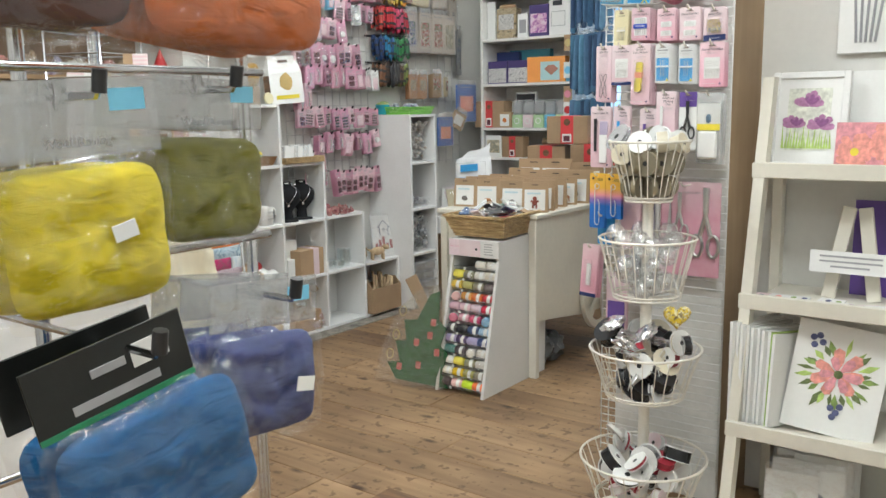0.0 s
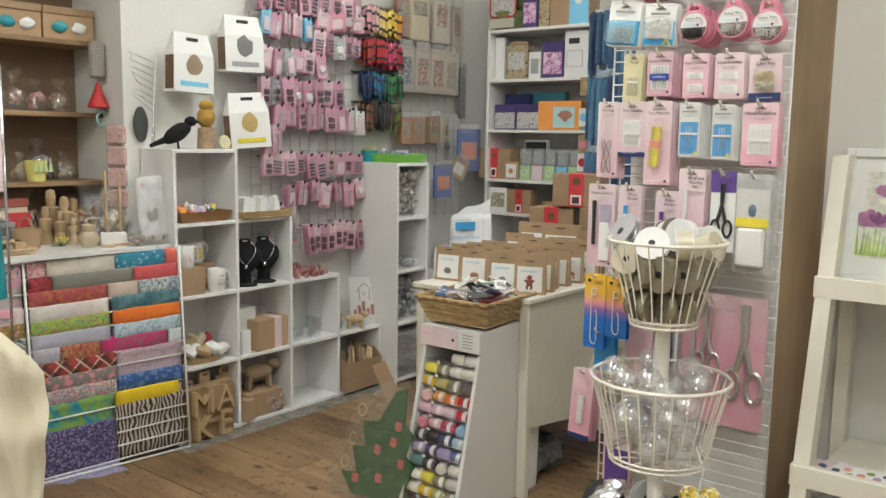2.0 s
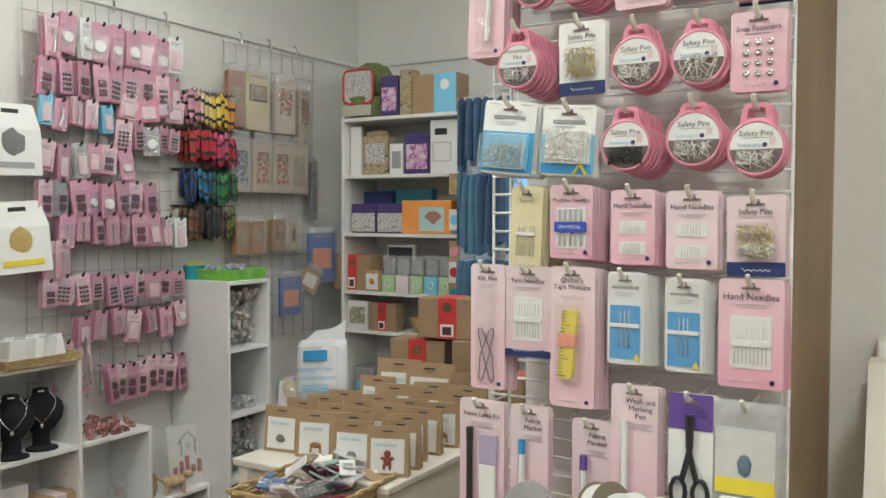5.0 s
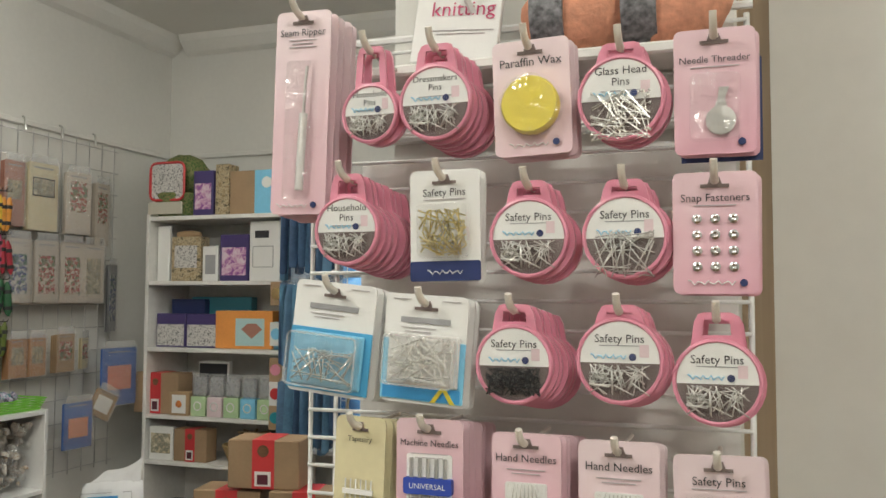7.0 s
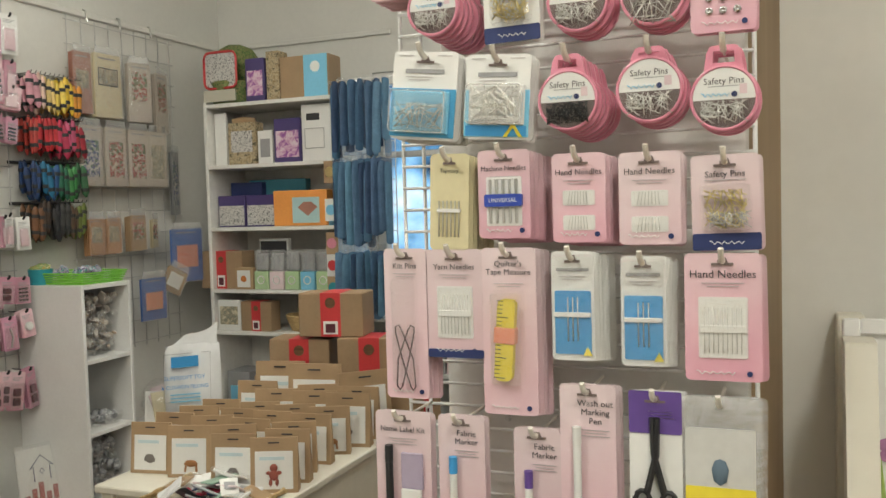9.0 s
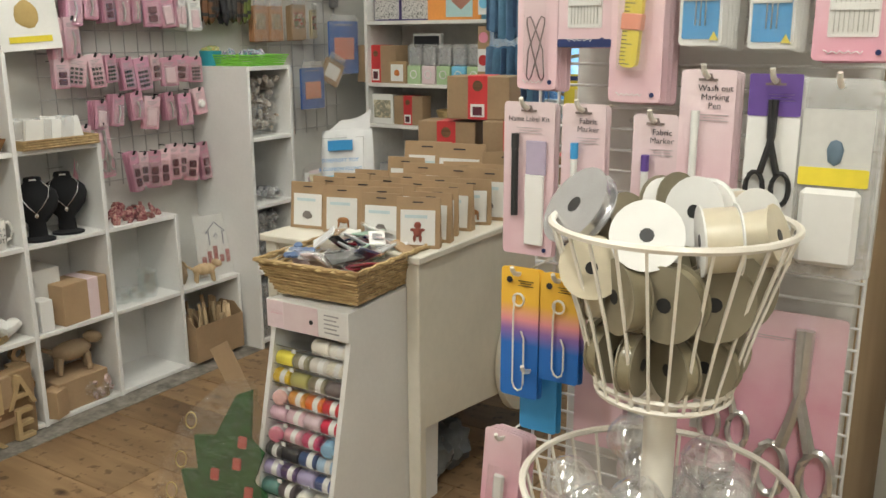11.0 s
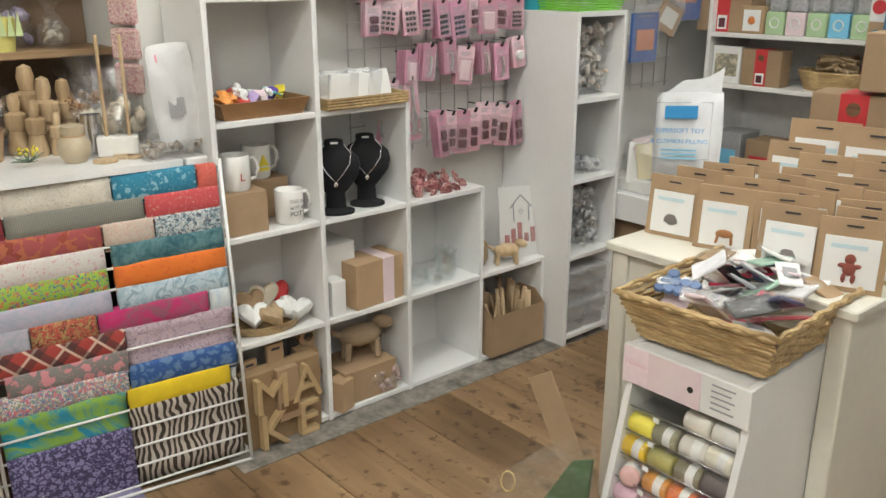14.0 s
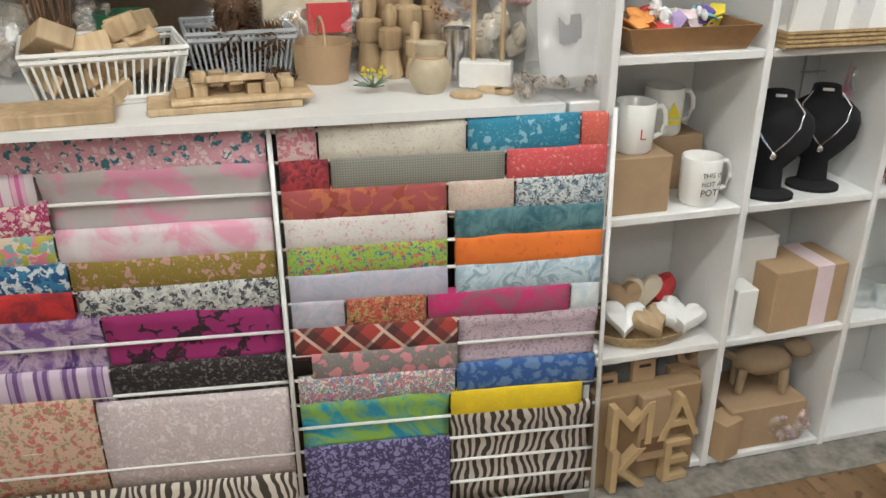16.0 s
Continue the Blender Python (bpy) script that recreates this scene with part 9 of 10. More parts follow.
for k, c in enumerate((GREEN, PINKPALE, GREEN, SKYCARD, GREEN)):
    th, w, h = shelf_box(-2.995 + 0.083 * k, -2.92 + 0.083 * k, 1.085, 0.085, 0.05, mat("pale_lime_card", (.45, .62, .36), 0.5) if k == 0 else bpy.data.materials["pale_lime_card"] if k % 2 == 0 else c, "clear bag of bright craft discs, green base card", y=BY + 0.01)
    part("ring_mark", tube(bmesh.new(), [(0.018 * math.cos(a), -0.0015, 0.045 + 0.018 * math.sin(a)) for a in (2 * math.pi * j / 14 for j in range(14))], 0.003, 4, True), PAPER, th)
    part("bag", box(bmesh.new(), (-w / 2, 0.004, h), (w / 2, 0.045, h + 0.10), 0.01), FILMHAZE, th)
    part("contents", box(bmesh.new(), (-w / 2 + 0.006, 0.01, h), (w / 2 - 0.006, 0.04, h + 0.085), 0.008), GREYBITS, th)
shelf_box(-3.02, -2.86, 1.085, 0.235, 0.03, PAPER, "white card pack with black wheels picture", y=BY + 0.10, front=(.05, .62, .95, .95), front_m=INK)
shelf_box(-3.215, -3.09, 0.885, 0.145, 0.03, PAPER, "white booklet pack with pale animals", y=BY + 0.02, front=(.1, .2, .9, .8), front_m=SEPIA)
kit_box(pose(-3.0, BY + 0.06, 0.8855, 0, 0, 0), 0.17, 0.08, 0.14, "brown kit box with red band on the lower shelf", 0.05)
th = thing("woven_basket", "oval woven basket of pale wooden strips", "basket", pose(-2.74, BY + 0.12, 0.8855))
part("basket", lathe(bmesh.new(), [(0.10, 0), (0.125, 0.07), (0.12, 0.075), (0.09, 0.006)], 22, None, 1.2, 0.8), WICKER, th)
for k in range(26):
    a = rnd.uniform(0, 3.14)
    part("wooden_strip", tube(bmesh.new(), [(-0.08 * math.cos(a), -0.06 * math.sin(a), 0.07 + 0.002 * k), (0.08 * math.cos(a), 0.06 * math.sin(a), 0.08 + 0.002 * k)], 0.006, 5), PALEWOOD, th)
for z, lab in ((0.4505, "lower"), (0.0605, "bottom")):
    for k in range(4):
        shelf_box(-3.20 + 0.155 * k, -3.07 + 0.155 * k, z, rnd.uniform(0.18, 0.32), 0.15, [PAPERGREY, CARD, PUR, PAPER][k], "stored craft box on the %s shelf" % lab, front=(.15, .2, .85, .7), front_m=[SKYCARD, RED, PINKPIC, mat("owl_blue", (.2, .3, .7), 0.5)][k])
# stickers down the bookcase edge
for k, (z, c) in enumerate(((1.62, GOLD), (1.45, SKYCARD), (1.30, PINKHOT), (1.20, RED), (1.10, TEAL))):
    th = thing("hanging_badge", "small round printed badge card hanging on the bookcase", "badge", pose(BX1 - 0.03, BY - 0.006, z))
    part("card", Bx((-0.03, 0, -0.05), (0.03, 0.003, 0.05), 0.001), PAPER if k % 2 else KRAFT, th)
    part("disc", lathe(bmesh.new(), [(0.024, 0), (0.024, 0.003), (0.01, 0.004), (0, 0.004)], 16, pose(0, 0, 0, 90, 0, 0)), c, th)

# ---- blue zip pouches on a grid beside the bookcase ----
pg = thing("wire_grid", "white wire grid beside the bookcase", "display rack")
for k in range(6):
    part("upright", tube(bmesh.new(), [(-2.52 + 0.055 * k, 5.14, 0.95), (-2.52 + 0.055 * k, 5.14, 2.03)], 0.0025, 5), WIRE, pg)
for k in range(20):
    part("cross_wire", tube(bmesh.new(), [(-2.52, 5.136, 0.96 + 0.056 * k), (-2.245, 5.136, 0.96 + 0.056 * k)], 0.0022, 5), WIRE, pg)
ZIPB = mat("denim_blue_pouch", (.085, .17, .29), 0.45, var=0.25, scale=20, rand=0.4, hue=0.02)
bm = bmesh.new()
pillow(bm, 0.042, 0.30, 0.004, pose(0, 0, -0.15), 6)
POUCH = finish(bm, "pouch")
POUCH.materials.append(ZIPB)
for r, (z, n, sc_) in enumerate(((2.0, 20, 1.0), (1.66, 26, 1.15), (1.26, 24, 0.9))):
    for k in range(n):
        th = thing("zip_pack", "narrow blue zip in clear packaging", "zip", pose(-2.51 + 0.26 * k / (n - 1), 5.09 - 0.02 * (k % 3), z + rnd.uniform(-0.012, 0.012), 0, rnd.uniform(-3, 3), rnd.uniform(35, 80)) @ Matrix.Diagonal((1, 1, sc_ * rnd.uniform(0.85, 1.1), 1)), "blue zips on the grid")
        part("pouch", POUCH, ZIPB, th)
        if k % 3 == 0:
            part("film", Bx((-0.028, -0.007, -0.3), (0.028, -0.005, 0.02)), FILM, th)

# ---- yarn cubbies under the window ----
for u, (x0, x1, fx) in enumerate(((-2.16, -1.93, 5.36), (-1.925, -1.40, 5.36), (-1.395, -0.87, 5.36))):
    th = thing("yarn_cubby", "white cubby unit under the window" if u else "white cubby unit of leaflets under the window", "shelf", None, "cubby units")
    for x in (x0, x1 - 0.016) + (((x0 + x1) / 2 - 0.008,) if u else (x0 + 0.11,)):
        part("upright", Bx((x, 5.30, 0), (x + 0.016, Y1 - 0.003, 0.90), 0.0015), WHITE, th)
    for z in (0.045, 0.255, 0.475, 0.685, 0.912):
        part("shelf", Bx((x0 + 0.0005, 5.301, z - 0.014), (x1 - 0.0005, Y1 - 0.003, z), 0.0015), WHITE, th)
for k in range(12):
    th = thing("booklet", "thin pattern booklet standing in the cubby", "booklet", pose(-2.135 + 0.0155 * k, 5.33, 0.6855, 0, rnd.uniform(-4, 4), 0), "pattern booklets")
    part("booklet", box(bmesh.new(), (-0.004, 0, 0), (0.004, 0.14, 0.17), 0.001), [PAPER, PAPERGREY, PINKPALE, PAPER, INK][k % 5], th)
YARNS = [("orange brown", (.42, .09, .03)), ("dark brown", (.13, .06, .04)), ("green", (.01, .20, .06)), ("pale pink", (.72, .50, .52)), ("white", (.72, .68, .64)), ("maroon", (.12, .025, .04)), ("pink", (.66, .20, .40)), ("red", (.50, .015, .03)), ("moss", (.08, .12, .06))]
YM = []
for nm, c in YARNS:
    m_, nt, p = nodes_of("yarn_" + nm.replace(" ", "_"))
    co = coords(nt)
    wv = node(nt, "ShaderNodeTexWave", {"Vector": co, "Scale": 90.0, "Distortion": 6.0, "Detail": 2.0}).outputs[1]
    nt.links.new(ramp(nt, wv, [(0.2, tuple(k * 0.45 for k in c)), (0.7, c)]), p.inputs["Base Color"])
    p.inputs["Roughness"].default_value = 0.95
    bump(nt, p, wv, 0.9, 0.004)
    YM.append(m_)
BALL = [finish(blob(bmesh.new(), scaled(0, 0, 0, 0.062, 0.075, 0.052), 3, 0.10, 3, k), "ball") for k in range(2)]


def yarn(x, z, i, rz=0, y=5.37):
    th = thing("yarn_ball", "%s ball of knitting yarn in the cubby" % YARNS[i][0], "yarn", pose(x, y, z + 0.049, rnd.uniform(-15, 15), rnd.uniform(-15, 15), rz), "yarn balls")
    me = BALL[i % 2].copy()
    me.materials.append(YM[i])
    part("ball", me, YM[i], th)


for cx, row in ((-1.79, 0), (-1.54, 1), (-1.27, 2), (-1.0, 3)):
    for lv, zz, cs in ((3, 0.6855, ((0, 8, 1), (0, 1, 1), (1, 0, 5), (7, 7, 6))), (2, 0.4755, ((1, 1, 5), (5, 1, 5), (5, 5, 1), (6, 7, 6))), (1, 0.2555, ((2, 2, 2), None, (7, 7, 7), (7, 6, 7))), (0, 0.0455, ((3, 4, 3), (4, 4, 3), (6, 6, 6), (6, 3, 6)))):
        c = cs[row]
        if c:
            yarn(cx - 0.055, zz, c[0], 10)
            yarn(cx + 0.06, zz, c[1], -20)
            yarn(cx, zz + 0.085, c[2], 40)
# on the window board
th = thing("bead_kit", "yellow blister pack of craft tools", "craft kit", pose(-2.17, 5.40, 0.9355, -6, 0, 14))
part("card", box(bmesh.new(), (-0.11, -0.006, 0), (0.11, 0.006, 0.20), 0.003), YELLOW, th)
part("print", Bx((-0.095, -0.009, 0.17), (0.095, -0.0065, 0.19)), NAVY, th)
part("picture", Bx((-0.06, -0.009, 0.06), (0.06, -0.0065, 0.13)), SAND, th)
for k in range(5):
    solid("paper_pad", box(bmesh.new(), (-0.12, -0.09, 0), (0.12, 0.09, 0.007), 0.001), [PAPER, PAPERGREY, PAPER, SKYCARD, PAPER][k], "flat paper pad in a pile on the window board", "paper", pose(-2.02 + 0.005 * k, 5.46, 0.9355 + 0.0075 * k, 0, 0, 8 - 3 * k), "paper pads")
for k in range(11):
    solid("pattern_book", box(bmesh.new(), (-0.10, -0.08, 0), (0.10, 0.08, 0.011), 0.0015), [RED, PAPER, TEAL, PINKHOT, PAPER, YELLOW, PINKPALE, SKYCARD, RED, ORANGE, PAPER][k], "coloured craft book in a stack on the window board", "book", pose(-1.60 + rnd.uniform(-0.01, 0.01), 5.46, 0.9355 + 0.0115 * k, 0, 0, rnd.uniform(-8, 8)), "stacked books")
solid("wrapping_roll", tube(bmesh.new(), [(-1.76, 5.5, 0.936), (-1.73, 5.52, 1.6)], 0.045, 20), fabric("floral_wrap", (.66, .60, .48), [(.6, .2, .2), (.2, .32, .2)], "floral", 26, .45), "floral wrapping paper roll standing on the board", "paper roll")
th = thing("hoop", "pale wooden embroidery hoops leaning in the window", "hoop", pose(-2.25, 5.50, 1.12, -15, 0, 0))
part("hoop", tube(bmesh.new(), [(0.16 * math.cos(a), 0, 0.10 * math.sin(a)) for a in (2 * math.pi * k / 28 for k in range(28))], 0.008, 6, True), PALEWOOD, th)
solid("acrylic_block", box(bmesh.new(), (-0.04, -0.02, 0), (0.04, 0.02, 0.28), 0.004), ACRYLIC, "clear acrylic display block", "display", pose(-1.86, 5.45, 0.9355))

# ---- ribbon basket stand ----
RCX, RCY = -0.853, 2.440
rs = thing("ribbon_stand", "cream wire stand of four round tapering baskets", "display stand", pose(RCX, RCY, 0))
part("pole", tube(bmesh.new(), [(0, 0, 0.02), (0, 0, 1.0)], 0.016, 14), WIRE_CREAM, rs)
part("foot", lathe(bmesh.new(), [(0.17, 0), (0.17, 0.008), (0.03, 0.02), (0.018, 0.04)], 28), WIRE_CREAM, rs)
TIERS = [(1.130, 0.965, 0.112, 0.064), (0.858, 0.69, 0.135, 0.094), (0.538, 0.40, 0.158, 0.112), (0.208, 0.075, 0.182, 0.135)]
for zt, zb, rt, rb in TIERS:
    bk_ = part("basket", tube(bmesh.new(), [(rt * math.cos(a), rt * math.sin(a), zt) for a in (2 * math.pi * k / 36 for k in range(36))], 0.0038, 6, True), WIRE_CREAM, rs)
    for z, r in ((zb, rb), (zb + (zt - zb) * 0.06, rb * 1.02)):
        part("ring", tube(bmesh.new(), [(r * math.cos(a), r * math.sin(a), z) for a in (2 * math.pi * k / 30 for k in range(30))], 0.003, 5, True), WIRE_CREAM, bk_)
    for k in range(26):
        a = 2 * math.pi * k / 26
        part("wire", tube(bmesh.new(), [(rt * math.cos(a), rt * math.sin(a), zt), ((rt * 0.4 + rb * 0.6) * math.cos(a), (rt * 0.4 + rb * 0.6) * math.sin(a), zb + (zt - zb) * 0.45), (rb * math.cos(a), rb * math.sin(a), zb)], 0.0019, 4), WIRE_CREAM, bk_)
    for k in range(5):
        a = math.pi * k / 5
        part("base_wire", tube(bmesh.new(), [(rb * math.cos(a), rb * math.sin(a), zb - 0.002), (-rb * math.cos(a), -rb * math.sin(a), zb - 0.002)], 0.002, 4), WIRE_CREAM, bk_)


def reel_mesh(r, w):
    side = finish(lathe(bmesh.new(), [(r * 0.22, -w / 2), (r, -w / 2), (r, -w / 2 + 0.0016), (r * 0.9, -w / 2 + 0.0016), (r * 0.9, w / 2 - 0.0016), (r, w / 2 - 0.0016), (r, w / 2), (r * 0.22, w / 2)], 22), "reel")
    rib = finish(lathe(bmesh.new(), [(r * 0.905, -w / 2 + 0.002), (r * 0.915, 0), (r * 0.905, w / 2 - 0.002)], 22), "ribbon")
    hole = finish(lathe(bmesh.new(), [(r * 0.2, -w / 2 - 0.0004), (r * 0.2, w / 2 + 0.0004)], 10), "core_hole")
    return side, rib, hole


OLIVE = mat("taupe_satin", (.30, .26, .17), 0.3, var=0.15, scale=20, rand=0.2)
CREAMR = mat("cream_satin", (.66, .60, .46), 0.3, var=0.1, rand=0.1)
GREYREEL = mat("grey_taupe_reel", (.27, .235, .165), 0.45, rand=0.15)
BLACKR = mat("black_satin", (.02, .02, .022), 0.25)
REDR = mat("crimson_satin", (.36, .03, .05), 0.3, rand=0.3)
SILVR = mat("silver_ribbon", (.6, .6, .62), 0.25, metal=0.8, rand=0.2)
_reels = {}


def reel(x, y, z, r, w, side, rib, m, label):
    key = (round(r, 3), round(w, 3), side.name, rib.name)
    if key not in _reels:
        a, b, c = reel_mesh(r, w)
        a.materials.append(side), b.materials.append(rib), c.materials.append(BLACK)
        _reels[key] = (a, b, c)
    a, b, c = _reels[key]
    th = thing("ribbon_reel", label, "ribbon", pose(RCX + x, RCY + y, z) @ m, "ribbon reels in the wire baskets")
    part("reel", a, side, th)
    part("ribbon", b, rib, th)
    part("core_hole", c, BLACK, th)


for k in range(9):
    a = 2 * math.pi * k / 9 + 0.3
    reel(0.052 * math.cos(a), 0.052 * math.sin(a), 1.005, 0.030, 0.016, GREYREEL, OLIVE, pose(0, 0, 0, 90, 0, math.degrees(a) + 20 + rnd.uniform(-15, 15)), "taupe satin ribbon reel in the top basket")
for k in range(10):
    a = 2 * math.pi * k / 10
    reel(0.067 * math.cos(a), 0.067 * math.sin(a), 1.072, 0.035, 0.020, GREYREEL, OLIVE if k % 3 else CREAMR, pose(0, 0, 0, 90, 0, math.degrees(a) + 55 + rnd.uniform(-15, 15)), "taupe satin ribbon reel in the top basket")
for k, (x, y, z, rx, rz, rr, ww, sd, rb_) in enumerate(((-0.005, -0.055, 1.132, 62, 15, 0.036, 0.014, PAPER, SILVR), (0.055, -0.045, 1.135, 85, 60, 0.034, 0.026, PAPER, CREAMR), (-0.085, -0.02, 1.145, 55, -35, 0.045, 0.012, SILVR, SILVR), (0.075, 0.02, 1.125, 70, 30, 0.032, 0.03, CREAMR, CREAMR),
                                                         (0.02, 0.02, 1.145, 80, -20, 0.036, 0.018, PAPER, PAPER), (-0.02, 0.06, 1.14, 75, 10, 0.036, 0.02, GREYREEL, PAPER), (0.05, 0.07, 1.135, 80, 45, 0.03, 0.03, PAPER, CREAMR), (-0.055, -0.06, 1.10, 80, -30, 0.032, 0.024, CREAMR, CREAMR), (-0.06, 0.04, 1.12, 60, 70, 0.034, 0.02, GREYREEL, OLIVE))):
    reel(x, y, z - 0.006, rr * 0.92, ww * 1.25, sd, rb_, pose(0, 0, 0, rx, 0, rz + (55 if k % 2 else 0)), "pale ribbon reel heaped on the top basket")
BAUB = film("clear_bauble", (0.97, 0.98, 0.99), 0.3, 0.04, 0.05, 0.10)
bm = bmesh.new()
lathe(bm, [(0.0, -0.028), (0.014, -0.024), (0.025, -0.012), (0.028, 0.0), (0.025, 0.012), (0.014, 0.024), (0.006, 0.028), (0.006, 0.034), (0, 0.034)], 18)
BSPH = finish(bm, "bauble_shell")
BSPH.materials.append(BAUB)
for k in range(34):
    a, q = rnd.uniform(0, 6.28), rnd.uniform(0.0, 1.0) ** 0.5
    zz = 0.715 + 0.16 * (k / 33)
    rr = (0.055 + 0.045 * k / 33) * q
    th = thing("clear_bauble", "clear plastic fillable bauble in the wire basket", "bauble", pose(RCX + rr * math.cos(a), RCY + rr * math.sin(a), zz, rnd.uniform(0, 180), rnd.uniform(0, 180), 0), "clear baubles")
    part("bauble_shell", BSPH, BAUB, th)
    part("seam", tube(bmesh.new(), [(0.0285 * math.cos(t), 0, 0.0285 * math.sin(t)) for t in (2 * math.pi * j / 16 for j in range(16))], 0.0008, 4, True), ACRYLIC, th)
for tier, (zt, zb, rt, rb) in ((2, TIERS[2]), (3, TIERS[3])):
    pal = [(PAPER, SILVR), (SILVR, BLACKR), (BLACK, BLACKR), (PAPER, CREAMR), (PAPER, REDR), (CREAMR, SILVR)] if tier == 2 else [(PAPER, REDR), (PINKPALE, PAPER), (PAPER, BLACKR), (PAPER, PAPER), (REDR, REDR), (PAPER, SILVR)]
    for k in range(34):
        a, q = rnd.uniform(0, 6.28), rnd.uniform(0.15, 1.0) ** 0.5
        f = k / 33
        sd, rb_ = pal[k % 6]
        reel((rb * 0.75 + (rt - rb) * f * 0.8) * q * math.cos(a), (rb * 0.75 + (rt - rb) * f * 0.8) * q * math.sin(a), zb + 0.03 + (zt - zb) * f * 1.02, (0.036, 0.030, 0.042)[k % 3], (0.012, 0.024, 0.035)[k % 3] if k % 5 else 0.012, sd, rb_, pose(0, 0, 0, rnd.uniform(20, 110), 0, rnd.uniform(0, 360)), "mixed ribbon reel in the lower wire basket")
for k in range(5):
    th = thing("foil_pack", "crumpled silver foil packet on the ribbons", "packet", pose(RCX + rnd.uniform(-0.1, 0.06), RCY + rnd.uniform(-0.1, 0.05), 0.555 + 0.012 * k, rnd.uniform(-40, 40), rnd.uniform(-40, 40), rnd.uniform(0, 180)), "foil packets")
    part("packet", blob(bmesh.new(), scaled(0, 0, 0, 0.04, 0.03, 0.012), 3, 0.5, 3, k), SILVER, th)
th = thing("heart_tin", "yellow patterned heart decoration hung on the basket", "decoration", pose(-0.724, 2.345, 0.667, 0, 0, 30))
part("heart", heart_bm(0.075, 0.014), fabric("yellow_heart_print", (.72, .52, .03), [(.25, .18, .08), (.78, .74, .5)], "floral", 60, .35), th)
part("ribbon", tube(bmesh.new(), [(0, 0, 0.025), (0.004, -0.004, 0.06), (-0.01, 0.01, 0.10)], 0.0015, 4), PAPER, th)

# ---- white ladder shelf ----
lad = thing("ladder_shelf", "white painted leaning ladder shelf of art prints", "shelf")
LX0, LX1 = -0.622, 0.085


def lyf(z):
    return 2.405 + 0.212 * z


for x in (LX0, LX1 - 0.03):
    bm = bmesh.new()
    plate(bm, [(lyf(0), 0), (lyf(0) + 0.045, 0), (lyf(1.30) + 0.045, 1.30), (lyf(1.30), 1.30)], -x - 0.03, -x)
    bmesh.ops.transform(bm, matrix=pose(0, 0, 0, 0, 0, 90), verts=bm.verts)
    part("front_rail", bm, CREAM, lad)
    part("back_rail", Bx((x, 2.815, 0), (x + 0.03, 2.855, 1.31), 0.002), CREAM, lad)
for z in (1.057, 0.697, 0.347, 0.05):
    y = lyf(z)
    part("shelf", Bx((LX0 + 0.031, y + 0.012, z - 0.03), (LX1 - 0.031, 2.852, z - 0.014), 0.002), CREAM, lad)
    part("lip", Bx((LX0 - 0.004, y - 0.008, z - 0.035), (LX1 + 0.004, y + 0.010, z + 0.008), 0.002), CREAM, lad)


def art(name, label, m, w, h, pic, border=0.0, bm_=None, mount=0.0):
    th = thing(name, label, "picture", m)
    if border:
        for lo, hi in (((-w / 2, -0.012, 0), (-w / 2 + border, 0.006, h)), ((w / 2 - border, -0.012, 0), (w / 2, 0.006, h)), ((-w / 2 + border, -0.0118, 0), (w / 2 - border, 0.006, border)), ((-w / 2 + border, -0.0118, h - border), (w / 2 - border, 0.006, h))):
            part("frame", Bx(lo, hi, 0.002), bm_ or PAPER, th)
    part("mount", Bx((-w / 2 + border, -0.004, border), (w / 2 - border, 0.004, h - border)), PAPER, th)
    if pic:
        part("picture", Bx((-w / 2 + border + mount, -0.0062, border + mount * 1.2), (w / 2 - border - mount, -0.0045, h - border - mount)), pic, th)
    return th


def petals(par, m, n, r, material, seed, centre=None, arc=None):
    q, bm = random.Random(seed), bmesh.new()
    for k in range(n):
        a = (2 * math.pi * k / n if arc is None else radians(arc[0] + (arc[1] - arc[0]) * k / (n - 1))) + q.uniform(-0.15, 0.15)
        rr = r * q.uniform(0.85, 1.1)
        pts = [(rr * f * math.cos(a + o), rr * f * math.sin(a + o)) for f, o in ((0.05, 0), (0.55, -0.38), (0.95, -0.22), (1.05, 0.03), (0.93, 0.24), (0.55, 0.38))]
        plate(bm, pts, -0.0006 - 0.00005 * k, 0)
    part("printed_flower", bm, material, par, "", m)
    if centre:
        part("flower_centre", lathe(bmesh.new(), [(r * 0.22, 0), (r * 0.22, 0.0012)], 12, m @ pose(0, 0, 0, 90, 0, 0)), centre, par)


def wash(name, c):
    return mat(name, c, 0.85, var=0.3, scale=45, bmp=0.05)


W_VIOLET = wash("wash_violet", (.25, .10, .24))
W_PINK, W_MAUVE, W_GREEN, W_DARKG, W_NAVY, W_LIME, W_CORAL, W_SKY = wash("wash_pink", (.68, .30, .34)), wash("wash_mauve", (.42, .20, .36)), wash("wash_green", (.24, .34, .10)), wash("wash_olive", (.14, .18, .07)), wash("wash_navy", (.10, .11, .22)), wash("wash_lime", (.42, .56, .16)), wash("wash_coral", (.75, .32, .27)), wash("wash_sky", (.66, .68, .6))
pm = art("framed_picture", "white framed crocus watercolour on the ladder shelf", pose(-0.515, 2.735, 1.0435, -10, 0, 0), 0.207, 0.272, W_SKY, 0.018, WHITE, 0.028)
for x, z, r_ in ((-0.035, 0.125, 0.03), (0.032, 0.122, 0.032), (0.0, 0.185, 0.034)):
    petals(pm, pose(x, -0.0066, z - 0.012), 6, r_ * 1.25, W_MAUVE, int(x * 1000) + 50, None, (20, 160))
    petals(pm, pose(x + 0.004, -0.0074, z - 0.008), 3, r_ * 0.85, W_VIOLET, int(x * 1000) + 51, None, (55, 125))
bm = bmesh.new()
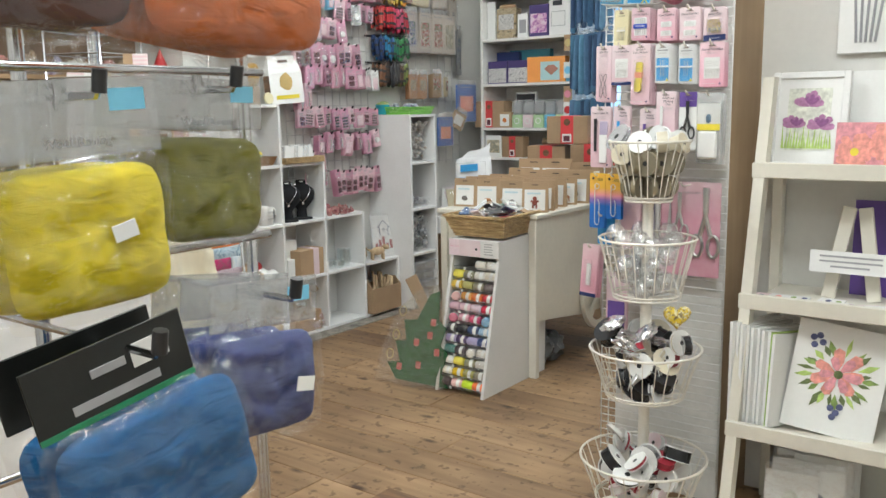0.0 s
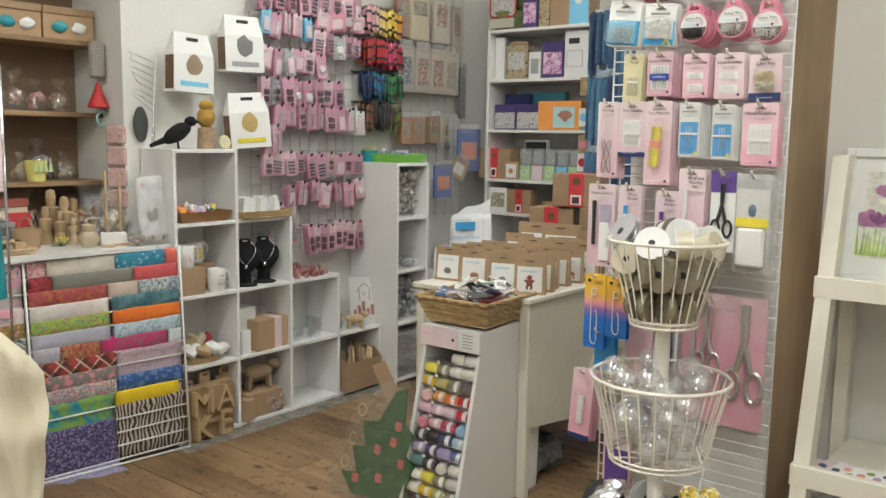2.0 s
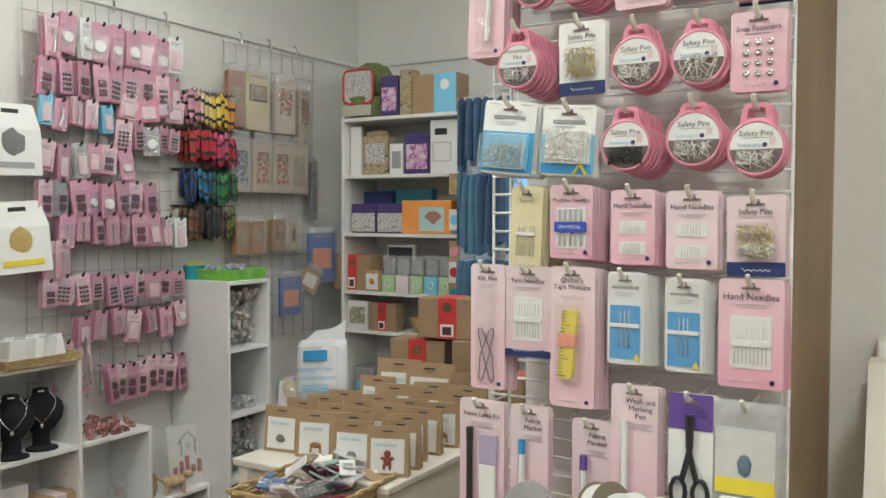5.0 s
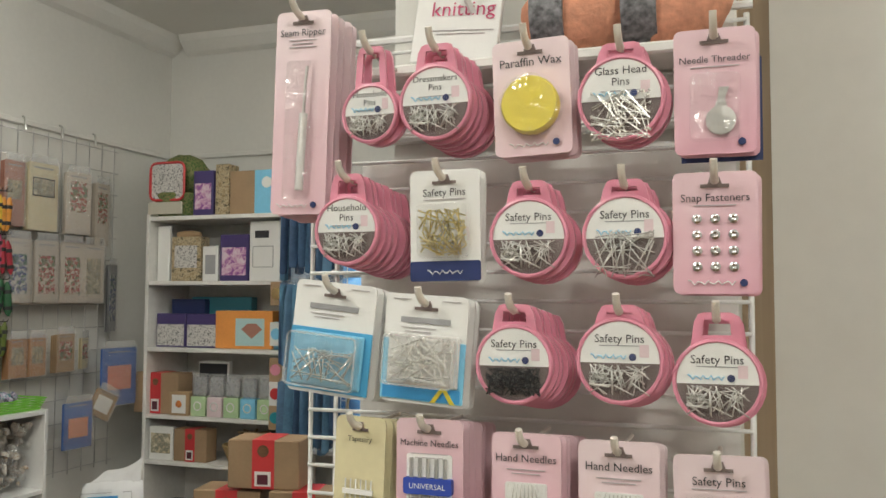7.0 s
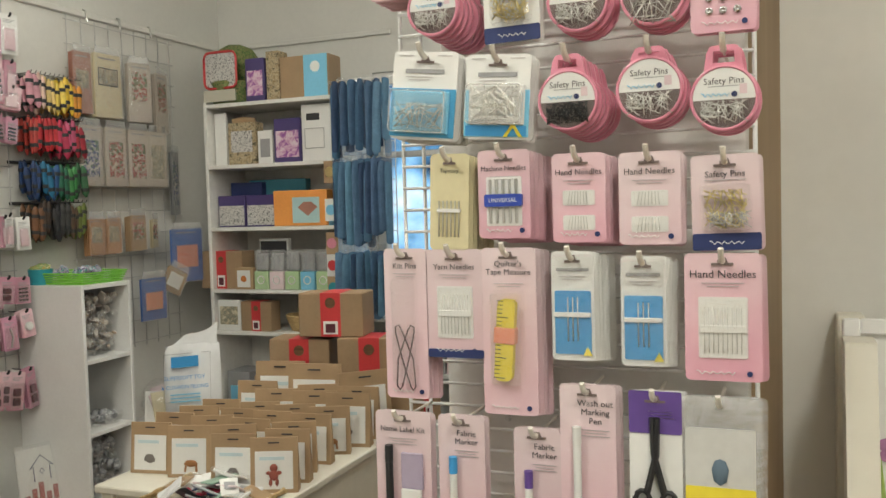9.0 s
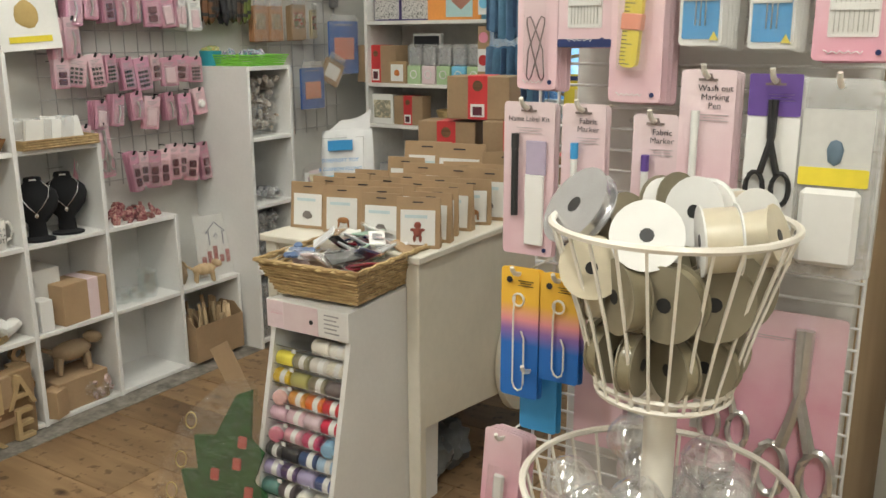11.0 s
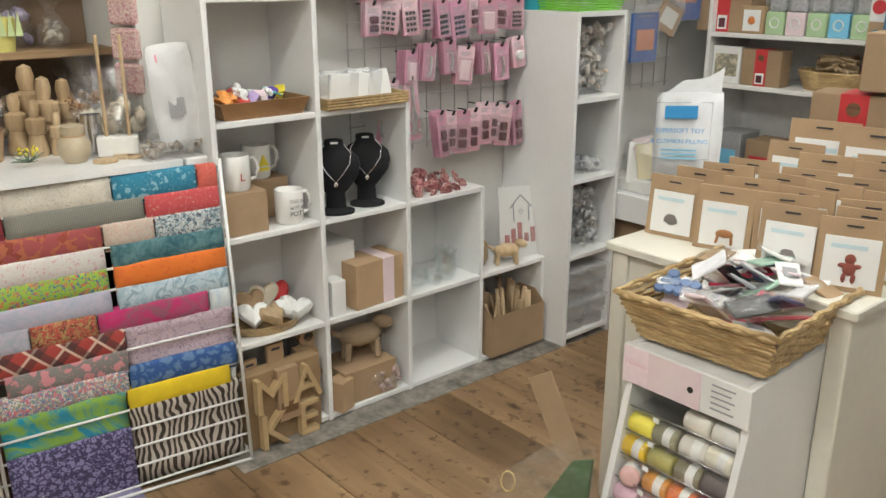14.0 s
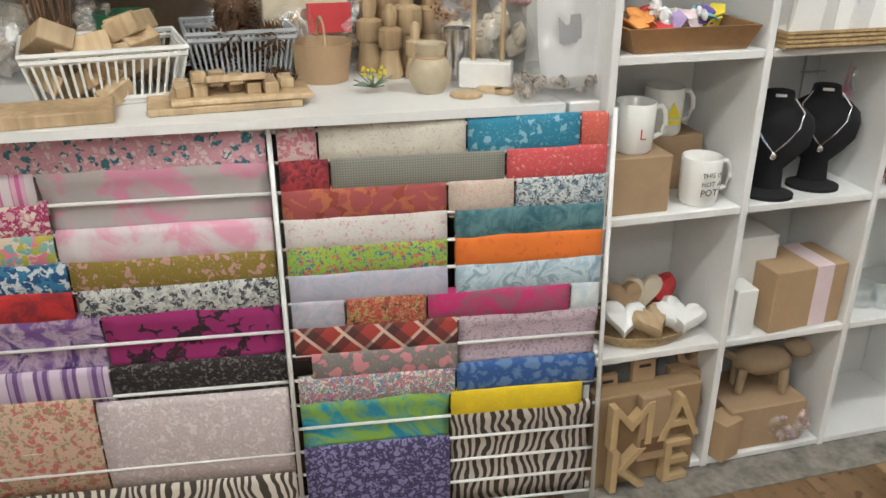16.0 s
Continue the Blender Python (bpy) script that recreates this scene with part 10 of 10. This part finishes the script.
for k in range(18):
    x = -0.068 + 0.0075 * k
    plate(bm, [(x, 0.056), (x + 0.007, 0.056), (x + 0.004 + rnd.uniform(-0.004, 0.004), rnd.uniform(0.09, 0.13))], -0.0072, -0.0064)
part("printed_grass", bm, W_LIME, pm)
pm = art("art_canvas", "coral flower canvas print on the ladder shelf", pose(-0.33, 2.70, 1.0435, -9, 0, 0), 0.20, 0.13, W_PINK, 0.0)
for x, z, s in ((-0.05, 0.05, 0.05), (0.04, 0.075, 0.06)):
    petals(pm, pose(x, -0.0068, z), 12, s, W_CORAL, 5, YELLOW)
art("art_canvas", "tall blank white board behind the prints", pose(-0.29, 2.80, 1.0435, -6, 0, 0), 0.26, 0.27, None)
th = thing("easel_sign", "white wooden easel with printed paper sign", "sign", pose(-0.37, 2.70, 0.6835))
for s in (-1, 1):
    part("easel_leg", box(bmesh.new(), (-0.018, -0.008, 0), (0.018, 0.008, 0.26), 0.002), CREAM, th, "", pose(s * 0.06, 0.02, 0, -6, s * -9, 0))
part("sign", Bx((-0.105, -0.03, 0.075), (0.105, -0.027, 0.135)), PAPER, th, "", pose(0, 0, 0, -8, 0, 0))
for k in range(3):
    part("print_line", Bx((-0.08 + 0.03 * (k == 2), -0.0312, 0.118 - 0.014 * k), (0.08 - 0.03 * (k == 2), -0.0303, 0.123 - 0.014 * k)), PAPERGREY, th, "", pose(0, 0, 0, -8, 0, 0))
art("art_canvas", "dark purple floral canvas behind the easel", pose(-0.27, 2.80, 0.6835, -5, 0, 0), 0.24, 0.27, PURPLE)
pmx = art("art_canvas", "yellow edged print beside the easel", pose(-0.25, 2.76, 0.6835, -6, 6, 20), 0.05, 0.22, YELLOW)
for k in range(11):
    th = thing("print_pack", "small floral sticker pack lying on the shelf", "sticker pack", pose(-0.58 + 0.045 * k + rnd.uniform(-0.01, 0.01), 2.60 + rnd.uniform(-0.01, 0.03), 0.6835 + 0.003 * (k % 3), rnd.uniform(-4, 12), rnd.uniform(-5, 5), rnd.uniform(-30, 30)), "sticker packs")
    part("pack", box(bmesh.new(), (-0.035, -0.03, 0), (0.035, 0.03, 0.005), 0.001), PAPER if k % 3 else PINKPALE, th)
    for j in range(4):
        part("sticker", lathe(bmesh.new(), [(0.008, 0), (0.008, 0.0006)], 8, pose(-0.02 + 0.014 * j, -0.01 + 0.018 * (j % 2), 0.0052)), [W_MAUVE, W_NAVY, W_CORAL, W_GREEN][(j + k) % 4], th)
for k in range(9):
    art("mounted_print", "white mounted print standing on edge", pose(-0.595 + 0.013 * k, 2.60 + 0.01 * (k % 2), 0.3335, -2, 3 + 0.6 * k, 74), 0.22, 0.29 - 0.004 * k, W_LIME if k in (7,) else None)
pm = art("mounted_print", "mounted watercolour of a large pink flower", pose(-0.385, 2.565, 0.3365, -10, 7, 6), 0.235, 0.30, None)
petals(pm, pose(0.0, -0.0046, 0.17), 7, 0.068, W_CORAL, 9)
petals(pm, pose(0.003, -0.0056, 0.168), 6, 0.052, W_PINK, 8, W_DARKG)
for k, (x, z) in enumerate(((-0.075, 0.255), (-0.06, 0.262), (-0.07, 0.235), (-0.05, 0.245), (0.0, 0.075), (0.015, 0.065), (0.008, 0.052), (0.022, 0.082))):
    part("printed_berry", lathe(bmesh.new(), [(0.009, 0), (0.009, 0.0008)], 10, pose(x, -0.0048, z, 90, 0, 0)), W_NAVY, pm)
bm_l = {c_.name: bmesh.new() for c_ in (W_GREEN, W_DARKG, W_LIME)}
ql = random.Random(12)
for k in range(26):
    a = 2 * math.pi * k / 26 + ql.uniform(-0.1, 0.1)
    if 0.9 < a < 2.0 and k % 2:
        continue
    r0, r1, o = 0.052, ql.uniform(0.085, 0.115), ql.uniform(0.07, 0.13)
    pts = [(rr * math.cos(a + oo), 0.165 + 0.98 * rr * math.sin(a + oo)) for rr, oo in ((r0, 0), (r0 * 0.5 + r1 * 0.5, -o), (r1, 0.02), (r0 * 0.45 + r1 * 0.55, o))]
    plate(bm_l[(W_GREEN, W_DARKG, W_LIME, W_DARKG)[k % 4].name], pts, -0.0044 - 0.00004 * k, -0.0041)
for c_ in (W_GREEN, W_DARKG, W_LIME):
    part("printed_leaf", bm_l[c_.name], c_, pm)
for k in range(14):
    th = thing("greeting_card", "white greeting card in clear sleeve, filed upright", "card", pose(-0.46 + 0.004 * (k % 3) + 0.012 * (k % 2) * 5, 2.54 + 0.018 * k, 0.0365, -14 + rnd.uniform(-3, 3), 0, 8), "filed greeting cards")
    part("card", box(bmesh.new(), (-0.07, -0.002, 0), (0.07, 0.002, 0.17 + 0.012 * (k % 4)), 0.0008), PAPER, th)
    part("sleeve", Bx((-0.072, -0.005, 0), (0.072, -0.0035, 0.19)), FILM, th)
    part("printed_motif", lathe(bmesh.new(), [(0.02, 0), (0.02, 0.0008)], 10, pose(0.0, -0.0021, 0.1, 90, 0, 0)), [W_SKY, W_NAVY, W_CORAL][k % 3], th)
# framed drawing on the wall above
th = thing("wall_panel", "pale hanging panel with grey line drawing", "picture", pose(-0.30, 2.852, 1.36))
part("panel", box(bmesh.new(), (-0.17, -0.012, 0), (0.22, 0.0, 0.55), 0.003), PAPER, th)
bm = bmesh.new()
for k in range(5):
    tube(bm, [(-0.12 + 0.012 * k, -0.014, 0.03), (-0.13 + 0.02 * k, -0.014, 0.2), (-0.12 + 0.008 * k, -0.014, 0.42)], 0.004, 5)
part("drawing", bm, PAPERGREY, th)

# ---- wool packs on a chrome rack near the way in ----
wr = thing("wool_rack", "chrome wire rack with hooks of felting wool packs", "display rack")
for y in (0.30, 0.52, 0.74):
    part("upright", tube(bmesh.new(), [(-0.545, y, 0.0), (-0.545, y, 1.75)], 0.006, 8), CHROME, wr)
for z in (0.95, 1.11, 1.27, 1.43, 1.59):
    part("cross_bar", tube(bmesh.new(), [(-0.54, 0.28, z), (-0.54, 0.76, z)], 0.004, 6), CHROME, wr)
part("foot", box(bmesh.new(), (-0.60, 0.26, 0), (-0.50, 0.78, 0.02), 0.004), BLACK, wr)


def wool_mat(nm, c):
    m_, nt, p = nodes_of("felting_wool_" + nm)
    n1 = node(nt, "ShaderNodeTexNoise", {"Vector": coords(nt, (1, 1, 2.5)), "Scale": 30.0, "Detail": 8.0, "Distortion": 1.6}).outputs[0]
    nt.links.new(ramp(nt, n1, [(0.3, tuple(k * 0.68 for k in c)), (0.65, c)]), p.inputs["Base Color"])
    p.inputs["Roughness"].default_value = 0.95
    p.inputs["Sheen Weight"].default_value = 0.05
    bump(nt, p, n1, 0.6, 0.004)
    return m_


HEADER = mat("grey_header_card", (.60, .60, .58), 0.4)
WOOLFILM = film("wool_bag_film", (1, 1, 1), 0.08, 0.07, 1.0, 0.0)
HEADBLACK = mat("black_header_card", (.010, .011, .010), 0.3, var=0.3)
GREENEDGE = mat("green_card_edge", (.02, .22, .10), 0.4)


def cushion(bm, w, h, d, cz, p=4.5, lump=0.10, seed=0.0, rings=12, n=44):
    """A soft slab with a rounded-square outline, full in the middle and tucked in at the rim."""
    for s in (-1, 1):
        rows = []
        for i in range(rings + 1):
            r = i / rings
            row = []
            for k in range(n):
                a = 2 * math.pi * k / n
                c, q = math.cos(a), math.sin(a)
                o = 1 / (abs(c) ** p + abs(q) ** p) ** (1 / p)
                o *= 1 + 0.03 * noise.noise((c * 2.1 + seed, q * 2.1, 0.5))
                x, z = c * o * r, q * o * r
                t = max(0.0, 1 - r ** 5) ** 0.5 * (1 + lump * 2.2 * noise.noise((x * 1.9 + seed, z * 1.9, s)) + lump * noise.noise((x * 5, z * 3 + seed, s)))
                row.append(bm.verts.new((x * w / 2, s * d / 2 * t, cz + z * h / 2)))
            rows.append(row)
        for A, B in zip(rows, rows[1:]):
            for k in range(n):
                bm.faces.new((A[k], A[(k + 1) % n], B[(k + 1) % n], B[k])).smooth = True
    bmesh.ops.remove_doubles(bm, verts=bm.verts, dist=0.00005)
    return bm


def wool_pack(name, c, x, y, ztop, w, h, hd, rz, ry=0.0, header=None, n=2, tag=None, hw=1.0, hx=0.0):
    """Local x runs along the pack's width, local -y faces the aisle; the origin is the hook's hole."""
    wm = wool_mat(name, c)
    for i in range(n):
        th = thing("wool_pack", "clear bag of %s felting wool with %s header" % (name.replace("_", " "), "black card" if header else "hazy clear"), "wool", pose(x - 0.03 * i, y - 0.004 * i, ztop, 0, 0, 90 + rz) @ pose(0, 0, 0, 0, ry + 1.5 * i, 0), "felting wool packs")
        cz = -hd + 0.008 - h / 2
        ww = w * hw
        part("header", Bx((hx - ww / 2 - 0.004, -0.001, -hd + 0.014), (hx + ww / 2 + 0.004, 0.001, 0.012), 0.0005), header or HEADFILM, th, "black printed card" if header else "hazy clear header")
        part("wool", cushion(bmesh.new(), w, h, 0.030, cz, 6.0, 0.16, len(name) + i, 16, 64), wm, th, "soft matted wool")
        bm = cushion(bmesh.new(), w + 0.014, h + 0.018, 0.035, cz, 10.0, 0.16, len(name) + i, 20, 72)
        for v in bm.verts:
            v.co.y += (1 if v.co.y > 0 else -1) * 0.0060 * abs(noise.noise(Vector((v.co.x * 70, 0.3 * i, v.co.z * 34)))) + 0.0016 * noise.noise(v.co * 150)
        part("bag", bm, WOOLFILM, th, "clear crinkled bag")
        if i == 0:
            if tag:
                part("price_tag", Bx((tag[0] - 0.009, -0.0225, cz + tag[1] - 0.006), (tag[0] + 0.009, -0.0215, cz + tag[1] + 0.006), 0.0003), PAPER, th, "", pose(0, 0, 0, 0, tag[2], 0))
            if header is None:
                part("header_tag", Bx((w * 0.22, -0.0018, -hd * 0.2), (w * 0.45, -0.0011, 0.004)), SKYCARD, th)
                words("Wool Roving", 0.009, PAPERGREY, th, pose(0, -0.0015, -hd * 0.55), width=w * 0.7)
            else:
                part("header_tag", Bx((hx + ww * 0.14, -0.002, -0.014), (hx + ww * 0.40, -0.0011, 0.002), 0.0003), PAPER, th)
                part("hang_hole", Bx((hx - ww * 0.14, -0.0018, -0.009), (hx + ww * 0.10, -0.0011, -0.003), 0.0003), PAPERGREY, th)
                part("green_edge", Bx((hx - ww / 2 - 0.004, -0.0018, -hd + 0.014), (hx + ww / 2 + 0.004, -0.0011, -hd + 0.018)), GREENEDGE, th)
                part("print_line", Bx((hx - ww * 0.3, -0.0018, -hd + 0.023), (hx + ww * 0.3, -0.0011, -hd + 0.029)), PAPERGREY, th)
    part("hook", tube(bmesh.new(), [(-0.54, y, ztop), (x + 0.03, y, ztop), (x + 0.036, y, ztop + 0.008)], 0.0028, 6), CHROME, wr)
    part("hook_tip", tube(bmesh.new(), [(x + 0.034, y, ztop + 0.002), (x + 0.037, y, ztop + 0.017)], 0.005, 8), BLACK, wr)


wool_pack("olive", (.165, .16, .010), -0.443, 0.617, 1.25, 0.090, 0.082, 0.045, -8, 2, n=3)
wool_pack("yellow", (.70, .57, .004), -0.435, 0.497, 1.245, 0.116, 0.100, 0.056, -6, -3, n=2, tag=(-0.004, 0.004, -12))
wool_pack("orange", (.55, .135, .022), -0.425, 0.645, 1.43, 0.165, 0.115, 0.04, -4, 3, n=3)
wool_pack("maroon_brown", (.085, .028, .024), -0.425, 0.465, 1.425, 0.15, 0.098, 0.045, -4, n=2)
wool_pack("periwinkle_blue", (.055, .075, .22), -0.40, 0.628, 1.088, 0.097, 0.082, 0.040, -4, 4, n=3, tag=(0.034, 0.004, 8))
wool_pack("turquoise", (.003, .105, .29), -0.365, 0.48, 1.085, 0.135, 0.100, 0.050, -6, -12, header=HEADBLACK, n=2, hw=0.74, hx=-0.014)

# ---- tote bag, white counter and card spinner ----
th = thing("white_counter", "white display counter with glass shelf front", "counter", pose(-1.86, 1.06, 0))
part("body", box(bmesh.new(), (-0.30, -0.5, 0), (0.22, 0.30, 0.90), 0.004), WHITE, th)
part("top", box(bmesh.new(), (-0.31, -0.51, 0.901), (0.23, 0.31, 0.925), 0.004), WHITE, th)
part("side_window", box(bmesh.new(), (0.10, 0.301, 0.2), (0.2, 0.304, 0.55), 0.001), mat("dark_glass", (.08, .09, .09), 0.1), th)
th = thing("tote_bag", "cream canvas tote bag hung by its handles", "bag", pose(-1.84, 1.52, 1.13, 0, 0, 65) @ Matrix.Diagonal((1.06, 1.1, 1.22, 1)))
# half outlines, top to bottom: height below the hook, inner and outer edge
TOTE = ((0.0, -0.014, 0.014), (0.045, -0.026, 0.026), (0.095, -0.036, 0.044), (0.145, -0.048, 0.066), (0.186, -0.056, 0.116), (0.226, -0.058, 0.144), (0.276, -0.054, 0.148), (0.328, -0.044, 0.144), (0.388, -0.028, 0.138), (0.462, -0.012, 0.130))
bm = bmesh.new()
n = 26
for s in (-1, 1):
    g = []
    for q in range(37):
        f = q / 36 * (len(TOTE) - 1)
        i_ = min(int(f), len(TOTE) - 2)
        t_ = f - i_
        dz, xl, xr = (a + (b - a) * t_ for a, b in zip(TOTE[i_], TOTE[i_ + 1]))
        row = []
        for k in range(n + 1):
            u = k / n
            v = dz / 0.462
            crease = 0.02 * (1 - 0.6 * v) * (abs(math.sin(u * 8 + v * 2.5 + noise.noise((u * 2, v * 3, 1)) * 2.4)) - 0.5) + 0.022 * noise.noise((u * 3.2, v * 5, 4)) + 0.014 * abs(noise.noise((u * 7 + v * 4, v * 6, 9)))
            belly = s * (0.006 + 0.022 * v) * (4 * u * (1 - u)) ** 0.6
            row.append(bm.verts.new((xl + (xr - xl) * u + 0.006 * noise.noise((v * 9, u, 7)), belly + crease, -dz + 0.012 * v * math.sin(u * 5 + 1))))
        g.append(row)
    for A, B in zip(g, g[1:]):
        for k in range(n):
            bm.faces.new((A[k], A[k + 1], B[k + 1], B[k])).smooth = True
bmesh.ops.remove_doubles(bm, verts=bm.verts, dist=0.0002)
part("body", bm, CANVAS, th)
for s in (-1, 1):
    part("handle", tube(bmesh.new(), [(-0.036, s * 0.016, -0.16), (-0.022, s * 0.018, -0.07), (-0.004, s * 0.012, 0.004), (0.012, s * 0.018, -0.07), (0.040, s * 0.016, -0.16)], 0.011, 8), CANVAS, th)
bm = cushion(bmesh.new(), 0.11, 0.30, 0.04, -0.42, 5, 0.5, 3)
part("lower_bag", bm, CANVAS, th, "second cream tote behind", pose(-0.012, 0.035, 0, 0, 8, 0))
part("lower_bag", cushion(bmesh.new(), 0.11, 0.30, 0.05, -0.36, 4, 0.7, 8), CANVAS, th, "folded side of a second tote", pose(-0.05, 0.025, 0, 0, 12, 0))
solid("wall_hook", tube(bmesh.new(), [(-1.95, 1.33, 0.926), (-1.95, 1.34, 1.11), (-1.90, 1.44, 1.125), (-1.835, 1.53, 1.122)], 0.006, 8), CHROME, "chrome hook arm holding the tote bag", "hook")
sp = thing("card_spinner", "chrome wire spinner of paper and card packs", "display stand", pose(-2.38, 1.72, 0, 0, 0, 20))
part("pole", tube(bmesh.new(), [(0, 0, 0.02), (0, 0, 1.48)], 0.012, 10), CHROME, sp)
part("foot", lathe(bmesh.new(), [(0.16, 0), (0.16, 0.01), (0.02, 0.02)], 20), CHROME, sp)
for x in (-0.1, 0.1):
    for y in (-0.1, 0.1):
        part("upright", tube(bmesh.new(), [(x, y, 0.62), (x, y, 1.48)], 0.0035, 6), CHROME, sp)
for k in range(13):
    z = 0.64 + 0.07 * k
    part("wire_ring", tube(bmesh.new(), [(-0.1, -0.1, z), (0.1, -0.1, z), (0.1, 0.1, z), (-0.1, 0.1, z)], 0.0028, 5, True), CHROME, sp)
GING = fabric("pink_gingham", (.72, .45, .48), [(.76, .72, .7)], "check", 90)
for k in range(10):
    th = thing("paper_pack", "long patterned paper pack in the wire spinner", "paper pack", sp.matrix_basis @ pose(-0.085 + 0.05 * (k % 4), -0.085 + 0.06 * (k // 4), 0.66 + 0.38 * (k % 2), -3, 3, 15 * (k % 3)), "paper packs")
    part("pack", box(bmesh.new(), (-0.025, -0.004, 0), (0.025, 0.004, 0.34), 0.001), [PAPER, GING, PAPERGREY, SAND, FILMHAZE, PAPER, TEAL, PAPER, GING, PAPER][k], th)
th = thing("paper_pack", "pink gingham paper strip hung on the spinner", "paper pack", pose(-2.23, 1.78, 1.18, 0, 0, 50))
part("pack", box(bmesh.new(), (-0.022, -0.003, 0), (0.022, 0.003, 0.23), 0.001), GING, th)
part("backing", box(bmesh.new(), (-0.05, 0.004, -0.05), (-0.018, 0.008, 0.23), 0.001), KRAFT, th)
th = thing("paper_pack", "teal patterned paper roll on the spinner", "paper pack", pose(-2.27, 1.80, 0.92, 6, 0, 40))
part("pack", tube(bmesh.new(), [(0, 0, 0), (0, 0, 0.2)], 0.018, 10), TEAL, th)


# ---- floor boards, laid across the room ----
bw = 0.19
rows_ = int((Y1 - Y0) / bw) + 1
_bm = {}
for r in range(rows_):
    y0 = Y0 + bw * r
    x = -3.85 - rnd.uniform(0, 1.2)
    while x < X1:
        ln = rnd.choice((1.6, 2.1, 2.6))
        a, b = max(x, -3.85), min(x + ln, X1)
        x += ln
        if b - a < 0.2:
            continue
        key = round(b - a, 2)
        if key not in _bm:
            _bm[key] = finish(box(bmesh.new(), (-key / 2 + 0.0008, -bw / 2 + 0.0009, -0.0135), (key / 2 - 0.0008, bw / 2 - 0.0009, 0.0), 0.0022), "floorboard")
            _bm[key].materials.append(PINE)
        part("floorboard", _bm[key], PINE, floor, "", pose((a + b) / 2, min(y0 + bw / 2, Y1 - bw / 2 + 0.1), rnd.uniform(-0.001, 0.0)))
# Thin dark sheet laid over the boards.
solid("floor_hatch", box(bmesh.new(), (-1.62, 1.92, 0.0005), (-1.18, 2.18, 0.003), 0.001), DARKWOOD, "darker rectangular patch on the floor boards", "floor", kind="structure")
